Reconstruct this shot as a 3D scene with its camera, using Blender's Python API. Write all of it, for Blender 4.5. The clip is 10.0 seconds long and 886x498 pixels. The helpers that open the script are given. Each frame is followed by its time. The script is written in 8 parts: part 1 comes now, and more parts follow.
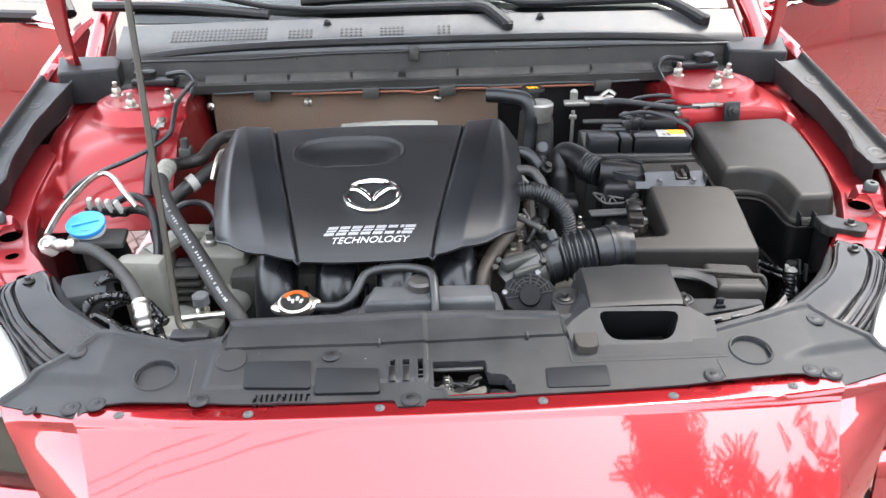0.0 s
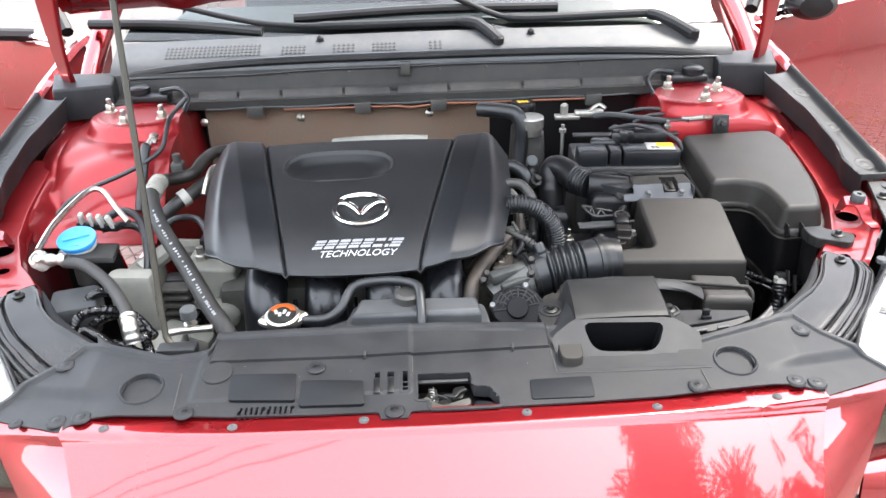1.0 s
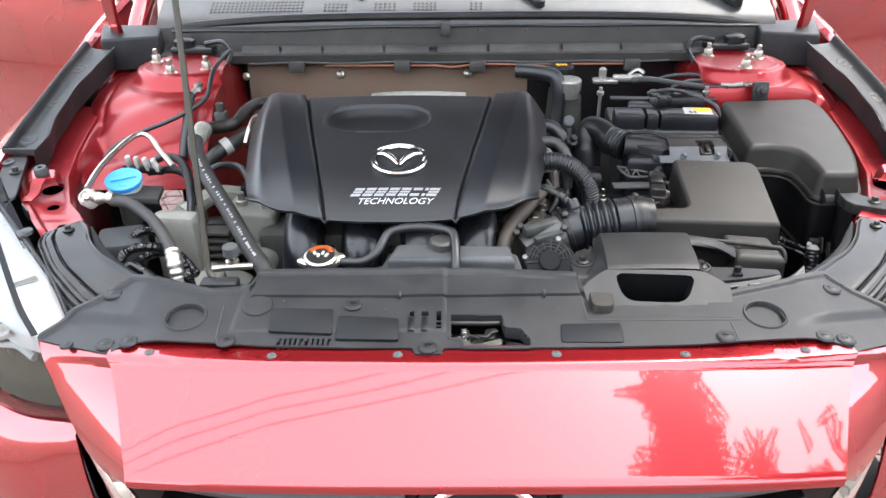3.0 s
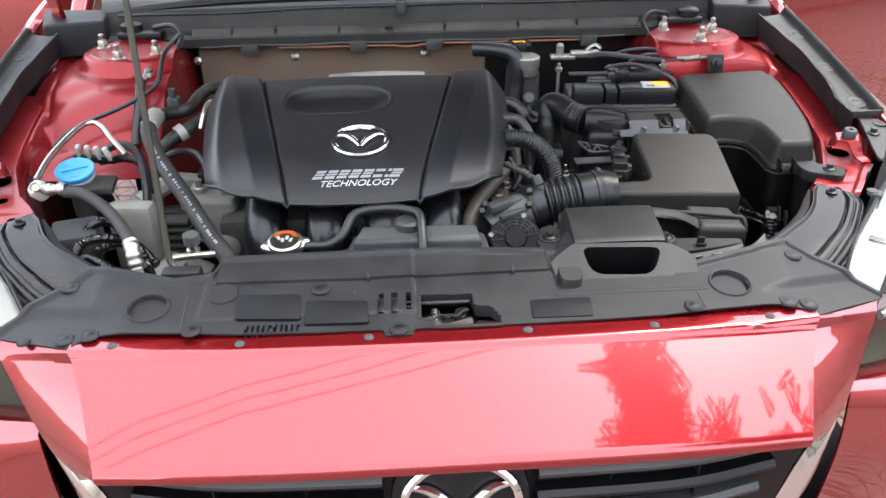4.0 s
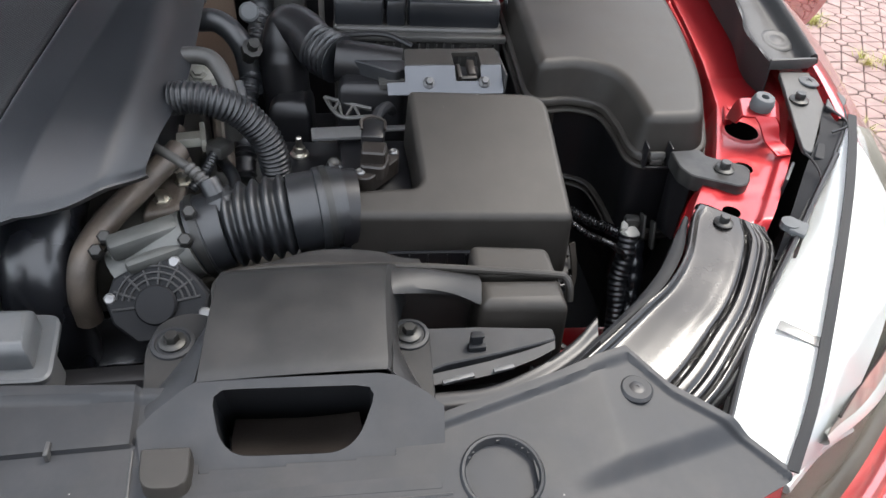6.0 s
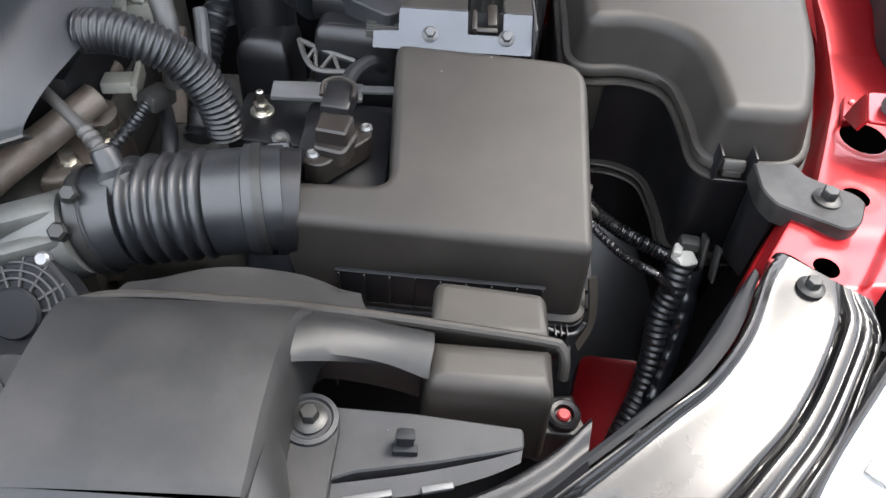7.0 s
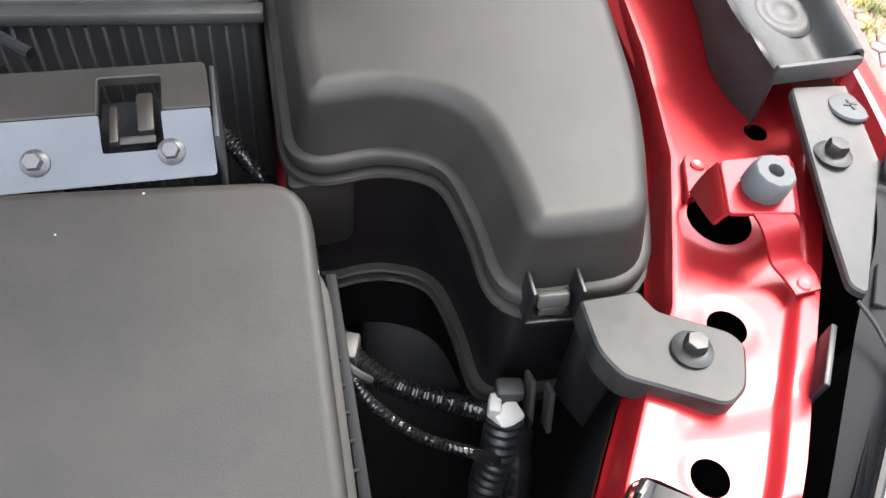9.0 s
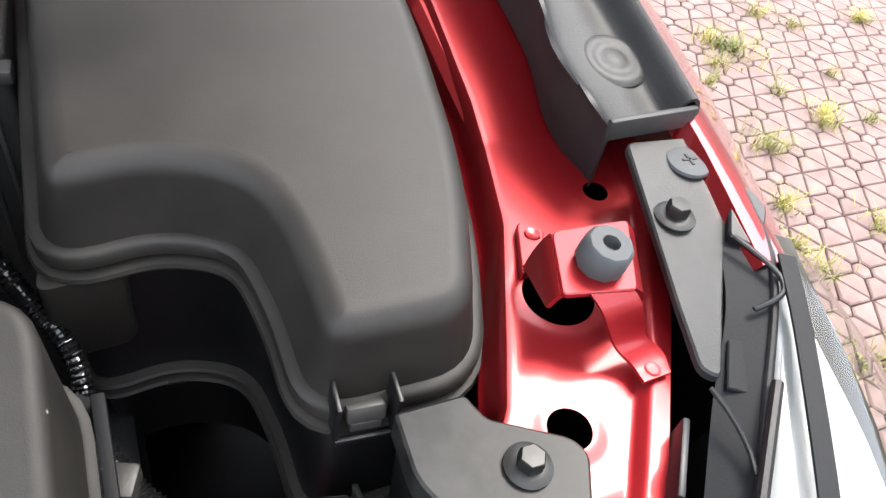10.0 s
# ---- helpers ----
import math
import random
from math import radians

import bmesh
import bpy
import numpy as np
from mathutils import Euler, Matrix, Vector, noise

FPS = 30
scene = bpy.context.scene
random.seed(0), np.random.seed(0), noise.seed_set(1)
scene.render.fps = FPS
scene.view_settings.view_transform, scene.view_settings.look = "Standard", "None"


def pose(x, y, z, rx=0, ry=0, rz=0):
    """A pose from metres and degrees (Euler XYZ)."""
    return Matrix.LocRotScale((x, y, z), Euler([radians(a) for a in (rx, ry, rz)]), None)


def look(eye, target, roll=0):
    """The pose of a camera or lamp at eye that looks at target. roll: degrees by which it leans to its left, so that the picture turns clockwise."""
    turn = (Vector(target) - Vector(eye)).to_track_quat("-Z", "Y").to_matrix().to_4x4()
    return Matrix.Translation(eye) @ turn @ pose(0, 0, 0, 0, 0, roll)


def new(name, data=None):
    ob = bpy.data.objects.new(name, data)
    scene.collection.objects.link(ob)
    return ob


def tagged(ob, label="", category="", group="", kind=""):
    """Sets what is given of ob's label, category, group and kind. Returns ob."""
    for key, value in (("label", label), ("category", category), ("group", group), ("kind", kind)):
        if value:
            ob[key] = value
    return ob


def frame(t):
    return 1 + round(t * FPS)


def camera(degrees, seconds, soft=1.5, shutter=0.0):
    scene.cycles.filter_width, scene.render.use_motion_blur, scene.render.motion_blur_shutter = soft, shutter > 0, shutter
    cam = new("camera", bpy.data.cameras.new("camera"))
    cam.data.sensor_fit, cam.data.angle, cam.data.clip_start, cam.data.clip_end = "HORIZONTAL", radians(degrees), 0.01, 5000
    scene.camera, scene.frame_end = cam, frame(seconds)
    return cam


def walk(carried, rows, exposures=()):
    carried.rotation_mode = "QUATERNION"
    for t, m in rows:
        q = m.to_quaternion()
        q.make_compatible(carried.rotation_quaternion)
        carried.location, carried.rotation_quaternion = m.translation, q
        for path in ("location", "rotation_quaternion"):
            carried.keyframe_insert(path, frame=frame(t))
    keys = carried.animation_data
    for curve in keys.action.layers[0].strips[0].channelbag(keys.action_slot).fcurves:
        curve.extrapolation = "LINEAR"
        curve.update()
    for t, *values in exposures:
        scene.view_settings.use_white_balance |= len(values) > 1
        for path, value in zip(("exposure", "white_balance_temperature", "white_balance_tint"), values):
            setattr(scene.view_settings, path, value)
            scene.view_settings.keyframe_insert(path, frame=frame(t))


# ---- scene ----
cam = camera(60.61, 10.0)
PATH = [
    (0, (-0.0440, -0.4330, 1.3740), (0.0160, 1.3060, 0.3880), -1.20),
    (0.5, (-0.0300, -0.4360, 1.3750), (0.0360, 1.3220, 0.4230), -1.70),
    (1, (-0.0220, -0.4400, 1.3730), (0.0320, 1.3190, 0.4220), -1.60),
    (1.5, (-0.0140, -0.4590, 1.3610), (0.0390, 1.2950, 0.4020), -0.90),
    (2, (0.0120, -0.4520, 1.3480), (0.0540, 1.2910, 0.3690), -0.10),
    (2.5, (0.0160, -0.4580, 1.3440), (0.0100, 1.2800, 0.3550), -0.40),
    (2.7, (-0.0010, -0.4660, 1.3460), (-0.0210, 1.2710, 0.3540), -0.60),
    (3.8, (-0.0780, -0.5040, 1.3380), (-0.0350, 1.2150, 0.3180), -0.60),
    (4, (-0.0460, -0.4750, 1.3370), (0.0440, 1.2350, 0.3020), -0.80),
    (4.3, (0.0492, -0.3870, 1.3372), (0.1916, 1.3050, 0.2786), -1.36),
    (4.5, (0.1100, -0.3350, 1.3190), (0.2770, 1.3520, 0.2580), -0.40),
    (5, (0.2060, -0.2400, 1.2910), (0.3900, 1.3690, 0.1170), -0.40),
    (5.3, (0.2218, -0.1662, 1.2646), (0.4860, 1.3910, 0.0364), 0.88),
    (5.5, (0.2360, -0.0930, 1.2520), (0.5420, 1.4480, 0.0140), 2.50),
    (5.7, (0.2410, -0.0310, 1.2340), (0.5760, 1.4840, -0.0280), 4.50),
    (6.8, (0.3290, 0.1850, 1.1720), (0.4380, 1.5400, -0.2950), 4.50),
    (7, (0.3560, 0.2190, 1.1520), (0.4240, 1.5470, -0.3410), 5.10),
    (7.5, (0.3950, 0.2900, 1.1270), (0.4670, 1.5300, -0.4410), 4.10),
    (8, (0.4160, 0.3300, 1.1200), (0.5610, 1.5300, -0.4730), 4.20),
    (8.5, (0.4380, 0.3920, 1.1040), (0.7420, 1.5970, -0.4630), 6.20),
    (9, (0.4480, 0.4380, 1.0880), (0.9010, 1.6320, -0.4510), 9.20),
    (9.5, (0.4590, 0.4470, 1.0880), (1.1040, 1.6170, -0.4000), 13.10),
    (10, (0.5040, 0.4810, 1.0640), (1.2430, 1.6590, -0.3730), 14.30),
]
walk(cam, [(t, look(eye, target, roll)) for t, eye, target, roll in PATH], [(0, 3.16), (1.0, 3.28), (2.5, 3.22), (4.0, 2.68), (5.5, 2.68), (7.0, 3.50), (7.5, 3.64), (8.0, 3.74), (8.5, 3.7), (9.0, 3.62), (9.5, 3.32), (10, 3.05)])

# ---- light ----
world = bpy.data.worlds.new("sky")
scene.world = world
world.use_nodes = True
wn = world.node_tree.nodes
wl = world.node_tree.links
sky = wn.new("ShaderNodeTexSky")
sky.sky_type = "NISHITA"
sky.sun_disc = False
sky.sun_elevation = radians(60)
sky.sun_rotation = radians(60)
sky.air_density, sky.dust_density, sky.ozone_density = 1.0, 2.0, 0.6
wn["Background"].inputs["Strength"].default_value = 0.15
haze = wn.new("ShaderNodeMix")  # thin bright cloud over the blue
haze.data_type = "RGBA"
haze.inputs[0].default_value = 0.6
haze.inputs[7].default_value = (5.3, 5.35, 5.35, 1)
wl.new(sky.outputs[0], haze.inputs[6])
wl.new(haze.outputs[2], wn["Background"].inputs[0])
sun = new("sun", bpy.data.lights.new("sun", "SUN"))
sun.data.energy, sun.data.angle, sun.data.color = 0.75, radians(17), (1.0, 0.95, 0.87)
sun.matrix_world = look((4.33, 2.5, 8.66), (0, 0, 0))

# ---- materials ----


def material(name, colour, rough=0.5, metal=0.0, spread=0.0, scale=40.0, bump=0.0, grain=600.0, coat=0.0, dust=0.0, second=None, spec=0.5, random_tint=0.0, specks=0.0):
    """A procedural surface: a base colour varied by a broad noise, dust specks on top of it and a fine grain as bump."""
    m = bpy.data.materials.new(name)
    m.use_nodes = True
    n, l = m.node_tree.nodes, m.node_tree.links
    b = n["Principled BSDF"]
    b.inputs["Roughness"].default_value = rough
    b.inputs["Metallic"].default_value = metal
    b.inputs["Coat Weight"].default_value = coat
    b.inputs["Coat Roughness"].default_value = 0.03
    b.inputs["Coat IOR"].default_value = 1.62
    b.inputs["Specular IOR Level"].default_value = spec
    b.inputs["Base Color"].default_value = (*colour, 1)
    co = n.new("ShaderNodeTexCoord")
    out = None
    if spread or second:
        t = n.new("ShaderNodeTexNoise")
        t.inputs["Scale"].default_value, t.inputs["Detail"].default_value = scale, 6
        l.new(co.outputs["Object"], t.inputs["Vector"])
        r = n.new("ShaderNodeValToRGB")
        r.color_ramp.elements[0].position, r.color_ramp.elements[1].position = 0.32, 0.68
        r.color_ramp.elements[0].color = (*[c * (1 - spread) for c in colour], 1)
        r.color_ramp.elements[1].color = (*(second or [min(1, c * (1 + spread)) for c in colour]), 1)
        l.new(t.outputs["Fac"], r.inputs[0])
        out = r.outputs[0]
        q = n.new("ShaderNodeMapRange")
        q.inputs["To Min"].default_value, q.inputs["To Max"].default_value = max(0.02, rough - 0.08), min(1, rough + 0.1)
        l.new(t.outputs["Fac"], q.inputs["Value"])
        l.new(q.outputs[0], b.inputs["Roughness"])
    if dust:
        t2 = n.new("ShaderNodeTexNoise")
        t2.inputs["Scale"].default_value, t2.inputs["Detail"].default_value, t2.inputs["Roughness"].default_value = 14, 9, 0.72
        l.new(co.outputs["Object"], t2.inputs["Vector"])
        r2 = n.new("ShaderNodeMapRange")
        r2.inputs["From Min"].default_value, r2.inputs["From Max"].default_value = 0.42, 0.75
        r2.inputs["To Max"].default_value = dust
        l.new(t2.outputs["Fac"], r2.inputs["Value"])
        mx = n.new("ShaderNodeMix")
        mx.data_type = "RGBA"
        mx.inputs[7].default_value = (0.24, 0.21, 0.18, 1)
        if out:
            l.new(out, mx.inputs[6])
        else:
            mx.inputs[6].default_value = (*colour, 1)
        l.new(r2.outputs[0], mx.inputs[0])
        out = mx.outputs[2]
    if specks:
        vo = n.new("ShaderNodeTexVoronoi")
        vo.inputs["Scale"].default_value = specks
        l.new(co.outputs["Object"], vo.inputs["Vector"])
        sep = n.new("ShaderNodeSeparateColor")
        l.new(vo.outputs["Color"], sep.inputs[0])
        lim = n.new("ShaderNodeMath")  # each speck has a size of its own, many are none at all
        lim.operation = "MULTIPLY_ADD"
        lim.inputs[1].default_value, lim.inputs[2].default_value = 0.11, -0.062
        l.new(sep.outputs[0], lim.inputs[0])
        less = n.new("ShaderNodeMath")
        less.operation = "LESS_THAN"
        l.new(vo.outputs["Distance"], less.inputs[0])
        l.new(lim.outputs[0], less.inputs[1])
        mk = n.new("ShaderNodeMix")
        mk.data_type = "RGBA"
        mk.inputs[7].default_value = (0.22, 0.21, 0.19, 1)
        if out:
            l.new(out, mk.inputs[6])
        else:
            mk.inputs[6].default_value = (*colour, 1)
        l.new(less.outputs[0], mk.inputs[0])
        out = mk.outputs[2]
    if random_tint:
        oi = n.new("ShaderNodeObjectInfo")
        hs = n.new("ShaderNodeHueSaturation")
        mr = n.new("ShaderNodeMapRange")
        mr.inputs["To Min"].default_value, mr.inputs["To Max"].default_value = 1 - random_tint, 1 + random_tint
        l.new(oi.outputs["Random"], mr.inputs["Value"])
        l.new(mr.outputs[0], hs.inputs["Value"])
        if out:
            l.new(out, hs.inputs["Color"])
        else:
            hs.inputs["Color"].default_value = (*colour, 1)
        out = hs.outputs[0]
    if out:
        l.new(out, b.inputs["Base Color"])
    if bump:
        t3 = n.new("ShaderNodeTexNoise")
        t3.inputs["Scale"].default_value, t3.inputs["Detail"].default_value = grain, 3
        l.new(co.outputs["Object"], t3.inputs["Vector"])
        bp = n.new("ShaderNodeBump")
        bp.inputs["Strength"].default_value, bp.inputs["Distance"].default_value = bump, 0.001
        l.new(t3.outputs["Fac"], bp.inputs["Height"])
        l.new(bp.outputs[0], b.inputs["Normal"])
    return m


def paint_material(name, colour, flake=0.0):
    """Car paint: a metallic base under a clear coat, with a slight waviness."""
    m = material(name, colour, 0.27, 0.8, 0.06, 2.5, 0.0, coat=1.0)
    m.node_tree.nodes["Principled BSDF"].inputs["Coat IOR"].default_value = 1.74
    return m


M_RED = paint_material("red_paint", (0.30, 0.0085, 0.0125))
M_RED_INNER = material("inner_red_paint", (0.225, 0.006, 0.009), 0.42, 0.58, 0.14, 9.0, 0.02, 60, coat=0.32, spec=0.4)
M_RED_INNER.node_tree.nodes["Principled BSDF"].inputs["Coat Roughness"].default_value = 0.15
M_PLASTIC = material("grained_plastic", (0.0074, 0.0083, 0.0100), 0.54, 0, 0.25, 25, 0.12, 1700, dust=0.045, specks=70.0, spec=0.32)
M_COVER = material("satin_plastic", (0.0080, 0.0090, 0.0108), 0.33, 0, 0.25, 7, 0.18, 1100, dust=0.012, spec=0.42)
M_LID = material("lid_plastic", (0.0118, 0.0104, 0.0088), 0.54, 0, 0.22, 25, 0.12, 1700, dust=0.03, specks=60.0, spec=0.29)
M_DARK = material("dark_plastic", (0.004, 0.004, 0.0048), 0.40, 0, 0.2, 12, 0.1, 900, spec=0.35)
M_GLOSS = material("gloss_black", (0.006, 0.006, 0.0065), 0.09, 0, 0.2, 20, 0.05, 60, dust=0.01)
M_RUBBER = material("black_rubber", (0.0065, 0.0075, 0.009), 0.38, 0, 0.25, 30, 0.12, 500, dust=0.03)
M_GREYRUB = material("grey_rubber", (0.042, 0.045, 0.047), 0.7, 0, 0.1, 60, 0.1, 700)
M_CHROME = material("chrome", (0.75, 0.75, 0.74), 0.08, 1.0)
M_STEEL = material("zinc_steel", (0.45, 0.43, 0.38), 0.32, 1.0, 0.15, 90, 0.05, 700)
M_ALU = material("cast_aluminium", (0.27, 0.265, 0.235), 0.5, 0.45, 0.22, 25, 0.3, 350, dust=0.15)
M_BLACKBOLT = material("black_bolt", (0.022, 0.022, 0.021), 0.42, 0.6, 0.2, 80)
M_BROWN = material("insulation_felt", (0.165, 0.100, 0.064), 0.9, 0, 0.35, 16, 0.6, 260, second=(0.10, 0.072, 0.052))
M_UMBER = material("umber_plastic", (0.0085, 0.0066, 0.0055), 0.45, 0, 0.25, 40, 0.1, 600, dust=0.05, spec=0.35)
M_WHITE = material("white_plastic", (0.34, 0.33, 0.30), 0.4, 0, 0.08, 60)

M_ORANGE = material("orange_label", (0.5, 0.10, 0.01), 0.5)
M_YELLOW = material("yellow_label", (0.8, 0.42, 0.02), 0.5)
M_PRINT = material("white_print", (0.45, 0.45, 0.46), 0.4)
M_GREYPRINT = material("grey_print", (0.42, 0.43, 0.44), 0.5)
M_TANK = material("grey_plastic", (0.025, 0.0245, 0.023), 0.5, 0, 0.15, 14, 0.15, 800, dust=0.06)
M_SILVER = material("silver_reflector", (0.52, 0.54, 0.55), 0.3, 0.4, 0.05, 30)
M_SMOKE = material("smoked_bezel", (0.055, 0.052, 0.040), 0.22, 0.2, 0.2, 20)
M_BOWL = material("polished_bowl", (0.30, 0.31, 0.28), 0.38, 0.35, 0.35, 45)
M_SATINGREY = material("satin_grey", (0.14, 0.14, 0.14), 0.35, 0.6, 0.1, 30)
M_PAVER = material("red_concrete_paver", (0.158, 0.104, 0.094), 0.9, 0, 0.22, 22, 0.6, 180, dust=0.25, random_tint=0.10)
M_PAVER_FAR = material("red_concrete", (0.158, 0.104, 0.094), 0.9, 0, 0.22, 22, 0.6, 180, dust=0.28)
M_SAND = material("joint_sand", (0.120, 0.094, 0.080), 0.95, 0, 0.3, 40, 0.5, 300)
M_GRASS = material("dry_grass", (0.16, 0.20, 0.04), 0.75, 0, 0.3, 9, second=(0.42, 0.36, 0.10))
M_LEAF = material("green_leaf", (0.05, 0.10, 0.025), 0.6, 0, 0.3, 8)
M_BARK = material("bark", (0.12, 0.09, 0.065), 0.9, 0, 0.35, 20, 0.8, 60)
M_REDRUB = material("red_rubber", (0.20, 0.010, 0.014), 0.55, 0, 0.25, 60, 0.1, 500)
M_WIRE = material("cable_black", (0.02, 0.02, 0.02), 0.6)
M_HOSE = material("dusty_hose_rubber", (0.014, 0.0137, 0.013), 0.65, 0, 0.2, 30, 0.2, 500, dust=0.07)
M_ROD = material("olive_steel_rod", (0.028, 0.025, 0.018), 0.4, 0.5, 0.2, 40, 0.08, 600)
M_ZINC = material("bright_zinc", (0.36, 0.35, 0.32), 0.38, 0.9, 0.12, 90, 0.08, 700)
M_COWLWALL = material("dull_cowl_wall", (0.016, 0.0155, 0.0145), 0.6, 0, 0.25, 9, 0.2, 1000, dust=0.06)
M_LEDGE = material("grey_ledge_plastic", (0.026, 0.025, 0.023), 0.6, 0, 0.25, 12, 0.2, 900, dust=0.14)
M_TRAY = material("dusty_tray_plastic", (0.0135, 0.0142, 0.0150), 0.50, 0, 0.28, 9, 0.2, 1000, dust=0.07, specks=70.0, spec=0.32)
M_SNORKEL = material("dusty_snorkel_plastic", (0.0080, 0.0082, 0.0086), 0.50, 0, 0.2, 30, 0.10, 1700, dust=0.045, specks=60.0, spec=0.30)
M_DUCT = material("scuffed_gloss_black", (0.006, 0.006, 0.0065), 0.19, 0, 0.35, 24, 0.05, 45, dust=0.06, spec=0.27)
M_ARM = material("dusty_arm_plastic", (0.014, 0.014, 0.0137), 0.42, 0, 0.5, 60, 0.06, 300, dust=0.06, spec=0.18)
M_TAN = material("tan_oiled_casting", (0.058, 0.046, 0.036), 0.5, 0.2, 0.35, 40, 0.4, 300, dust=0.1)
M_COPPER = material("copper_brown", (0.20, 0.075, 0.04), 0.5, 0.3, 0.2, 40)
M_GREEN = material("green_plastic", (0.02, 0.3, 0.1), 0.4)
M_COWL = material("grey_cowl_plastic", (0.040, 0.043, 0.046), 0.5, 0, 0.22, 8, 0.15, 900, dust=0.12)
M_RUNNER = material("shiny_black_plastic", (0.006, 0.0065, 0.008), 0.27, 0, 0.2, 9, 0.08, 500)
M_CYAN = material("pale_blue_plastic", (0.03, 0.24, 0.58), 0.4, 0, 0.1, 50)
M_CAST = material("greenish_casting", (0.20, 0.197, 0.170), 0.6, 0.15, 0.2, 18, 0.35, 300, dust=0.12)
M_GRIME = material("grimy_casting", (0.045, 0.043, 0.037), 0.55, 0.3, 0.35, 30, 0.4, 250, dust=0.1)
M_DULLCAST = material("dull_casting", (0.055, 0.057, 0.054), 0.5, 0.4, 0.25, 30, 0.3, 300, dust=0.08)
M_PLATE = material("black_steel_plate", (0.050, 0.054, 0.060), 0.25, 0.6, 0.15, 14, 0.03, 300)
M_RENDER = material("weathered_render", (0.29, 0.26, 0.23), 0.9, 0, 0.25, 0.8, 0.4, 40, dust=0.2)
M_PAD = material("smooth_dark_plastic", (0.0042, 0.0050, 0.0064), 0.60, 0, 0.2, 12, 0.05, 900, spec=0.22)
M_SLAT = material("dark_grey_slat", (0.05, 0.05, 0.051), 0.4, 0.3, 0.1, 30)
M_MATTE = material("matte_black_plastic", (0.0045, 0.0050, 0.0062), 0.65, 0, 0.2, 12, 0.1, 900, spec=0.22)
M_CABIN = material("cabin_grey", (0.03, 0.034, 0.037), 0.7, 0, 0.2, 10)


def dotted_material(name):
    """Satin plastic with a fine lattice of raised dots."""
    m = material(name, (0.0074, 0.0080, 0.0090), 0.45, 0, 0.2, 7, dust=0.01, spec=0.40)
    n, l = m.node_tree.nodes, m.node_tree.links
    co, vo, bp, mp = n.new("ShaderNodeTexCoord"), n.new("ShaderNodeTexVoronoi"), n.new("ShaderNodeBump"), n.new("ShaderNodeMapping")
    mp.inputs["Rotation"].default_value = (0, 0, radians(45))
    mp.inputs["Scale"].default_value = (460, 460, 0)
    vo.voronoi_dimensions = "2D"
    vo.inputs["Randomness"].default_value = 0
    vo.inputs["Scale"].default_value = 1
    bp.inputs["Strength"].default_value, bp.inputs["Distance"].default_value = 0.35, 0.001
    l.new(co.outputs["Object"], mp.inputs["Vector"])
    l.new(mp.outputs[0], vo.inputs["Vector"])
    l.new(vo.outputs["Distance"], bp.inputs["Height"])
    l.new(bp.outputs[0], n["Principled BSDF"].inputs["Normal"])
    return m


M_DOTTED = dotted_material("dotted_plastic")


def glass_material(name, tint):
    m = bpy.data.materials.new(name)
    m.use_nodes = True
    n, l = m.node_tree.nodes, m.node_tree.links
    n.remove(n["Principled BSDF"])
    tr, gl, mx, fr = n.new("ShaderNodeBsdfTransparent"), n.new("ShaderNodeBsdfGlossy"), n.new("ShaderNodeMixShader"), n.new("ShaderNodeFresnel")
    tr.inputs[0].default_value = (*tint, 1)
    gl.inputs["Roughness"].default_value = 0.02
    fr.inputs[0].default_value = 1.5
    l.new(fr.outputs[0], mx.inputs[0])
    l.new(tr.outputs[0], mx.inputs[1])
    l.new(gl.outputs[0], mx.inputs[2])
    l.new(mx.outputs[0], n["Material Output"].inputs[0])
    return m


M_LENS = glass_material("clear_lens", (0.93, 0.94, 0.92))
M_WINDOW = glass_material("window_glass", (0.60, 0.68, 0.68))

# ---- building helpers ----


def finish(name, bm, mat, loc, angle=35, face=None):
    bmesh.ops.translate(bm, verts=bm.verts, vec=-Vector(loc))
    me = bpy.data.meshes.new(name)
    bmesh.ops.recalc_face_normals(bm, faces=bm.faces)
    if face and sum((f.normal * f.calc_area() for f in bm.faces), Vector()).dot(Vector(face)) < 0:
        bmesh.ops.reverse_faces(bm, faces=bm.faces)
    for f in bm.faces:
        f.smooth = True
    bm.to_mesh(me)
    bm.free()
    me.set_sharp_from_angle(angle=radians(angle))
    me.materials.append(mat)
    return me


def thing(name, loc, label, category, group="", kind=""):
    """An empty at the base of a thing that carries its parts."""
    ob = new(name)
    ob.location = loc
    ob.empty_display_size = 0.02
    return tagged(ob, label, category, group, kind)


def part(name, bm, mat, parent, label="", angle=35, face=None):
    """One mesh under a thing or under a part; bm is in world coordinates."""
    base = Vector(parent.location)
    p = parent.parent
    while p is not None:
        base += Vector(p.location)
        p = p.parent
    ob = new(name, finish(name, bm, mat, base, angle, face))
    ob.parent = parent
    if label:
        ob["label"] = label
    return ob


def solo(name, bm, mat, loc, label, category, group="", kind="", angle=35):
    ob = new(name, finish(name, bm, mat, loc, angle))
    ob.location = loc
    return tagged(ob, label, category, group, kind)


def bevelled(bm, width, seg=2, deg=30):
    if width > 0:
        es = [e for e in bm.edges if len(e.link_faces) == 2 and e.calc_face_angle(0) > radians(deg)]
        bmesh.ops.bevel(bm, geom=es, offset=width, segments=seg, affect="EDGES", profile=0.5, clamp_overlap=True)
    return bm


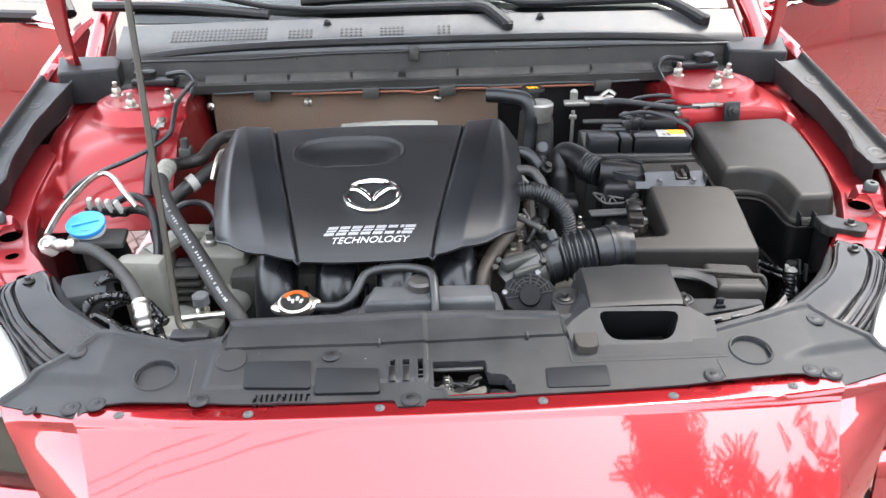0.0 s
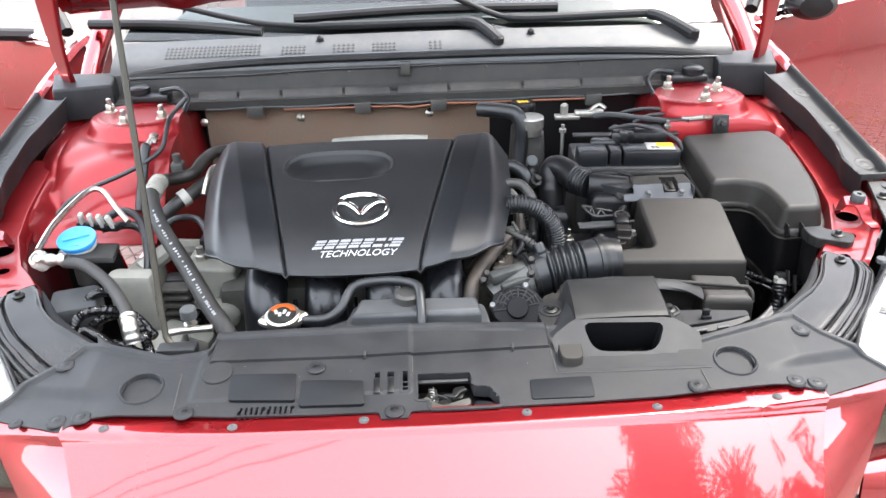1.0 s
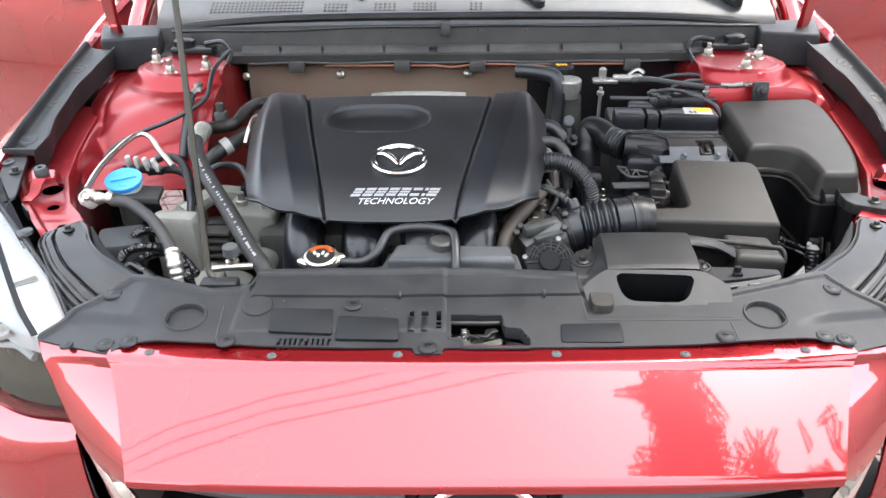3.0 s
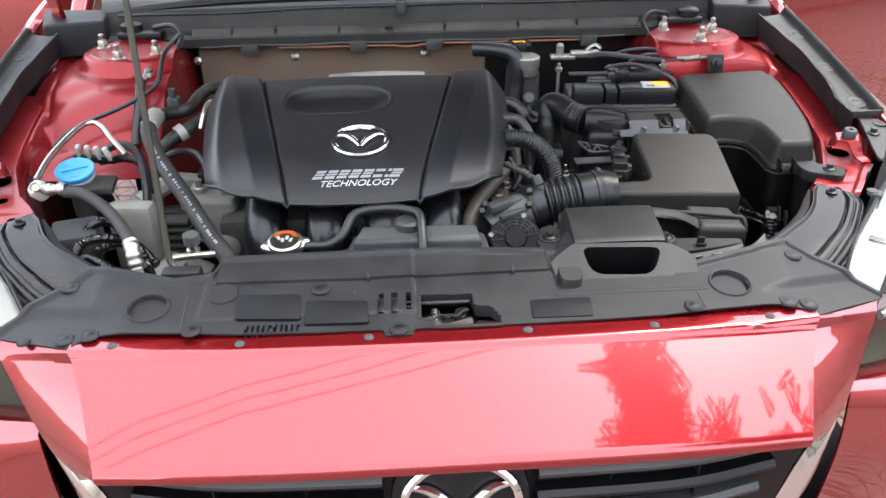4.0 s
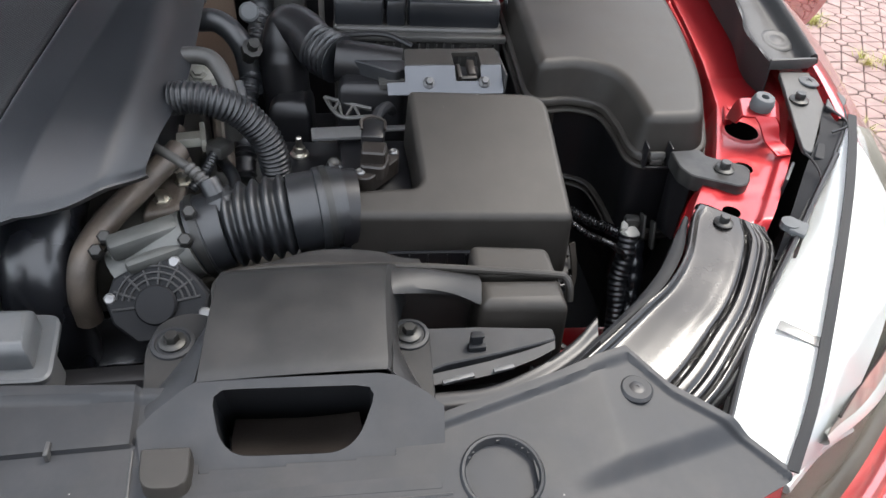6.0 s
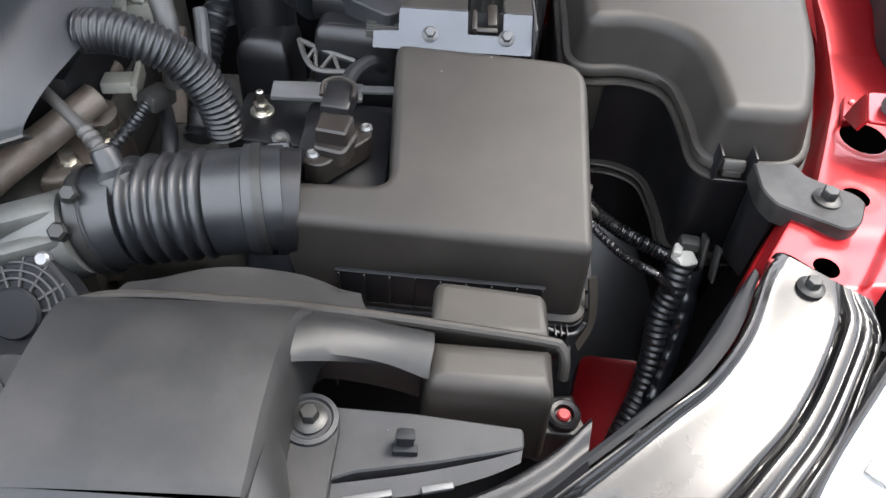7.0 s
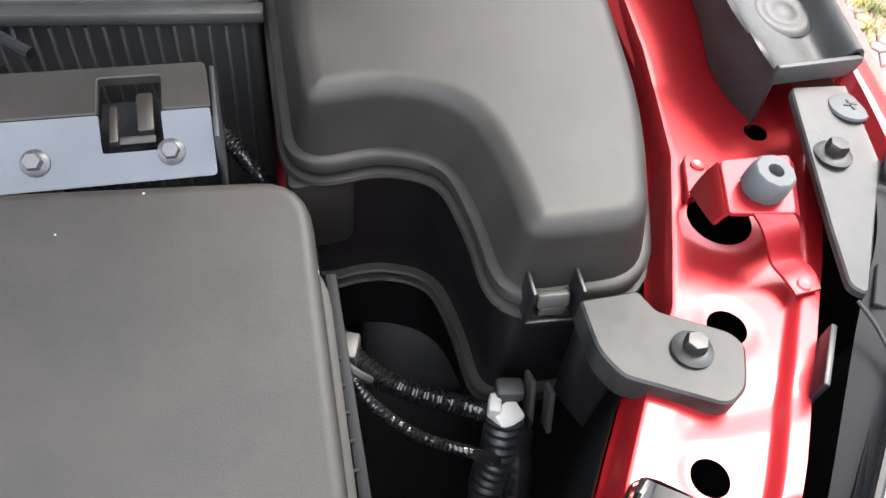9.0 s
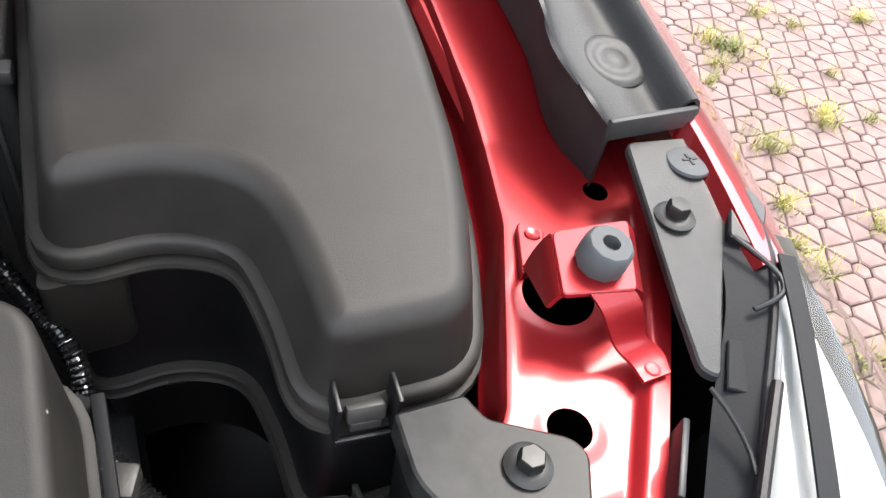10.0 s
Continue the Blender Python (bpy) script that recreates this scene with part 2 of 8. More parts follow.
def box(c, s, bev=0.003, rz=0.0, rx=0.0, ry=0.0):
    bm = bmesh.new()
    bmesh.ops.create_cube(bm, size=1, matrix=Matrix.Diagonal((*s, 1)))
    bevelled(bm, bev)
    bmesh.ops.transform(bm, matrix=pose(*c, rx, ry, rz), verts=bm.verts)
    return bm


def joined(*bms):
    """Several bmeshes as one."""
    out = bms[0]
    for b in bms[1:]:
        me = bpy.data.meshes.new("tmp")
        b.to_mesh(me)
        b.free()
        out.from_mesh(me)
        bpy.data.meshes.remove(me)
    return out


def rounded(points, r, seg=5):
    """A closed outline with its corners rounded; a point may carry its own radius as a third number."""
    out = []
    k = len(points)
    for i in range(k):
        p = Vector(points[i][:2])
        rad = points[i][2] if len(points[i]) > 2 else r
        a, b = Vector(points[i - 1][:2]) - p, Vector(points[(i + 1) % k][:2]) - p
        d = min(rad, a.length * 0.45, b.length * 0.45)
        if d < 1e-5:
            out.append(p)
            continue
        a, b = p + a.normalized() * d, p + b.normalized() * d
        for j in range(seg + 1):
            t = j / seg
            out.append(a * (1 - t) ** 2 + p * 2 * t * (1 - t) + b * t * t)
    return out


def inset(outline, d):
    k = len(outline)
    area = sum(outline[i].x * outline[(i + 1) % k].y - outline[(i + 1) % k].x * outline[i].y for i in range(k))
    sgn = 1 if area > 0 else -1
    out = []
    for i in range(k):
        e1, e2 = outline[i] - outline[i - 1], outline[(i + 1) % k] - outline[i]
        n1, n2 = Vector((-e1.y, e1.x)), Vector((-e2.y, e2.x))
        n = (n1.normalized() if n1.length > 1e-9 else n2.normalized()) + (n2.normalized() if n2.length > 1e-9 else n1.normalized())
        n = n.normalized() if n.length > 1e-9 else Vector((0, 0))
        out.append(outline[i] + n * d * sgn)
    for _ in range(6):  # where a tight corner turns inside out, draw it in to the crossing of its neighbours
        bad = [(out[(i + 1) % k] - out[i]).dot(outline[(i + 1) % k] - outline[i]) < 1e-10 and (out[(i + 1) % k] - out[i]).length > 1e-7 for i in range(k)]
        if not any(bad) or all(bad):
            break
        for i in range(k):
            if bad[i] and not bad[i - 1]:
                j = i
                while bad[j % k]:
                    j += 1
                a, p = out[i - 1], out[i] - out[i - 1]
                c, q = out[(j + 1) % k], out[j % k] - out[(j + 1) % k]
                det = p.x * q.y - p.y * q.x
                s = ((c.x - a.x) * q.y - (c.y - a.y) * q.x) / det if abs(det) > 1e-14 else 1.0
                m = a + p * max(0.0, min(1.0, s))
                for n in range(i, j + 1):
                    out[n % k] = m.copy()
    return out


def loft(outline, layers, tilt=(0, 0), origin=(0, 0), caps=(True, True)):
    """A closed outline drawn up through layers of (inset, height); tilt slopes the heights along x and y about origin."""
    bm = bmesh.new()
    rings = []
    for d, z in layers:
        ring = []
        for p in inset(outline, d):
            ring.append(bm.verts.new((p.x, p.y, z + tilt[0] * (p.x - origin[0]) + tilt[1] * (p.y - origin[1]))))
        rings.append(ring)
    k = len(outline)
    for a, b in zip(rings, rings[1:]):
        for i in range(k):
            bm.faces.new((a[i], a[(i + 1) % k], b[(i + 1) % k], b[i]))
    if caps[0]:
        bm.faces.new(rings[0][::-1])
    if caps[1]:
        bm.faces.new(rings[-1])
        bmesh.ops.remove_doubles(bm, verts=bm.verts, dist=2e-5)
    return bm


def lid_layers(z0, z1, r=0.012, draft=0.004, seg=4):
    """Layers of a lid with a rounded upper edge."""
    rows = [(0, z0), (draft, z1 - r)]
    for i in range(1, seg + 1):
        a = i / seg * math.pi / 2
        rows.append((draft + r * (1 - math.cos(a)), z1 - r + r * math.sin(a)))
    return rows + [(draft + r + 0.0008, z1)]


def smooth_path(points, n=10):
    """Catmull-Rom through the points."""
    p = [Vector(q) for q in points]
    p = [2 * p[0] - p[1]] + p + [2 * p[-1] - p[-2]]
    out = []
    for i in range(1, len(p) - 2):
        for j in range(n):
            t = j / n
            out.append(0.5 * ((2 * p[i]) + (p[i + 1] - p[i - 1]) * t + (2 * p[i - 1] - 5 * p[i] + 4 * p[i + 1] - p[i + 2]) * t * t
                              + (3 * p[i] - p[i - 1] - 3 * p[i + 1] + p[i + 2]) * t ** 3))
    out.append(p[-2])
    return out


def tube(points, r, seg=12, n=8, smooth=True):
    """A round tube along a path; r is a number or a function of the length so far."""
    path = smooth_path(points, n) if smooth else [Vector(q) for q in points]
    bm = bmesh.new()
    t0 = (path[1] - path[0]).normalized()
    up = t0.orthogonal().normalized()
    rings, length = [], 0.0
    for i, c in enumerate(path):
        if i:
            length += (c - path[i - 1]).length
        t = (path[min(i + 1, len(path) - 1)] - path[max(i - 1, 0)]).normalized()
        up = (up - t * up.dot(t)).normalized()
        side = t.cross(up)
        rad = r(length) if callable(r) else r
        rings.append([bm.verts.new(c + (up * math.cos(a) + side * math.sin(a)) * rad) for a in [2 * math.pi * k / seg for k in range(seg)]])
    for a, b in zip(rings, rings[1:]):
        for i in range(seg):
            bm.faces.new((a[i], a[(i + 1) % seg], b[(i + 1) % seg], b[i]))
    bm.faces.new(rings[0][::-1])
    bm.faces.new(rings[-1])
    return bm


def corrugated(base, depth, pitch):
    return lambda s: base + depth * (0.5 + 0.5 * math.cos(2 * math.pi * s / pitch))


def lathe(profile, c, axis=(0, 0, 1), seg=24):
    """A turned part: profile of (radius, height) along the axis from c."""
    bm = bmesh.new()
    q = Vector((0, 0, 1)).rotation_difference(Vector(axis).normalized()).to_matrix()
    rings = []
    for r, z in profile:
        rings.append([bm.verts.new(Vector(c) + q @ Vector((max(r, 1e-5) * math.cos(a), max(r, 1e-5) * math.sin(a), z))) for a in [2 * math.pi * k / seg for k in range(seg)]])
    for a, b in zip(rings, rings[1:]):
        for i in range(seg):
            bm.faces.new((a[i], a[(i + 1) % seg], b[(i + 1) % seg], b[i]))
    bm.faces.new(rings[0][::-1])
    bm.faces.new(rings[-1])
    return bm


def sheet(fn, us, vs, thick=0.0, keep=None):
    """A surface fn(u, v) over two rows of parameters, with a thickness downwards along its normals; keep(point) may cut openings."""
    bm = bmesh.new()
    vv = [[bm.verts.new(fn(u, v)) for v in vs] for u in us]
    for i in range(len(us) - 1):
        for j in range(len(vs) - 1):
            quad = (vv[i][j], vv[i + 1][j], vv[i + 1][j + 1], vv[i][j + 1])
            if keep and not keep(sum((q.co for q in quad), Vector()) / 4):
                continue
            bm.faces.new(quad)
    bmesh.ops.delete(bm, geom=[v for v in bm.verts if not v.link_faces], context="VERTS")
    if thick:
        bmesh.ops.recalc_face_normals(bm, faces=bm.faces)
        bmesh.ops.solidify(bm, geom=bm.faces[:], thickness=thick)
    return bm


def steps(a, b, n):
    return [a + (b - a) * i / n for i in range(n + 1)]


def curve(points, n):
    """n + 1 even samples of a smooth curve through the points."""
    p = smooth_path(points, 12)
    d = [0.0]
    for a, b in zip(p, p[1:]):
        d.append(d[-1] + (b - a).length)
    out = []
    for i in range(n + 1):
        s = d[-1] * i / n
        k = min(max(j for j in range(len(d)) if d[j] <= s + 1e-9), len(p) - 2)
        w = (s - d[k]) / max(d[k + 1] - d[k], 1e-9)
        out.append(p[k].lerp(p[k + 1], w))
    return out


def patch(rows, n=24, m=10, thick=0.002, flip=False):
    """A smooth skin through several curves, each a list of points."""
    cs = [curve(r, n) for r in rows]
    cols = [curve([c[i] for c in cs], m) if len(cs) > 2 else [cs[0][i].lerp(cs[1][i], j / m) for j in range(m + 1)] for i in range(n + 1)]
    bm = sheet(lambda i, j: cols[i][j], list(range(n + 1)), list(range(m + 1)))
    if thick:
        bmesh.ops.recalc_face_normals(bm, faces=bm.faces)
        bmesh.ops.solidify(bm, geom=bm.faces[:], thickness=-thick if flip else thick)
    return bm


def other_side(x, y):
    """Mirrors x about the car's middle line, which stands slightly askew."""
    return -x - 0.002 - 0.030 * (y - 0.23)


def at_side(side, x, y):
    return x if side > 0 else other_side(x, y)


def glide(x, table):
    """A smooth curve through a table of (x, value), without overshoot."""
    if x <= table[0][0]:
        return table[0][1]
    if x >= table[-1][0]:
        return table[-1][1]
    d = [(q[1] - p[1]) / (q[0] - p[0]) for p, q in zip(table, table[1:])]
    m = [d[0]] + [0.0 if a * b <= 0 else 2 * a * b / (a + b) for a, b in zip(d, d[1:])] + [d[-1]]
    for i, (p, q) in enumerate(zip(table, table[1:])):
        if x <= q[0]:
            h = q[0] - p[0]
            t = (x - p[0]) / h
            return p[1] * (1 + 2 * t) * (1 - t) ** 2 + h * m[i] * t * (1 - t) ** 2 + q[1] * t * t * (3 - 2 * t) + h * m[i + 1] * t * t * (t - 1)


def mirrored(bm):
    """The same for the other side of the car."""
    for v in bm.verts:
        v.co.x = other_side(v.co.x, v.co.y)
    bmesh.ops.reverse_faces(bm, faces=bm.faces)
    return bm


def interp(x, table):
    for (a, fa), (b, fb) in zip(table, table[1:]):
        if x <= b:
            t = max(0.0, min(1.0, (x - a) / (b - a)))
            return fa + (fb - fa) * t
    return table[-1][1]


def ease(t):
    t = max(0.0, min(1.0, t))
    return t * t * (3 - 2 * t)


def bolt(parent_name, c, r=0.007, axis=(0, 0, 1), mat=None, label="black hex bolt with a round flange", washer=1.8, cap="bolt", group="bolts"):
    """A hex bolt with a flange; a thing of its own."""
    ob = thing(parent_name, c, label, cap, group)
    mat = mat or M_BLACKBOLT
    part("flange", lathe([(r * washer, 0), (r * washer, 0.0012), (r * washer * 0.75, 0.0024), (r * 0.9, 0.0028)], c, axis, 20), mat, ob)
    part("head", lathe([(r, 0.002), (r, 0.003 + r * 0.80), (r * 0.86, 0.003 + r), (0, 0.003 + r * 1.04)], c, axis, 6), mat, ob)
    return ob


def push_clip(c, r=0.011, label="round black plastic push clip"):
    ob = thing("push_clip", c, label, "clip", "push clips on the radiator panel")
    part("rim", lathe([(r, 0), (r, 0.0012), (r * 0.85, 0.003), (r * 0.62, 0.003)], c), M_PLASTIC, ob)
    part("centre_pin", lathe([(r * 0.55, 0), (r * 0.55, 0.0026), (r * 0.35, 0.0034), (r * 0.12, 0.0034), (r * 0.1, 0.0022)], c), M_DARK, ob)
    return ob

# ---- ground ----
solo("ground", sheet(lambda u, v: Vector((u, v, -0.012)), [-120, -40, -10, 0, 4, 10, 40, 120], [-120, -40, -10, 0, 4, 10, 40, 120]), M_SAND, (0, 0, -0.012),
     "sandy ground under the block paving", "ground", kind="structure")

# plain walls well outside the view, added to darken what the red paint mirrors
for name, c, size in (("wall_east", (9.5, 8.0, 3.0), (0.25, 10, 6.0)), ("wall_east_low", (9.5, -4.0, 1.2), (0.25, 14, 2.4)), ("wall_west", (-6.0, 1.0, 0.65), (0.25, 24, 1.3)), ("wall_south", (1.75, -10.0, 2.4), (15.2, 0.25, 4.8))):
    solo(name, box(c, size, 0.01), M_RENDER, (c[0], c[1], 0), "unseen added wall that darkens the paint's reflections", "wall", kind="structure")

# ---- bodywork ----


def front_edge(x):
    """Front edge of the black radiator panel, as y over x."""
    a = abs(x)
    return interp(a, [(0.0, 0.228), (0.15, 0.2294), (0.25, 0.2325), (0.31, 0.2385), (0.41, 0.2455), (0.433, 0.2380), (0.438, 0.2290), (0.46, 0.2390), (0.547, 0.2750)])


def panel_height(x, y):
    a = abs(x)
    return 0.8055 + 0.11 * (y - 0.24) - 0.16 * max(0.0, a - 0.43)


bumper = thing("front_bumper", (0, 0.15, 0.4), "glossy red front bumper skin with a screwed upper flange", "car bumper")


def bumper_face(u, v):
    """u across the car, v from the flange over the crease down to the lip."""
    top = 0.44
    w = interp(v, [(0, top), (0.25, top), (1, 0.386), (1.1, 0.384), (1.25, 0.38)])
    x = u * w
    a = abs(x)
    y0 = 0.228 + 0.06 * a * a
    near = 1 - interp(a, [(0, 1), (0.25, 0.95), (0.36, 0.78), (0.44, 0.5)])  # the flange narrows towards the corners
    under = max(0.010, front_edge(x) - y0 + 0.008)
    yy = interp(v, [(0, under), (0.12, under - 0.012), (0.25, -0.0235), (0.28, -0.0255), (0.32, -0.0285), (0.6, -0.072), (1.0, -0.145), (1.05, -0.1495), (1.1, -0.150), (1.25, -0.130)])
    yy += 0.0235 * near * interp(v, [(0, 0), (0.12, 0), (0.25, 1), (1.0, 0)])
    zz = interp(v, [(0, 0.8016), (0.12, 0.8012), (0.22, 0.8012), (0.25, 0.8006), (0.28, 0.7992), (0.32, 0.7965), (0.6, 0.776), (1.0, 0.741), (1.05, 0.735), (1.1, 0.729), (1.25, 0.715)])
    sag = 0.012 * interp(v, [(0, 0.30), (0.22, 0.36), (0.25, 0.45), (0.30, 1)])
    return Vector((x, y0 + yy + 0.05 * (a / 0.4) ** 3 * max(0, v - 0.25) * 0.3, zz - sag * (x / 0.4) ** 2))


part("centre_skin", sheet(bumper_face, steps(-1, 1, 64), [0, 0.12, 0.18, 0.22, 0.25, 0.28, 0.32, 0.335, 0.36, 0.45, 0.6, 0.75, 0.9, 0.97, 1.0, 1.03, 1.06, 1.1, 1.16, 1.25]), M_RED, bumper, angle=50, face=(0, -0.4, 1))
for side in (1, -1):
    corner = [(0.0, (0.547, 0.284, 0.783)), (0.25, (0.538, 0.266, 0.769)), (0.6, (0.508, 0.226, 0.734)), (1.0, (0.455, 0.160, 0.709)), (1.06, (0.428, 0.135, 0.705)), (1.25, (0.420, 0.132, 0.690))]

    def facet(k, v):
        p = Vector([glide(v, [(t, c[i]) for t, c in corner]) for i in range(3)])
        p.x = at_side(side, p.x, p.y)
        return (bumper_face(0.994 * side, v) - Vector((0, 0, 0.0004))).lerp(p, k)
    part("side_facet", sheet(facet, steps(0, 1, 14), [0, 0.12, 0.22, 0.25, 0.28, 0.32, 0.45, 0.6, 0.75, 0.9, 1.0, 1.06, 1.12, 1.25]), M_RED, bumper, angle=25, face=(0, -0.4, 1))
    low = [[(0.470, 0.236, 0.714), (0.582, 0.290, 0.686), (0.70, 0.378, 0.686), (0.776, 0.455, 0.70), (0.825, 0.55, 0.722), (0.850, 0.65, 0.742)],
           [(0.487, 0.206, 0.712), (0.60, 0.262, 0.684), (0.72, 0.35, 0.685), (0.80, 0.43, 0.70), (0.852, 0.54, 0.722), (0.874, 0.65, 0.742)],
           [(0.485, 0.196, 0.705), (0.61, 0.25, 0.672), (0.735, 0.34, 0.672), (0.82, 0.43, 0.688), (0.868, 0.54, 0.708), (0.882, 0.65, 0.728)],
           [(0.475, 0.175, 0.67), (0.63, 0.226, 0.625), (0.765, 0.33, 0.622), (0.855, 0.45, 0.63), (0.887, 0.55, 0.65), (0.892, 0.66, 0.68)],
           [(0.465, 0.16, 0.6), (0.63, 0.21, 0.54), (0.78, 0.325, 0.52), (0.865, 0.45, 0.52), (0.89, 0.55, 0.52), (0.895, 0.66, 0.52)],
           [(0.45, 0.17, 0.25), (0.62, 0.22, 0.22), (0.76, 0.33, 0.22), (0.84, 0.45, 0.22), (0.87, 0.53, 0.22), (0.88, 0.6, 0.22)]]
    b = patch(low, 36, 20, 0.003)
    part("corner_skin", b if side > 0 else mirrored(b), M_RED, bumper)
for x in (-0.390, -0.243, -0.096, 0.088, 0.237, 0.380):
    c = (x, front_edge(x) - 0.0075 - 0.004 * ease((abs(x) - 0.1) / 0.2), 0.8014 - 0.0042 * (x / 0.4) ** 2)
    ob = thing("bumper_screw", c, "small grey screw in the red bumper flange", "screw", "screws along the bumper flange")
    part("washer", lathe([(0.0058, 0), (0.0058, 0.0006), (0.0050, 0.0012)], c, seg=18), M_GREYRUB, ob)
    part("screw_head", lathe([(0.0045, 0.0008), (0.0045, 0.0018), (0.0035, 0.0024), (0.0012, 0.0024), (0.001, 0.001)], c, seg=14), M_GREYRUB, ob)

# grille, its chrome wing and the badge
grille = thing("radiator_grille", (0, 0.12, 0.5), "black grille with satin grey slats between chrome wings", "car grille")
part("backing", patch([[(-0.44, 0.16, 0.70), (0, 0.125, 0.71), (0.44, 0.16, 0.70)], [(-0.36, 0.16, 0.42), (0, 0.12, 0.42), (0.36, 0.16, 0.42)]], 24, 6, 0.004), M_DARK, grille)
for k in range(7):
    z = 0.703 - 0.036 * k
    for side in (1, -1):
        x1 = 0.375 - 0.012 * k
        pts = [(side * 0.085, 0.101, z), (side * 0.25, 0.106, z + 0.001), (side * x1, 0.125, z + 0.004)]
        cs = curve(pts, 14)
        prof = [(0.012, 0.004), (-0.004, 0.006), (-0.010, 0.001), (-0.008, -0.006), (0.012, -0.010)]
        b = bmesh.new()
        rings = [[b.verts.new(c + Vector((0, dy, dz))) for dy, dz in prof] for c in cs]
        for r0, r1 in zip(rings, rings[1:]):
            for i in range(5):
                b.faces.new((r0[i], r0[(i + 1) % 5], r1[(i + 1) % 5], r1[i]))
        b.faces.new(rings[0])
        b.faces.new(rings[-1][::-1])
        part("slat", b, M_SLAT if k % 2 == 0 else M_DARK, grille)
    if k < 5:
        for x in (-0.27, -0.17, 0.17, 0.27):
            part("upright", box((x, 0.114, z - 0.018), (0.003, 0.012, 0.034), 0.0005), M_DARK, grille)
for side in (1, -1):
    w = [[(0.487, 0.205, 0.72), (0.455, 0.165, 0.69), (0.42, 0.125, 0.655), (0.40, 0.115, 0.6), (0.36, 0.11, 0.5)],
         [(0.478, 0.192, 0.72), (0.443, 0.15, 0.695), (0.405, 0.113, 0.665), (0.383, 0.103, 0.6), (0.345, 0.1, 0.5)],
         [(0.465, 0.188, 0.72), (0.428, 0.148, 0.702), (0.388, 0.115, 0.68), (0.362, 0.108, 0.6), (0.325, 0.105, 0.5)]]
    b = patch(w, 20, 8, 0.004)
    part("chrome_wing", b if side > 0 else mirrored(b), M_CHROME, grille, "polished chrome wing")
badge = thing("front_badge", (0, 0.09, 0.66), "chrome oval badge on a dark round base", "car badge")
part("base", lathe([(0.078, 0.0), (0.076, 0.006), (0.06, 0.009), (0.0, 0.0095)], (0, 0.1, 0.668), (0, -0.94, 0.34), 40), M_DARK, badge)


def oval_badge(parent, c, axis, a, b, bar, names=("ring", "wing")):
    """An oval ring with two curved bars that meet low in its middle."""
    q = Vector((0, 0, 1)).rotation_difference(Vector(axis).normalized()).to_matrix()
    ex, ez = Vector((1, 0, 0)), Vector(axis).normalized()
    ey = ez.cross(ex).normalized()

    def at(x, y, h=0.0):
        return Vector(c) + ex * x + ey * y + ez * h
    ring = [at(a * math.cos(t), b * math.sin(t), bar * 0.3) for t in [2 * math.pi * k / 40 for k in range(41)]]
    part(names[0], tube(ring, bar * 0.55, 8, 1, smooth=False), M_CHROME, parent)
    for s in (1, -1):
        pts = [at(s * a * 0.86, b * 0.42, bar * 0.3), at(s * a * 0.55, b * 0.34, bar * 0.5), at(s * a * 0.22, b * -0.02, bar * 0.5), at(s * a * 0.02, b * -0.42, bar * 0.4)]
        part(names[1], tube(pts, lambda d: bar * (0.28 + 0.34 * math.sin(min(1, d / (a * 1.2)) * math.pi)), 8, 6), M_CHROME, parent)


oval_badge(badge, Vector((0, 0.09, 0.671)), (0, -0.94, 0.34), 0.063, 0.050, 0.011)

# fenders
fender_edge = [(0.772, 0.622, 0.846), (0.782, 0.70, 0.858), (0.785, 0.80, 0.874), (0.784, 0.92, 0.897), (0.782, 1.06, 0.925), (0.79, 1.2, 0.945), (0.80, 1.40, 0.965), (0.80, 1.5, 0.97)]


def shifted(pts, dx=0, dy=0, dz=0):
    return [(x + dx, y + dy, z + dz) for x, y, z in pts]


for side, word in ((1, "front_fender"), (-1, "front_fender")):
    f = thing("front_fender", (side * 0.86, 1.0, 0.3), "glossy red front fender with a rolled inner edge", "car fender", "front fenders")
    rows = [shifted(fender_edge, -0.022, 0, -0.012), shifted(fender_edge, -0.014, 0, -0.003), shifted(fender_edge, -0.008, 0, -0.0025), shifted(fender_edge, 0.008, 0, -0.012),
            [(0.80, 0.63, 0.80), (0.826, 0.70, 0.815), (0.84, 0.8, 0.83), (0.838, 0.92, 0.845), (0.830, 1.06, 0.86), (0.828, 1.2, 0.875), (0.832, 1.4, 0.885), (0.836, 1.5, 0.885)],
            [(0.862, 0.645, 0.76), (0.872, 0.72, 0.77), (0.882, 0.8, 0.77), (0.89, 0.92, 0.77), (0.893, 1.06, 0.77), (0.894, 1.2, 0.77), (0.89, 1.4, 0.77), (0.885, 1.5, 0.77)],
            [(0.885, 0.66, 0.66), (0.893, 0.72, 0.66), (0.897, 0.8, 0.66), (0.898, 0.92, 0.66), (0.898, 1.06, 0.66), (0.896, 1.2, 0.66), (0.885, 1.4, 0.66), (0.88, 1.5, 0.66)]]
    b = patch(rows, 40, 24, 0.0015)
    part("outer_skin", b if side > 0 else mirrored(b), M_RED, f)
    arch = [[(0.885, 0.66, 0.66), (0.898, 0.92, 0.66), (0.898, 1.06, 0.66), (0.896, 1.2, 0.66), (0.88, 1.5, 0.66)],
            [(0.89, 0.64, 0.45), (0.9, 0.80, 0.62), (0.9, 1.0, 0.64), (0.9, 1.2, 0.6), (0.88, 1.5, 0.2)]]
    b = patch(arch, 24, 4, 0.002)
    part("arch_skin", b if side > 0 else mirrored(b), M_RED, f)

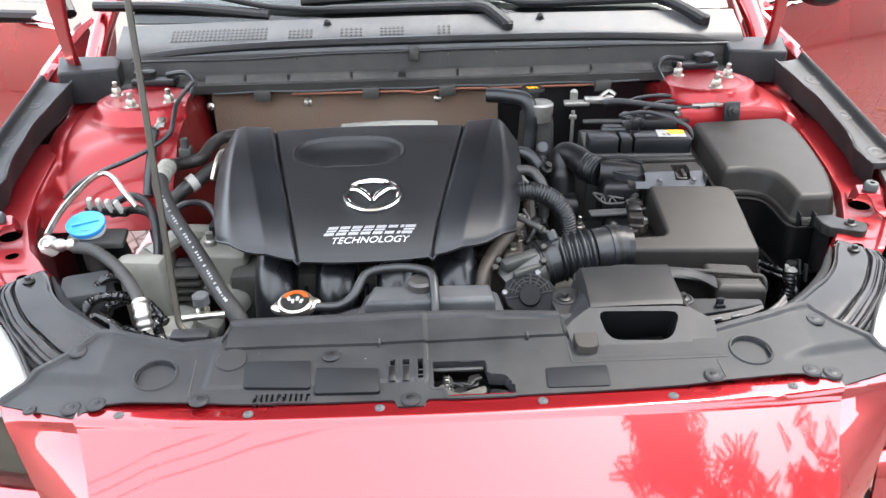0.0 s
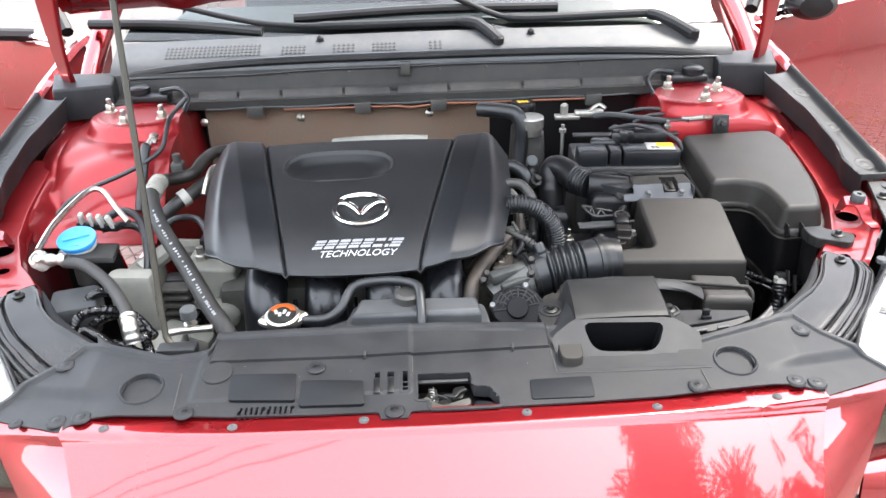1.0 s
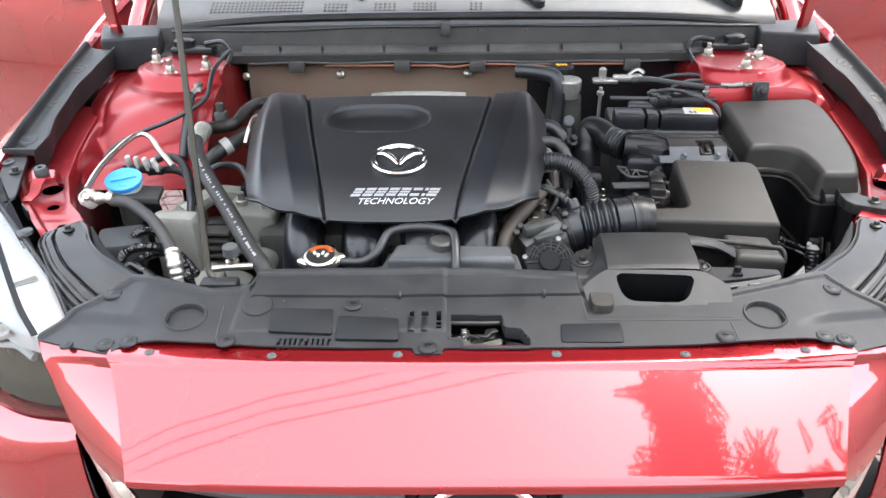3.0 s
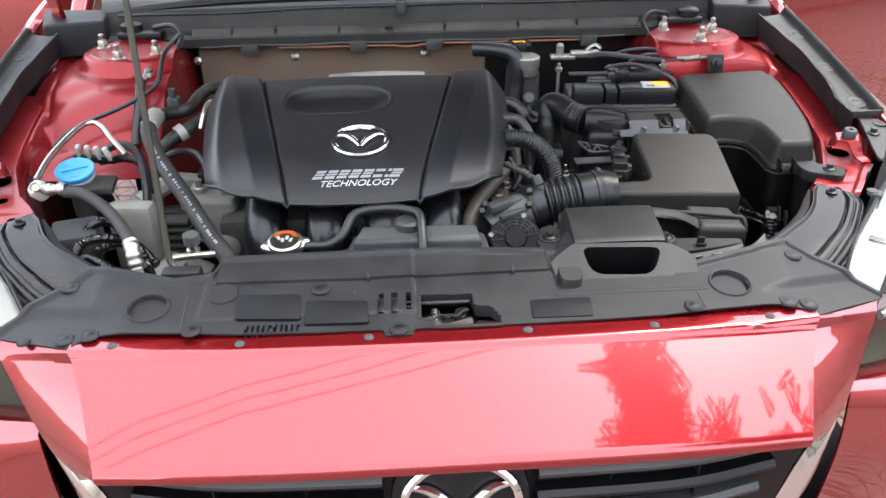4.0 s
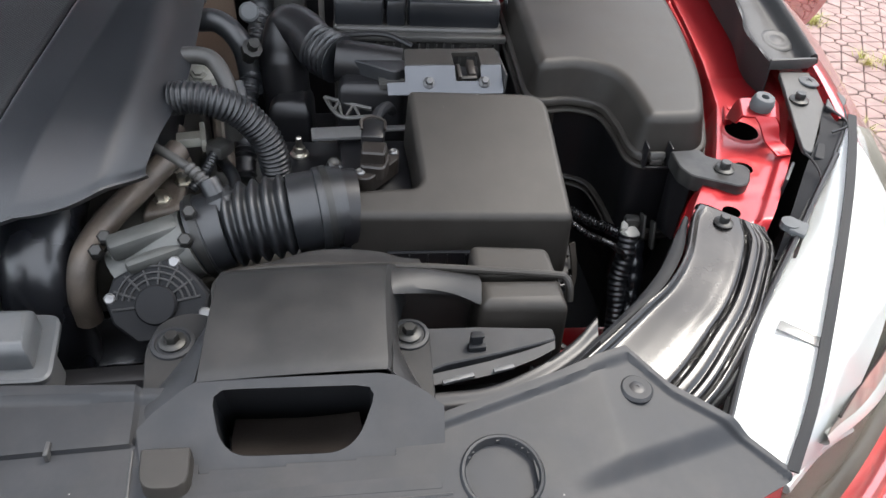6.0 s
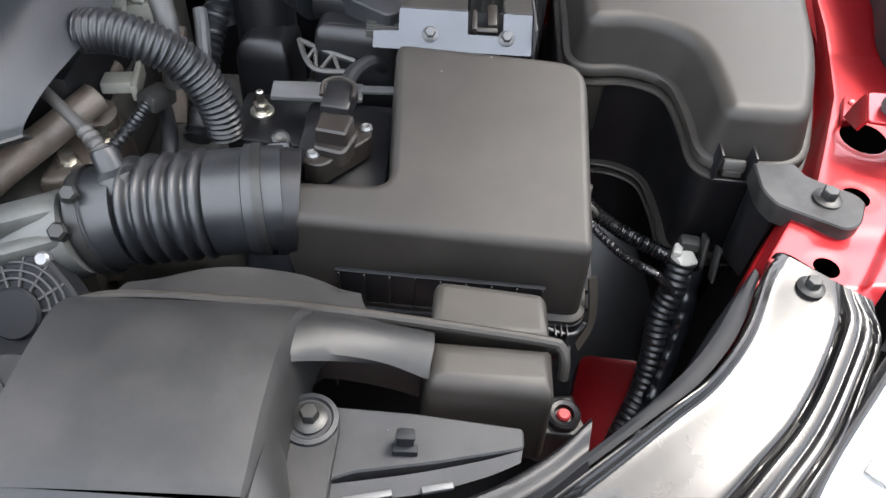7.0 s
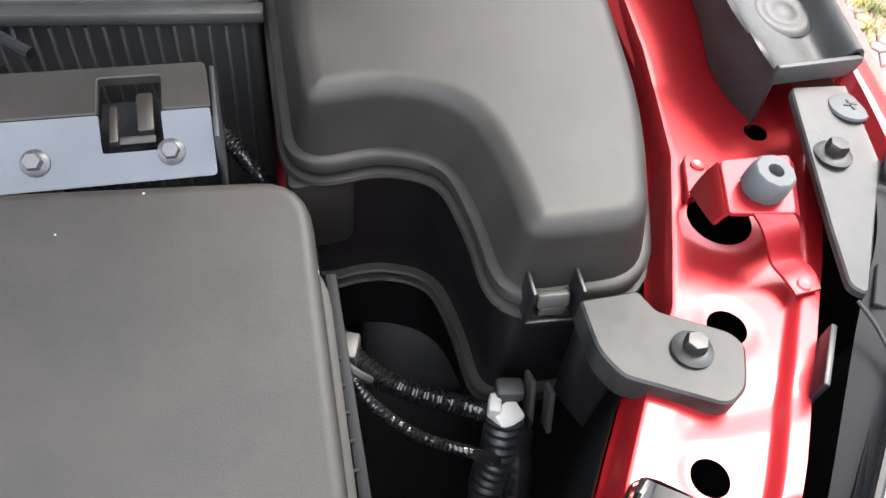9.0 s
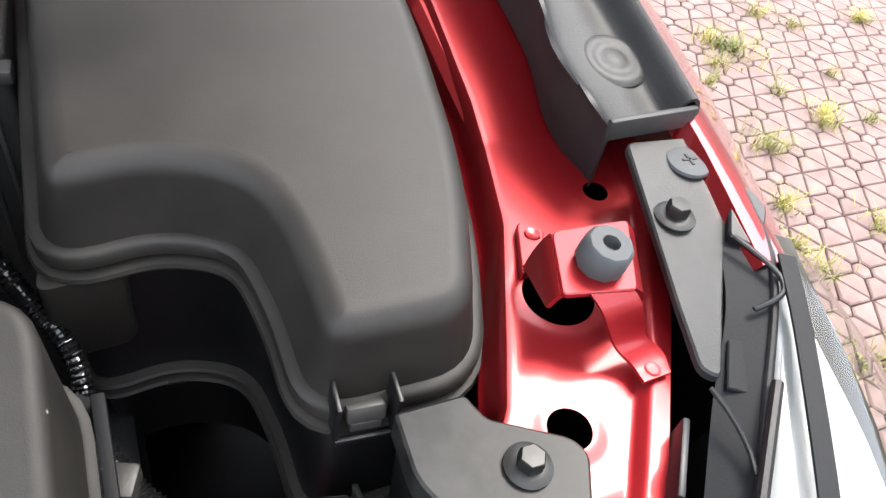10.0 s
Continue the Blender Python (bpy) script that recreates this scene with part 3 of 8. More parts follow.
for side in (1, -1):
    rec = [[(0.776, 1.085, 0.922), (0.782, 1.2, 0.942), (0.790, 1.32, 0.955), (0.79, 1.47, 0.965)],
           [(0.764, 1.095, 0.85), (0.768, 1.2, 0.84), (0.772, 1.32, 0.85), (0.776, 1.47, 0.87)],
           [(0.735, 1.11, 0.83), (0.735, 1.2, 0.82), (0.738, 1.32, 0.83), (0.745, 1.47, 0.85)],
           [(0.700, 1.13, 0.905), (0.695, 1.2, 0.93), (0.700, 1.32, 0.985), (0.71, 1.47, 1.06)]]
    b = patch(rec, 20, 12, 0.002)
    solo("hinge_recess", b if side > 0 else mirrored(b), M_RED_INNER, (side * 0.74, 1.2, 0.9), "dark red channel between fender and windscreen pillar", "body channel", "hinge channels")

# inner aprons with the strut towers
def apron_height(x, y, drop=0.0):
    """Height of the red inner panel at x (to the outside) and y; drop lowers the floor in front of the tower."""
    r = math.hypot((x - 0.548) / 1.05, (y - 1.035) / 0.95)
    tower = 0.908 - 0.026 * ease((r - 0.082) / 0.016) - 0.13 * ease((r - 0.105) / 0.24)
    tower += 0.003 * ease((r - 0.066) / 0.004) * (1 - ease((r - 0.070) / 0.010))
    front = interp(y, [(0.60, 0.735), (0.70, 0.760), (0.80, 0.795), (0.88, 0.82), (0.95, 0.83)])
    z = max(tower, front)
    # pressed beads that run across the slope
    z += 0.0035 * math.sin((y + 0.25 * x) * 75) * ease((0.96 - y) / 0.06) * ease((y - 0.74) / 0.03)
    if drop:
        z -= drop * ease((0.945 - y) / 0.025) * ease((0.69 - x) / 0.02)
    rail = 0.812 + 0.17 * (y - 0.75)
    z = z + (rail - z) * ease((x - 0.655) / 0.03) if rail > z else z
    z -= 0.035 * ease((x - 0.72) / 0.02)
    z -= 0.004 * math.exp(-((x - 0.672 - 0.05 * (y - 0.8)) / 0.005) ** 2)
    if x < 0.462:
        z -= (0.462 - x) * 14
    return z


for side in (1, -1):
    ap = thing("inner_apron", (side * 0.56, 0.85, 0.4), "red painted inner wing panel with a domed strut tower", "car body panel", "inner aprons")
    b = sheet(lambda u, v: Vector((u, v, apron_height(u, v, 0.16 if side > 0 else 0.0))), [0.43, 0.44, 0.448, 0.455, 0.459, 0.462] + steps(0.468, 0.775, 62), steps(0.735 if side < 0 else 0.768, 1.17, 88), 0.002)
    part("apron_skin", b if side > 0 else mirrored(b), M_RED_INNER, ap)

    holes = [(0.675, 0.649, 0.0170), (0.648, 0.587, 0.0095), (0.607, 0.5225, 0.0082), (0.727, 0.706, 0.0068)]

    def rail_point(u, v, holes=holes):
        left = interp(v, [(0.46, 0.536), (0.506, 0.551), (0.53, 0.566), (0.565, 0.590), (0.602, 0.619), (0.632, 0.632), (0.694, 0.658), (0.748, 0.672), (0.78, 0.677), (0.86, 0.682), (0.95, 0.684)])
        right = interp(v, [(0.46, 0.60), (0.519, 0.647), (0.56, 0.676), (0.612, 0.712), (0.66, 0.742), (0.70, 0.765), (0.78, 0.77), (0.95, 0.775)])
        x, y = left + (right - left) * u, v
        for hx, hy, hr in holes:
            d = math.hypot(x - hx, y - hy)
            if -0.0026 < d - hr < 0.0002 and d > 1e-6:
                x, y = hx + (x - hx) * hr / d, hy + (y - hy) * hr / d
        z = 0.812 + 0.03 * max(0, min(y, 0.75) - 0.6) + 0.172 * max(0, y - 0.75)
        z += -0.02 * (1 - ease(u / 0.10)) + 0.004 * ease((u - 0.80) / 0.1)
        for hx, hy, hr in holes:
            d = math.hypot(x - hx, y - hy)
            z -= 0.0007 * (1 - ease((d - hr) / 0.008))
        z -= 0.0012 * ease(1 - abs(y - 0.548) / 0.014) * ease((u - 0.2) / 0.2)
        z -= 0.016 * ease((0.508 - y) / 0.02)
        return Vector((x, y, z))

    b = sheet(rail_point, steps(0, 1, 64), steps(0.46, 0.95, 264), 0.0, keep=lambda p: all(math.hypot(p.x - h[0], p.y - h[1]) > h[2] - 0.0001 for h in holes))
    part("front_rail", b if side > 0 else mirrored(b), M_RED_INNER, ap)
    rim = [(0.535, 0.46, 0.791), (0.5505, 0.506, 0.793), (0.565, 0.53, 0.793), (0.589, 0.565, 0.793), (0.618, 0.602, 0.793), (0.631, 0.632, 0.794), (0.657, 0.694, 0.796), (0.671, 0.748, 0.7975), (0.676, 0.78, 0.802), (0.681, 0.86, 0.815)]
    deep = [(x + 0.004, y, 0.765) for x, y, z in rim]
    wall = [rim, deep]
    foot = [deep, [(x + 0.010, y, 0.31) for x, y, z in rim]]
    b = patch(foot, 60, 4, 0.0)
    # the right wall is coloured black to stand for shade below the rail
    part("lower_wall", b if side > 0 else mirrored(b), M_MATTE if side > 0 else M_RED_INNER, ap, "lower wall blackened for the shade below the rail" if side > 0 else "")
    b = patch(wall, 60, 4, 0.0)
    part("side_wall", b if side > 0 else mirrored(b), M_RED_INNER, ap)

# lower side members that show red deep in the bay
for side in (1, -1):
    rail = solo("side_member", box((side * 0.522, 0.497, 0.540), (0.075, 0.24, 0.07), 0.012, rz=side * -16, ry=side * -14), M_RED_INNER, (side * 0.455, 0.56, 0.5),
                "red painted lower side member of the body", "car body panel", "side members")
solo("engine_undertray", box((0, 0.70, 0.30), (1.50, 0.98, 0.02), 0.004), M_DARK, (0, 0.65, 0.29), "black plastic tray closing the bay below", "undertray")
for side in (1, -1):
    solo("wheel_liner", patch([[(side * 0.70, 0.50, 0.80), (side * 0.76, 0.62, 0.80), (side * 0.78, 0.85, 0.82), (side * 0.78, 1.15, 0.85)],
                               [(side * 0.66, 0.46, 0.31), (side * 0.70, 0.62, 0.31), (side * 0.70, 0.85, 0.31), (side * 0.70, 1.15, 0.31)]], 20, 6, 0.003), M_DARK, (side * 0.7, 0.8, 0.31),
         "black plastic wheel arch liner behind the headlight", "wheel liner", "wheel liners")

# firewall, cowl and windscreen
solo("firewall", box((0, 1.180, 0.60), (1.36, 0.02, 0.58), 0.002), M_DARK, (0, 1.180, 0.31), "dark bulkhead at the back of the engine bay", "firewall", kind="structure")
ins = sheet(lambda u, v: Vector((u, 1.148 - 0.012 * math.sin(math.pi * (v - 0.60) / 0.29) + 0.003 * math.sin(u * 23) * math.cos(v * 31), v)), steps(-0.47, 0.135, 40), steps(0.60, 0.886, 18), 0.012)
mat = thing("bulkhead_insulation", (0, 1.148, 0.6), "brown felt insulation mat on the bulkhead", "insulation mat")
part("felt_mat", ins, M_BROWN, mat)
for x, z in ((-0.475, 0.855), (0.005, 0.858), (0.118, 0.855), (-0.27, 0.858)):
    part("fastener", lathe([(0.009, 0), (0.008, 0.002), (0.004, 0.004), (0.0025, 0.009), (0, 0.009)], (x, 1.130, z), (0, -1, 0.3), 8), M_STEEL, mat)
cowl = thing("windscreen_cowl", (0, 1.15, 0.9), "grey plastic cowl tray below the windscreen, with vents", "cowl")


def cowl_bow(x):
    return 0.012 * (1 - (x / 0.65) ** 2)


prof = [(1.122, 0.886), (1.120, 0.902), (1.128, 0.906), (1.142, 0.903), (1.158, 0.908), (1.166, 0.916), (1.172, 0.950), (1.176, 0.958), (1.188, 0.967), (1.204, 0.976), (1.228, 0.986), (1.246, 0.995), (1.254, 0.999)]


def cowl_point(u, k):
    y, z = prof[k]
    bow = cowl_bow(u)
    return Vector((u, y - bow * 0.8, z + bow * 0.5 * (1 if k > 5 else 0.4)))


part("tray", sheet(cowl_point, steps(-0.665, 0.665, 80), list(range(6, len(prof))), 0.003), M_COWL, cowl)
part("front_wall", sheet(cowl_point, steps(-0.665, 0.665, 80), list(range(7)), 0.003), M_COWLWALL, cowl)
part("edge_strip", tube([(x, 1.1185 - cowl_bow(x) * 0.8, 0.8868 + cowl_bow(x) * 0.2 + 0.0012 * math.sin(x * 31)) for x in steps(-0.46, 0.43, 24)], 0.0022, 8, 3), M_GREYRUB, cowl, "pale thin edge strip under the ledge")
part("upper_bead", tube([(x, 1.1655 - cowl_bow(x) * 0.8, 0.948 + cowl_bow(x) * 0.5 - 0.005 * ease((-0.1 - x) / 0.3) + 0.001 * math.sin(x * 19)) for x in steps(-0.63, 0.63, 24)], 0.0028, 8, 3), M_RUBBER, cowl)
for x in (-0.43, -0.29, -0.16, 0.03, 0.13, 0.33):
    part("push_pin", lathe([(0.004, 0), (0.003, 0.002), (0, 0.0025)], (x, 1.1665 - cowl_bow(x) * 0.8, 0.940 + cowl_bow(x) * 0.45), (0, -1, 0.1), 10), M_LEDGE, cowl)
part("hook", box((-0.042, 1.150, 0.950), (0.02, 0.018, 0.026), 0.002), M_LEDGE, cowl)
seal_pts = [(x, 1.180 - cowl_bow(x) * 0.8, 0.966 + cowl_bow(x) * 0.5 - 0.03 * (abs(x) / 0.7) ** 4) for x in steps(-0.72, 0.70, 24)]
solo("bonnet_seal", tube(seal_pts, 0.0095, 10, 3), M_RUBBER, (0, 1.11, 0.94), "black rubber weatherstrip along the cowl", "rubber seal")
for x0, x1, rows_n in ((-0.555, -0.349, 4), (-0.307, -0.253, 3), (-0.198, -0.147, 3), (-0.113, -0.060, 3), (0.008, 0.040, 3)):
    for r in range(rows_n):
        z = 0.9755 + 0.0040 * r
        y = 1.2016 + 0.0098 * r
        k = int((x1 - x0) / 0.0088)
        for i in range(k):
            x = x0 + (i + 0.5) * (x1 - x0) / k
            yy, zz = y - cowl_bow(x) * 0.8, z + cowl_bow(x) * 0.5
            part("vent_slot", box((x, yy, zz + 0.0001), (0.0052, 0.0062, 0.0012), 0.0, rx=22), M_WIRE, cowl)
for x in (-0.146, 0.013, 0.34, -0.37):
    part("clip", box((x + 0.012, 1.106, 0.882), (0.034, 0.010, 0.024), 0.002), M_LEDGE, cowl, "square retaining clip")
for x0, x1 in ((-0.475, -0.395), (-0.390, -0.305), (-0.300, -0.175), (-0.170, -0.075), (-0.06, 0.045), (0.05, 0.20), (0.205, 0.325), (0.33, 0.46)):
    part("ledge_rib", box(((x0 + x1) / 2, 1.132 - cowl_bow((x0 + x1) / 2) * 0.8, 0.9100 + cowl_bow((x0 + x1) / 2) * 0.2), (x1 - x0, 0.022, 0.009), 0.003, rx=38, rz=-1.2 * (x0 + x1)), M_LEDGE, cowl)
for side in (1, -1):
    c = solo("cowl_corner", loft(rounded([(at_side(side, 0.615, 1.12), 1.118), (at_side(side, 0.735, 1.12), 1.100), (at_side(side, 0.765, 1.2), 1.20), (at_side(side, 0.625, 1.2), 1.195)][::side], 0.01), lid_layers(0.88, 0.945, 0.006, 0.002), (0, 0.10), (0, 1.12)), M_PLASTIC,
             (side * 0.69, 1.11, 0.86), "dark plastic end piece at the corner of the cowl", "cowl corner", "cowl corners")
    solo("washer_nozzle", joined(lathe([(0.008, 0), (0.007, 0.012), (0.002, 0.016)], (0.005 + side * 0.229, 1.232, 0.992), (0, -0.3, 1), 14), box((0.005 + side * 0.229, 1.236, 0.994), (0.02, 0.02, 0.006), 0.002)), M_PLASTIC,
         (0.005 + side * 0.229, 1.232, 0.988), "small black washer nozzle on the cowl", "washer nozzle", "washer nozzles")
solo("copper_pipe", tube([(-0.30, 1.116, 0.8815), (-0.10, 1.112, 0.8815), (-0.06, 1.110, 0.8815), (-0.03, 1.110, 0.878), (0.03, 1.110, 0.884), (0.12, 1.111, 0.8825), (0.2, 1.112, 0.8825), (0.36, 1.115, 0.8815)], 0.0028, 8), M_COPPER, (0, 1.055, 0.885), "thin copper brown pipe under the cowl lip", "pipe")

ws = [[(-0.66, 1.268, 1.001), (-0.3, 1.248, 1.000), (0, 1.243, 1.000), (0.3, 1.248, 1.000), (0.66, 1.268, 1.001)],
      [(-0.64, 1.583, 1.181), (-0.3, 1.543, 1.181), (0, 1.533, 1.181), (0.3, 1.543, 1.181), (0.64, 1.583, 1.181)],
      [(-0.56, 2.033, 1.416), (-0.3, 2.003, 1.421), (0, 1.993, 1.421), (0.3, 2.003, 1.421), (0.56, 2.033, 1.416)]]
wind = thing("windscreen", (0, 1.22, 0.98), "sloping glass windscreen reflecting the sky", "windscreen")
gp = part("pane", patch(ws, 24, 16, 0), M_WINDOW, wind, face=(0, -0.4, 1))
gp.visible_shadow = False
part("black_border", patch([shifted(ws[0], 0, 0.004, -0.002), [(-0.65, 1.313, 1.022), (0, 1.285, 1.020), (0.65, 1.313, 1.022)]], 24, 3, 0.002), M_DARK, wind, "black printed border")
solo("dashboard", loft(rounded([(-0.68, 1.24), (0.68, 1.24), (0.66, 1.78), (-0.66, 1.78)], 0.05), lid_layers(0.6, 0.978, 0.03)), M_CABIN, (0, 1.5, 0.6), "grey dashboard top behind the windscreen", "dashboard")
cab = thing("cabin_shell", (0, 2.4, 0.2), "red car cabin with roof, pillars and dark interior", "car cabin")
part("roof", patch([[(-0.57, 1.99, 1.405), (0, 1.95, 1.42), (0.57, 1.99, 1.405)], [(-0.58, 2.6, 1.45), (0, 2.6, 1.47), (0.58, 2.6, 1.45)], [(-0.55, 3.3, 1.36), (0, 3.3, 1.38), (0.55, 3.3, 1.36)]], 16, 12, 0.01), M_RED, cab)
for side in (1, -1):
    part("pillar", tube([(side * 0.745, 1.20, 0.885), (side * 0.735, 1.32, 0.98), (side * 0.712, 1.42, 1.06), (side * 0.665, 1.60, 1.20), (side * 0.575, 2.0, 1.41)], 0.022, 12), M_RED, cab, "red windscreen pillar")
    part("body_side", patch([[(side * 0.86, 2.5, 0.95), (side * 0.86, 3.0, 0.97), (side * 0.8, 3.6, 0.95)], [(side * 0.9, 2.5, 0.6), (side * 0.9, 3.0, 0.6), (side * 0.85, 3.6, 0.6)], [(side * 0.87, 2.5, 0.2), (side * 0.87, 3.0, 0.2), (side * 0.82, 3.6, 0.25)]], 12, 12, 0.01), M_RED, cab)
    part("rear_pillar", tube([(side * 0.83, 2.9, 0.95), (side * 0.7, 2.9, 1.2), (side * 0.57, 2.8, 1.43)], 0.06, 10), M_RED, cab)
    part("sill", box((side * 0.80, 2.0, 0.25), (0.12, 1.2, 0.14), 0.02), M_RED, cab)
part("cabin_floor", box((0, 2.5, 0.24), (1.5, 2.2, 0.03), 0.005), M_CABIN, cab)
part("rear_wall", box((0, 3.35, 0.75), (1.5, 0.05, 1.0), 0.01), M_CABIN, cab)
part("seat_row", joined(box((-0.36, 2.35, 0.75), (0.5, 0.16, 0.75), 0.06, rx=-12), box((0.36, 2.35, 0.75), (0.5, 0.16, 0.75), 0.06, rx=-12)), M_CABIN, cab)

# open front doors
for side in (1, -1):
    d = thing("front_door", (side * 0.88, 1.52, 0.3), "glossy red front door standing open, chrome window strip", "car door", "open front doors")
    hx, hy, ex, ey = 0.835, 1.515, 1.68, 2.00
    nx, ny = (ey - hy), -(ex - hx)
    ln = math.hypot(nx, ny)
    nx, ny = nx / ln, ny / ln

    def skin(s, h, off=0.0):
        bulge = 0.05 * math.sin(math.pi * (h - 0.28) / 0.75) + off
        return (hx + (ex - hx) * s + nx * bulge, hy + (ey - hy) * s + ny * bulge, h)
    rows = []
    for h in (0.97, 0.95, 0.82, 0.66, 0.5, 0.36, 0.30):
        end = interp(h, [(0.30, 0.90), (0.36, 0.97), (0.5, 1.0), (0.97, 1.04)])
        rows.append([skin(s * end, h - 0.03 * (1 - s) * (h > 0.9)) for s in (0.0, 0.25, 0.5, 0.75, 1.0)])
    b = patch(rows, 24, 24, 0.03)
    part("door_skin", b if side > 0 else mirrored(b), M_RED, d)
    b = tube([skin(s, 0.955 + 0.03 * s, 0.012) for s in (0.0, 0.3, 0.7, 1.03)], 0.009, 8)
    part("chrome_strip", b if side > 0 else mirrored(b), M_CHROME, d)
    b = patch([[skin(s, 0.985, -0.02) for s in (0.1, 0.5, 1.0)], [skin(s, 1.36, -0.22) for s in (0.55, 0.75, 0.9)]], 12, 6, 0)
    part("window_pane", b if side > 0 else mirrored(b), M_WINDOW, d).visible_shadow = False
    b = tube([skin(0.02, 0.97, -0.02), skin(0.55, 1.36, -0.22), skin(0.9, 1.37, -0.22), skin(1.04, 0.97, -0.02)], 0.016, 8, 8)
    part("window_frame", b if side > 0 else mirrored(b), M_DARK, d)
    c = Vector((0.985 if side > 0 else 1.12, 1.49, 0.985))
    b = lathe([(0.0, -0.05), (0.05, -0.045), (0.075, -0.01), (0.08, 0.03), (0.07, 0.05), (0.0, 0.052)], (0, 0, 0), (0.2, 1, 0), 20)
    bmesh.ops.scale(b, vec=(0.78, 0.8, 0.50), verts=b.verts)
    bmesh.ops.translate(b, vec=c, verts=b.verts)
    part("mirror_housing", b if side > 0 else mirrored(b), M_DARK, d, "dark wing mirror housing")
    b = tube([skin(0.12, 0.96, 0.0), tuple(c)], 0.016, 8)
    part("mirror_foot", b if side > 0 else mirrored(b), M_DARK, d)

# open bonnet with its hinges and prop
bon = thing("bonnet", (0, 1.2, 1.06), "red bonnet standing open above the engine bay", "car bonnet")


def bonnet_point(u, v, off=0.0):
    """u across, v from the hinge end to the front."""
    a = radians(58)
    w = 0.74 + 0.05 * ease(v / 0.22) - 0.17 * ease((v - 0.55) / 0.45)
    crown = 0.035 * (1 - u * u) + 0.07 * math.sin(math.pi * v * 0.5) * 0.5
    y, z = 1.185 - math.cos(a) * 0.98 * v, 1.075 + math.sin(a) * 0.98 * v
    n = Vector((0, math.sin(a), math.cos(a)))
    return Vector((u * w, y, z)) + n * (crown + off)


part("outer_skin", sheet(lambda u, v: bonnet_point(u, v, 0.012), steps(-1, 1, 32), steps(0, 1, 24), 0.003), M_RED, bon)


def inner_panel(u, v):
    lift = 0.0
    for c in (-0.66, -0.22, 0.22, 0.66):
        lift = max(lift, ease(1 - abs(u - c) / 0.13))
    for c in (0.05, 0.93):
        lift = max(lift, ease(1 - abs(v - c) / 0.08))
    return bonnet_point(u, v, 0.006 - 0.028 * lift)


part("inner_panel", sheet(inner_panel, steps(-0.97, 0.97, 60), steps(0.01, 0.98, 40), 0.002), M_RED, bon)
# unseen dark sheet, added to keep the bonnet's red bounce off the bay
part("liner", sheet(lambda u, v: bonnet_point(u, v, -0.026 - 0.006 * math.sin(u * 9) * math.sin(v * 11)), steps(-0.86, 0.86, 30), steps(0.08, 0.92, 24), 0.004), M_CABIN, bon, "unseen dark liner added to cut the red bounce")
for side in (1, -1):
    b = patch([[(0.728, 1.170, 0.93), (0.730, 1.155, 1.00), (0.728, 1.140, 1.07), (0.715, 1.10, 1.17)], [(0.706, 1.150, 0.93), (0.698, 1.128, 1.00), (0.682, 1.105, 1.07), (0.655, 1.07, 1.17)]], 14, 4, 0.005)
    part("hinge_arm", b if side > 0 else mirrored(b), M_RED_INNER, bon, "red painted hinge arm")
    b = tube([(0.704, 1.149, 0.945), (0.699, 1.126, 1.00), (0.687, 1.103, 1.07), (0.665, 1.068, 1.17)], 0.0045, 8)
    part("hinge_flange", b if side > 0 else mirrored(b), M_RED_INNER, bon)

# ---- radiator panel at the front of the bay ----


def panel_back(x):
    a = abs(x)
    if x < 0:
        t = [(0.0, 0.372), (0.285, 0.368), (0.292, 0.342), (0.34, 0.336), (0.42, 0.362), (0.455, 0.372), (0.478, 0.342), (0.52, 0.314), (0.547, 0.285)]
    else:
        t = [(0.0, 0.372), (0.29, 0.35), (0.315, 0.327), (0.40, 0.352), (0.455, 0.372), (0.478, 0.342), (0.52, 0.314), (0.547, 0.285)]
    return interp(a, t)


latch_outline = rounded([(-0.035, 0.2875), (0.028, 0.2865), (0.031, 0.265), (0.050, 0.262), (0.060, 0.243), (0.058, 0.2325), (-0.019, 0.2325), (-0.021, 0.246), (-0.035, 0.2475)], 0.0022, 3)
slots = []
for i in range(3):
    x0 = -0.0865 + 0.0165 * i
    slots.append(rounded([(x0, 0.2825 if i < 2 else 0.260), (x0 + 0.008, 0.2825 if i < 2 else 0.260), (x0 + 0.008, 0.292), (x0, 0.292)], 0.0008, 2))
vents = [rounded([(x, 0.2345), (x + 0.0036, 0.2345), (x + 0.0045, 0.2465), (x + 0.0008, 0.2465)], 0.0006, 2) for x in [-0.240 + 0.0066 * i for i in range(10)]]


def inside(p, o):
    hit = False
    for a, b in zip(o, o[1:] + o[:1]):
        if (a.y > p.y) != (b.y > p.y) and p.x < (b.x - a.x) * (p.y - a.y) / (b.y - a.y) + a.x:
            hit = not hit
    return hit


def step_line(x):
    return interp(x, [(-0.29, 0.321), (-0.10, 0.3185), (-0.096, 0.3195), (0.03, 0.3225), (0.09, 0.3235), (0.14, 0.324), (0.3, 0.314)])


def cover_y_at(x, v):
    """v runs 0 to 1 up to the moulded step, 1 to 2 behind it."""
    f, b = front_edge(x) + 0.0015, panel_back(x)
    f -= 0.010 * ease((0.019 - abs(x + 0.061)) / 0.004)
    s = min(step_line(x), f + (b - f) * 0.72)
    return f + (s - 0.0004 - f) * v if v <= 1 else s + 0.0004 + (b - s - 0.0004) * (v - 1)


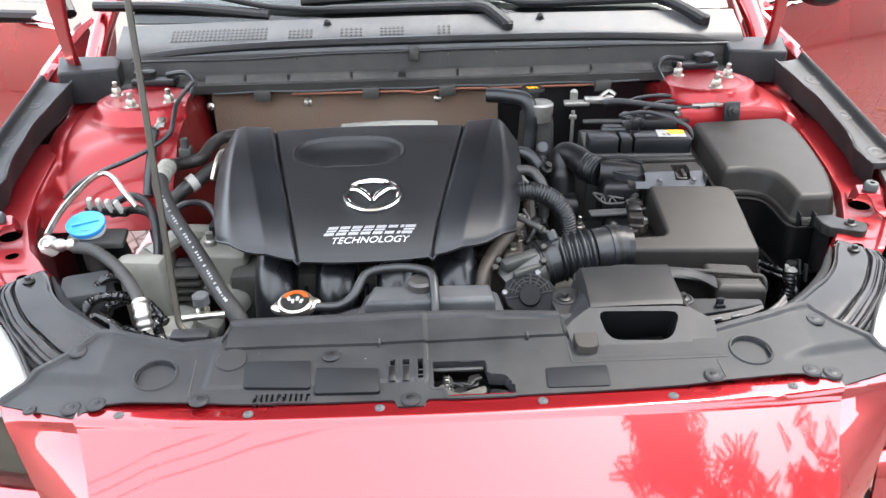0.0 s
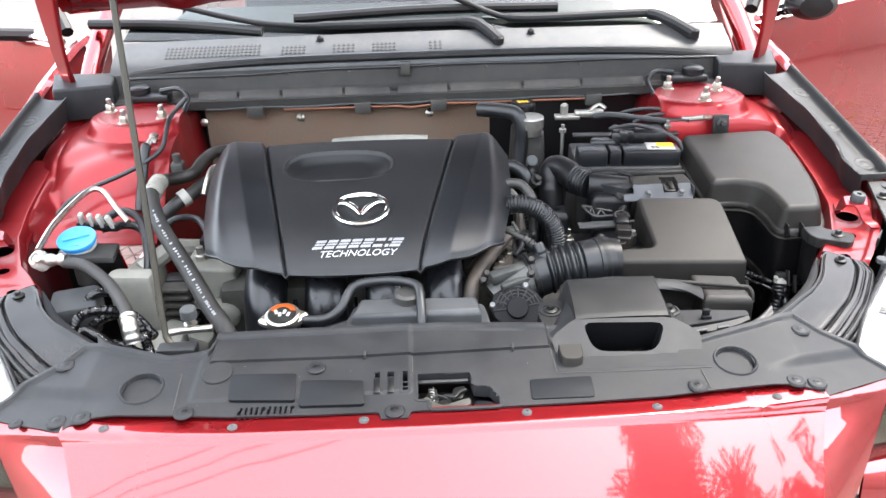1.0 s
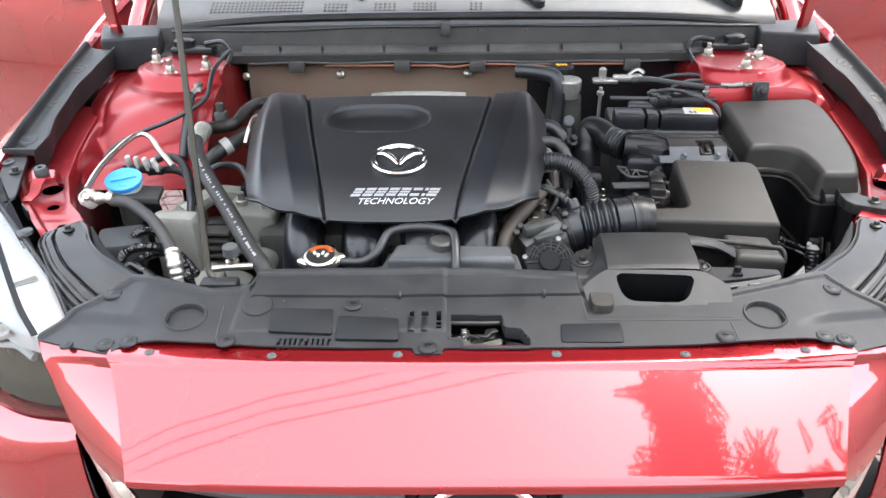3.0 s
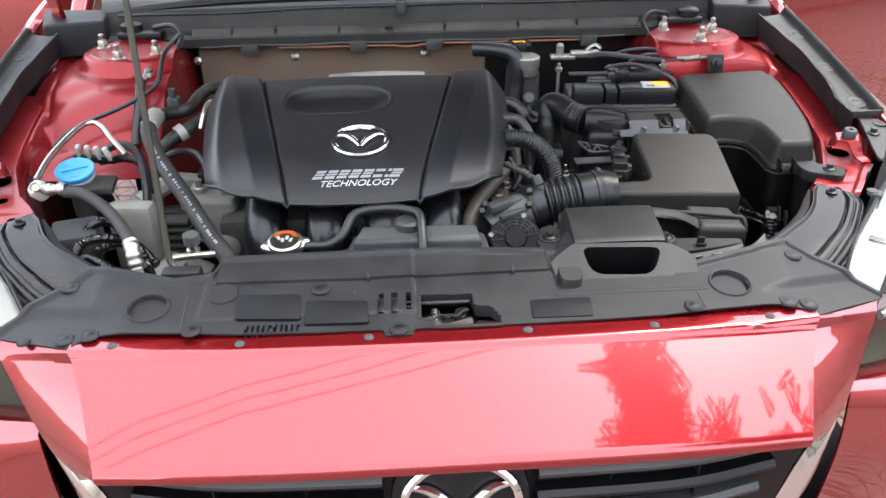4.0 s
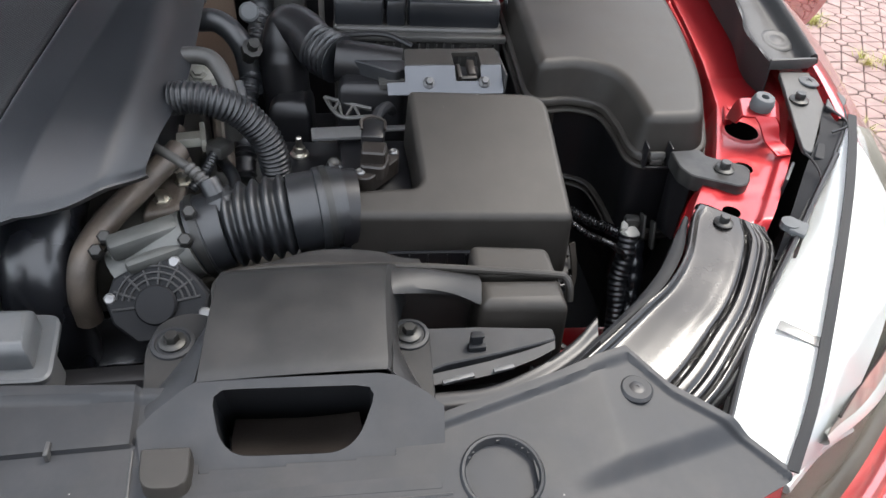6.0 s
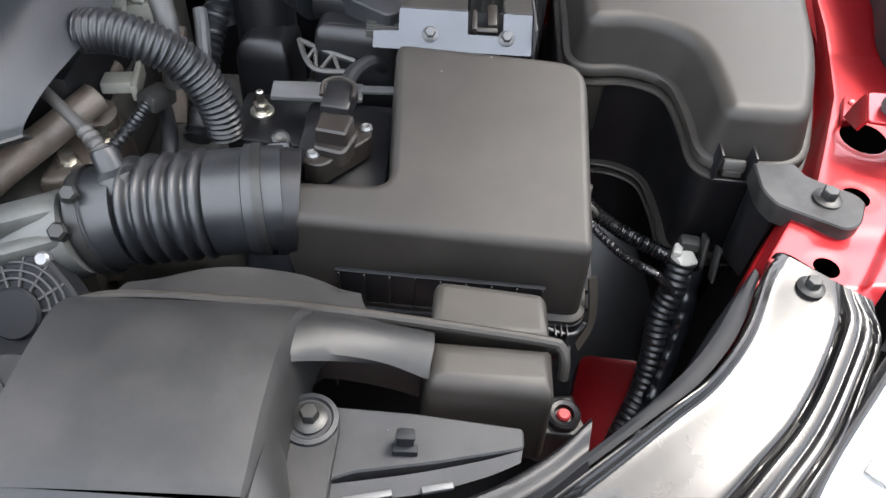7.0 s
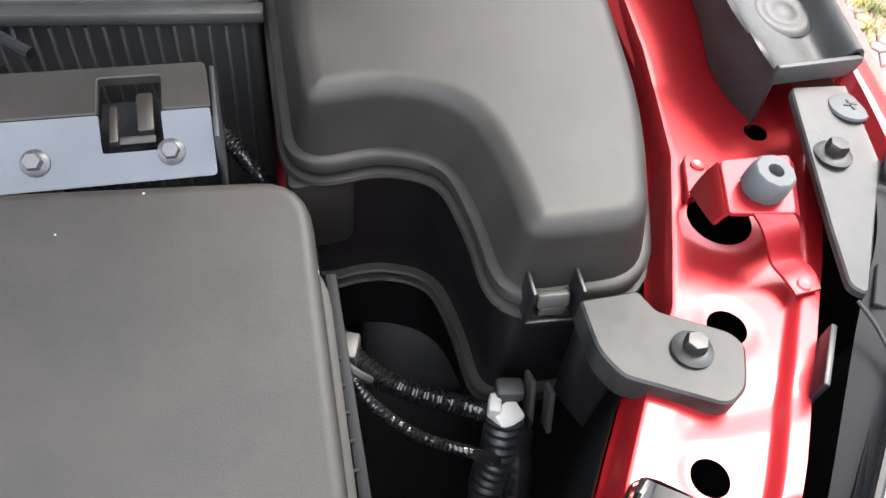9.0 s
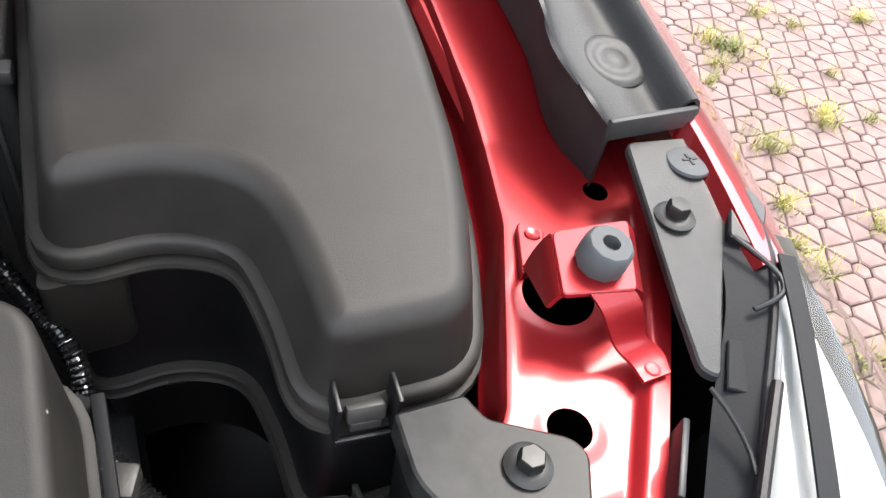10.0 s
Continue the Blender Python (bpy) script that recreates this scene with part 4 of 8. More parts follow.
def relief(x, y, behind=None):
    z = panel_height(x, y)
    a = abs(x)
    if behind is None:
        behind = y > step_line(x)
    z += 0.0036 * (1 if behind else 0) * ease((0.132 - x) / 0.003) * ease((x + 0.288) / 0.003)
    # lower middle field round the latch and a shallow long pocket
    z += 0.002 * ease((-0.040 - x) / 0.002) * ease((y - 0.258) / 0.003) * ease((x + 0.30) / 0.003)
    # outer wing folds down towards the lamp
    z -= 0.0075 * ease((0.278 + 0.30 * (a - 0.383) - y) / 0.016) * ease((a - 0.375) / 0.06)
    # rounded ridge along the back edge
    z += 0.004 * ease((y - (panel_back(x) - 0.010)) / 0.004)
    return z


def in_hole(p):
    if min(math.hypot(p.x - 0.350, p.y - 0.286), math.hypot(p.x + 0.361, p.y - 0.286)) < 0.0225:
        return False
    if 0.170 < p.x < 0.286 and p.y > 0.304:
        return False
    q = Vector((p.x, p.y))
    return not any(inside(q, o) for o in [latch_outline] + slots + vents if min(w.x for w in o) < q.x < max(w.x for w in o))


def hole_rim(o, wide, deep, lift=0.0006):
    """A moulded rim round an opening: a flat lip outside it and a wall down inside it."""
    b = bmesh.new()
    out = inset(o, -wide)
    rings = [[b.verts.new((p.x, p.y, relief(p.x, p.y) - 0.001)) for p in out], [b.verts.new((p.x, p.y, relief(p.x, p.y) + lift)) for p in inset(o, -wide + 0.0004)],
             [b.verts.new((p.x, p.y, relief(p.x, p.y) + lift)) for p in inset(o, -0.0004)], [b.verts.new((p.x, p.y, relief(p.x, p.y) - 0.0004)) for p in o], [b.verts.new((p.x, p.y, relief(p.x, p.y) - deep)) for p in o]]
    k = len(o)
    for r0, r1 in zip(rings, rings[1:]):
        for i in range(k):
            b.faces.new((r0[i], r0[(i + 1) % k], r1[(i + 1) % k], r1[i]))
    return b


xs = sorted(set([round(-0.547 + 0.0030 * i, 4) for i in range(int(1.094 / 0.0030) + 1)] + [0.547, 0.129, 0.132, -0.285, -0.288]))
rp = thing("front_cover", (0, 0.30, 0.78), "dusty black plastic cover over the radiator support", "radiator cover")
part("cover", sheet(lambda x, v: (lambda y: Vector((x, y, relief(x, y, v > 1))))(cover_y_at(x, v)), xs, steps(0, 1, 44) + steps(1.0001, 2, 20), 0.0025, keep=in_hole), M_PLASTIC, rp, angle=40)
part("back_skirt", sheet(lambda x, v: Vector((x, panel_back(x) + 0.006 * v, relief(x, panel_back(x)) - 0.002 - 0.06 * v)), steps(-0.47, 0.47, 90), steps(0, 1, 4), 0.003, keep=lambda p: not 0.170 < p.x < 0.286), M_PLASTIC, rp)
part("latch_rim", hole_rim(latch_outline, 0.0045, 0.016), M_PLASTIC, rp)
for o in slots:
    part("slot_rim", hole_rim(o, 0.0030, 0.012, 0.0004), M_PLASTIC, rp)
for o in vents:
    part("vent_rim", hole_rim(o, 0.0016, 0.010, 0.0004), M_PLASTIC, rp)
for x in (-0.0825, -0.066):
    part("slot_floor", box((x, 0.2695, relief(x, 0.2695) + 0.0002), (0.0075, 0.024, 0.0012), 0.0004, rx=5), M_DARK, rp)
for k in (0.267, 0.275):
    part("slot_bar", box((-0.0495, k, relief(-0.05, k) - 0.002), (0.009, 0.0022, 0.003), 0.0004), M_PLASTIC, rp)
for side in (1, -1):
    cup = lathe([(0.0265, -0.005), (0.0262, 0.0006), (0.0250, 0.0020), (0.0235, 0.0018), (0.0222, -0.0005), (0.0216, -0.0095), (0.0205, -0.011), (0.0150, -0.011), (0.0140, -0.0095), (0, -0.0095)], (0.350 if side > 0 else -0.361, 0.286, panel_height(0.352, 0.286)), (0, -0.11, 1), 48)
    part("cup", cup, M_PLASTIC, rp, "round moulded cup")
part("round_boss", lathe([(0.0185, -0.004), (0.0185, 0.0012), (0.0175, 0.0022), (0, 0.0022)], (-0.275, 0.303, relief(-0.275, 0.303)), (0, -0.11, 1), 40), M_PLASTIC, rp)
for pts in ([(-0.0405, 0.290), (-0.0405, 0.304), (-0.041, 0.317)], [(0.131, 0.3215), (0.1315, 0.30), (0.1325, 0.2785)], [(0.1325, 0.2785), (0.22, 0.2765), (0.318, 0.2765)], [(0.305, 0.243), (0.3045, 0.258), (0.304, 0.272)], [(-0.314, 0.246), (-0.316, 0.275), (-0.318, 0.307)]):
    part("seam", tube([(x, y, relief(x, y, False) + 0.0001) for x, y in pts], 0.0009, 6, 4), M_WIRE, rp)
for x in (-0.098, 0.084):
    part("notch", box((x, step_line(x) + 0.0005, relief(x, step_line(x) - 0.003) + 0.0035), (0.0028, 0.010, 0.0068), 0.0008), M_WIRE, rp)
for pts in ([(-0.253, 0.256), (-0.176, 0.251), (-0.179, 0.295), (-0.258, 0.298)], [(-0.171, 0.242), (-0.096, 0.240), (-0.098, 0.278), (-0.172, 0.283)], [(0.096, 0.238), (0.169, 0.237), (0.171, 0.270), (0.098, 0.269)]):
    up = 0.0022 if pts[0][0] < 0 else 0.0
    part("pad", loft(rounded(pts, 0.004), [(0, 0.8), (0, 0.8072 + up), (0.0008, 0.8077 + up)], (0, 0.11), (0, 0.243)), M_PAD, rp, "smooth darker pad")
for c in ((-0.156, 0.3035), (-0.061, 0.2300), (0.410, 0.2515), (0.435, 0.250), (-0.420, 0.249), (-0.449, 0.249), (0.291, 0.246), (-0.301, 0.242), (-0.501, 0.257), (-0.470, 0.338), (0.453, 0.338)):
    push_clip((c[0], c[1], relief(*c) + 0.0002), 0.0115 if abs(c[0]) < 0.5 else 0.008)
solo("radiator_support", box((0, 0.30, 0.70), (0.9, 0.05, 0.10), 0.006), M_DARK, (0, 0.30, 0.65), "dark steel cross member under the radiator cover", "cross member")

# bonnet latch inside the opening
latch = thing("bonnet_latch", (-0.005, 0.262, 0.77), "dark metal bonnet latch with a hook", "latch")
part("plate", box((0.006, 0.262, 0.778), (0.080, 0.066, 0.003), 0.001, rx=6), M_BLACKBOLT, latch)
part("back_rail", box((-0.004, 0.291, 0.802), (0.060, 0.005, 0.003), 0.0008), M_WIRE, latch)
cat = loft(rounded([(-0.030, 0.262), (-0.022, 0.240), (0.012, 0.236), (0.027, 0.252), (0.026, 0.262), (0.010, 0.256), (-0.006, 0.250), (-0.018, 0.258), (-0.024, 0.268)], 0.003), [(0, 0.788), (0, 0.7995), (0.0008, 0.8005)])
part("catch_plate", cat, M_GRIME, latch, "grey metal catch plate")
part("left_jaw", bevelled(loft(rounded([(-0.024, 0.262), (-0.010, 0.258), (-0.012, 0.284), (-0.022, 0.288)], 0.003), [(0, 0.782), (0, 0.797)]), 0.001), M_BLACKBOLT, latch)
part("right_jaw", bevelled(loft(rounded([(0.004, 0.262), (0.018, 0.266), (0.022, 0.288), (0.008, 0.284)], 0.003), [(0, 0.782), (0, 0.797)]), 0.001), M_BLACKBOLT, latch)
part("hook", tube([(-0.012, 0.270, 0.79), (-0.002, 0.268, 0.799), (0.008, 0.262, 0.802), (0.014, 0.270, 0.802), (0.022, 0.276, 0.800)], 0.0022, 8), M_BLACKBOLT, latch)
part("rod", tube([(-0.022, 0.258, 0.799), (-0.012, 0.266, 0.801), (0.0, 0.259, 0.802)], 0.0016, 8), M_BLACKBOLT, latch)
part("release_lever", box((0.041, 0.246, 0.790), (0.024, 0.030, 0.012), 0.004, rz=-10), M_RUBBER, latch)
part("spring", tube([(-0.018 + 0.0032 * math.cos(i * 1.2), 0.262 + 0.0022 * i * 0.4, 0.795 + 0.0032 * math.sin(i * 1.2)) for i in range(28)], 0.0008, 5, 2), M_STEEL, latch)

latch.location.y -= 0.008

# ---- headlights and their glossy covers ----
for side in (1, -1):
    flip = (lambda b: b) if side > 0 else mirrored
    duct = thing("headlight_cover", (side * 0.54, 0.42, 0.78), "glossy black moulded cover beside the headlight", "plastic cover", "headlight covers")
    a0 = [(0.410, 0.362, 0.799), (0.449, 0.391, 0.8025), (0.487, 0.419, 0.8065), (0.515, 0.440, 0.8095), (0.541, 0.470, 0.8140), (0.561, 0.508, 0.8185), (0.575, 0.5255, 0.8205)]
    a1 = [(0.494, 0.318, 0.786), (0.532, 0.346, 0.793), (0.566, 0.382, 0.800), (0.587, 0.407, 0.8035), (0.607, 0.437, 0.8080), (0.6265, 0.470, 0.8130), (0.623, 0.494, 0.8165)]
    fade = [1, 1, 1, 1, 1, 0.9, 0]

    def across(f, dz):
        return [tuple(Vector(p).lerp(Vector(q), f) + Vector((0, 0, dz * k))) for p, q, k in zip(a0, a1, fade)]
    rows = [across(0.0, -0.006), across(0.015, 0.0022), across(0.035, 0.003), across(0.06, 0.0016), across(0.085, -0.0008), across(0.12, -0.0012), across(0.30, 0.0), across(0.46, 0.001),
            across(0.600, 0.0010), across(0.622, -0.0042), across(0.640, -0.0048), across(0.655, -0.002), across(0.675, 0.0006), across(0.71, 0.0008), across(0.745, 0.0004), across(0.765, -0.0008), across(0.78, -0.0008), across(0.80, 0.0003), across(0.83, 0.0006), across(0.855, 0.0), across(0.87, -0.0032), across(0.885, -0.0030), across(0.905, 0.0), across(0.94, -0.002), across(1.0, -0.013)]
    part("moulding", flip(patch(rows, 36, 150, 0.0)), M_DUCT, duct, face=(0, 0, 1))
    w0 = [(0.405, 0.364, 0.796), (0.449, 0.399, 0.799), (0.488, 0.430, 0.803), (0.516, 0.456, 0.807), (0.539, 0.487, 0.812), (0.558, 0.513, 0.8175)]
    w1 = [a0[0], a0[1], a0[2], a0[3], a0[4], a0[5]]
    part("inner_wall", flip(patch([shifted(w0, -0.004, 0.004, -0.06), shifted(w0, -0.001, 0.001, -0.006), w0, [tuple(Vector(p).lerp(Vector(q), 0.5) + Vector((0, 0, -0.001))) for p, q in zip(w0, w1)], shifted(w1, -0.001, 0.001, -0.004)], 30, 20, 0.0)), M_MATTE, duct, "matte black inner wall", face=(0, 0, 1))
    part("end_skirt", flip(patch([[a0[5], a0[6], tuple(Vector(a0[6]).lerp(Vector(a1[6]), 0.5)), a1[6]], shifted([a0[5], a0[6], tuple(Vector(a0[6]).lerp(Vector(a1[6]), 0.5)), a1[6]], 0, 0.001, -0.007)], 16, 3, 0.0)), M_DUCT, duct)
    chi = [(0.318, 0.366, 0.790), (0.359, 0.367, 0.791), (0.398, 0.380, 0.794), (0.430, 0.399, 0.797), (0.452, 0.418, 0.801)]
    cho = [(0.316, 0.340, 0.797), (0.353, 0.342, 0.798), (0.391, 0.352, 0.800), (0.420, 0.364, 0.802), (0.446, 0.384, 0.803)]
    cmid = [tuple((Vector(a) + Vector(b)) / 2 + Vector((0, 0, -0.004))) for a, b in zip(chi, cho)]
    part("channel", flip(patch([shifted(chi, 0, 0.004, -0.03), chi, cmid, cho, shifted(cho, 0, -0.006, -0.008)], 30, 30, 0)), M_DARK, duct, "dull black curved channel")
    bolt("cover_bolt", (at_side(side, 0.587, 0.500), 0.500, 0.8183), 0.0046, group="headlight cover bolts")

    lamp = thing("headlight", (side * 0.68, 0.42, 0.68), "clear headlight with silver reflectors and a dark lower bezel", "headlight", "headlights")
    top = [(0.548, 0.281, 0.787), (0.590, 0.334, 0.797), (0.650, 0.425, 0.817), (0.705, 0.512, 0.833), (0.745, 0.580, 0.842), (0.768, 0.622, 0.845)]
    inn = [(0.524, 0.322, 0.783), (0.568, 0.388, 0.797), (0.606, 0.433, 0.807), (0.648, 0.480, 0.817), (0.692, 0.530, 0.828), (0.728, 0.570, 0.836)]
    ridge = [(0.549, 0.278, 0.783), (0.604, 0.328, 0.797), (0.675, 0.415, 0.815), (0.735, 0.505, 0.83), (0.765, 0.575, 0.84), (0.774, 0.618, 0.844)]
    mid = [(0.537, 0.262, 0.765), (0.625, 0.305, 0.755), (0.725, 0.395, 0.775), (0.79, 0.495, 0.80), (0.80, 0.575, 0.82), (0.79, 0.63, 0.835)]
    low1 = [(0.510, 0.228, 0.735), (0.622, 0.270, 0.705), (0.742, 0.362, 0.712), (0.822, 0.465, 0.735), (0.838, 0.56, 0.775), (0.815, 0.64, 0.815)]
    low = [(0.492, 0.208, 0.715), (0.605, 0.263, 0.688), (0.725, 0.35, 0.688), (0.805, 0.432, 0.703), (0.848, 0.535, 0.748), (0.84, 0.645, 0.80)]
    ln = part("lens", flip(patch([inn, top, ridge, mid, low1, low], 40, 24, 0)), M_LENS, lamp, "clear plastic lens", face=(side * 0.5, -0.6, 0.6))
    ln.visible_shadow = False
    sh = lambda r, d, dz: [(x - d * 0.7, y + d, z + dz) for x, y, z in r]
    part("upper_reflector", flip(patch([shifted(inn, 0.002, 0.0, -0.008), shifted(top, 0.0, 0.004, -0.008), sh(ridge, 0.004, -0.014), [tuple(Vector(p).lerp(Vector(q), 0.78)) for p, q in zip(sh(ridge, 0.004, -0.014), sh(mid, 0.014, -0.012))]], 30, 12, 0.002)), M_SILVER, lamp, "bright silver upper reflector")
    part("lower_bezel", flip(patch([[tuple(Vector(p).lerp(Vector(q), 0.78) + Vector((0, 0.002, -0.002))) for p, q in zip(sh(ridge, 0.004, -0.014), sh(mid, 0.014, -0.012))], sh(mid, 0.020, -0.014), sh(low1, 0.030, -0.004), sh(low, 0.014, 0.004)], 30, 12, 0.002)), M_SMOKE, lamp, "dark smoked lower bezel")
    part("divider", flip(patch([shifted(top, -0.003, 0.002, 0.0012), shifted(top, 0.004, -0.002, 0.0012)], 40, 2, 0.0015)), M_MATTE, lamp, "dark dividing strip")
    part("reflector_step", flip(box((0.607, 0.388, 0.7985), (0.034, 0.010, 0.002), 0.0005, rz=-42, rx=8)), M_SATINGREY, lamp)
    part("inner_edge", flip(tube(shifted(inn, -0.001, 0.001, 0.0), 0.0026, 8, 6)), M_DARK, lamp)
    part("mount_lug", flip(joined(box((0.650, 0.487, 0.819), (0.014, 0.020, 0.006), 0.002, rz=-40), lathe([(0.008, 0), (0.008, 0.006), (0.004, 0.007)], (0.644, 0.492, 0.817), seg=16))), M_GREYRUB, lamp)
    bowl_low = [(0.596, 0.314, 0.762), (0.630, 0.335, 0.737), (0.661, 0.353, 0.723), (0.700, 0.377, 0.714), (0.737, 0.406, 0.712), (0.766, 0.436, 0.716), (0.7735, 0.4544, 0.7235), (0.763, 0.4542, 0.734)]
    bowl_in = [(0.599, 0.317, 0.768), (0.634, 0.341, 0.745), (0.663, 0.358, 0.734), (0.691, 0.377, 0.730), (0.722, 0.402, 0.727), (0.750, 0.432, 0.725), (0.7565, 0.4435, 0.731), (0.7515, 0.4447, 0.740)]
    bowl_top = [(0.601, 0.320, 0.7685), (0.620, 0.334, 0.765), (0.653, 0.361, 0.756), (0.676, 0.379, 0.752), (0.700, 0.397, 0.751), (0.7205, 0.415, 0.7474), (0.739, 0.433, 0.742), (0.750, 0.444, 0.740)]
    bowl_low, bowl_in, bowl_top = [shifted(r, 0.0, -0.003, 0.005) for r in (bowl_low, bowl_in, bowl_top)]
    bowl_mid = [tuple(Vector(p).lerp(Vector(q), 0.5) + Vector((0.0, 0.0, 0.001))) for p, q in zip(bowl_in, bowl_top)]
    crest = [tuple(Vector(p).lerp(Vector(q), 0.4) + Vector((0.001, -0.004, 0.002))) for p, q in zip(bowl_low, bowl_in)]
    part("lamp_bowl", flip(patch([bowl_in, bowl_mid, bowl_top], 30, 10, 0.0)), M_BOWL, lamp, "polished lamp bowl", face=(side * 0.3, -0.6, 0.7))
    part("crescent", flip(patch([shifted(bowl_low, 0, 0.004, -0.003), bowl_low, crest, bowl_in, shifted(bowl_in, 0, 0.004, -0.001)], 34, 10, 0.0)), M_SILVER, lamp, "silver crescent bezel", face=(side * 0.3, -0.6, 0.7))
    part("bowl_edge", flip(tube(bowl_top[1:], 0.0013, 8, 6)), M_DARK, lamp)
    part("light_bar", flip(tube([(0.567, 0.296, 0.741), (0.598, 0.316, 0.745), (0.632, 0.335, 0.732), (0.665, 0.351, 0.719)], lambda s: 0.0062 - 0.035 * s, 8)), M_SILVER, lamp, "silver light bar")
    part("inner_back", flip(patch([shifted(inn, 0.0, 0.0, -0.03), [(x - 0.03, y + 0.045, z) for x, y, z in mid], [(x - 0.045, y + 0.05, z - 0.01) for x, y, z in low1], [(x - 0.006, y + 0.012, z - 0.012) for x, y, z in low]], 30, 14, 0.002)), M_SMOKE, lamp)
    part("rear_shell", flip(patch([shifted(inn, -0.002, 0.002, -0.010), [(x - 0.02, y + 0.02, 0.62) for x, y, z in inn]], 24, 6, 0.003)), M_DARK, lamp, "black lamp housing")
    blk = [[(0.756, 0.662, 0.842), (0.735, 0.615, 0.834), (0.702, 0.572, 0.822), (0.660, 0.514, 0.808), (0.628, 0.472, 0.798)],
           [(0.775, 0.660, 0.845), (0.762, 0.618, 0.840), (0.716, 0.559, 0.828), (0.673, 0.507, 0.815), (0.640, 0.464, 0.805)]]
    part("upper_flange", flip(patch(blk, 30, 8, 0.003)), M_MATTE, lamp, "black ribbed mounting flange")
    part("top_lug", flip(loft(rounded([(0.750, 0.640, 0.003), (0.762, 0.630, 0.003), (0.782, 0.652, 0.008), (0.777, 0.668, 0.008), (0.764, 0.660, 0.004)], 0.004), [(0, 0.836), (0, 0.8445), (0.001, 0.8455)], (0.0, 0.12), (0, 0.65))), M_DARK, lamp)
    part("hook", flip(tube([(0.750, 0.638, 0.846), (0.756, 0.624, 0.845), (0.7585, 0.614, 0.844), (0.756, 0.607, 0.843), (0.750, 0.604, 0.842), (0.740, 0.604, 0.838)], 0.0013, 8, 4)), M_DARK, lamp)
    part("raised_pad", flip(loft(rounded([(0.724, 0.597), (0.737, 0.592), (0.721, 0.572), (0.711, 0.578)], 0.001), [(0, 0.822), (0, 0.8292), (0.0006, 0.8298)], (0.0, 0.16), (0, 0.585))), M_MATTE, lamp)
    part("flange_rib", flip(tube([(0.700, 0.578, 0.833), (0.702, 0.566, 0.8315), (0.702, 0.553, 0.829), (0.699, 0.543, 0.8275)], 0.0011, 8, 4)), M_DARK, lamp)
    part("side_fin", flip(box((0.676, 0.558, 0.818), (0.003, 0.034, 0.020), 0.0008, rz=-38)), M_DARK, lamp)
    part("edge_bead", flip(tube(shifted(blk[1], -0.001, 0, 0.0006), 0.0018, 8, 6)), M_PLASTIC, lamp)

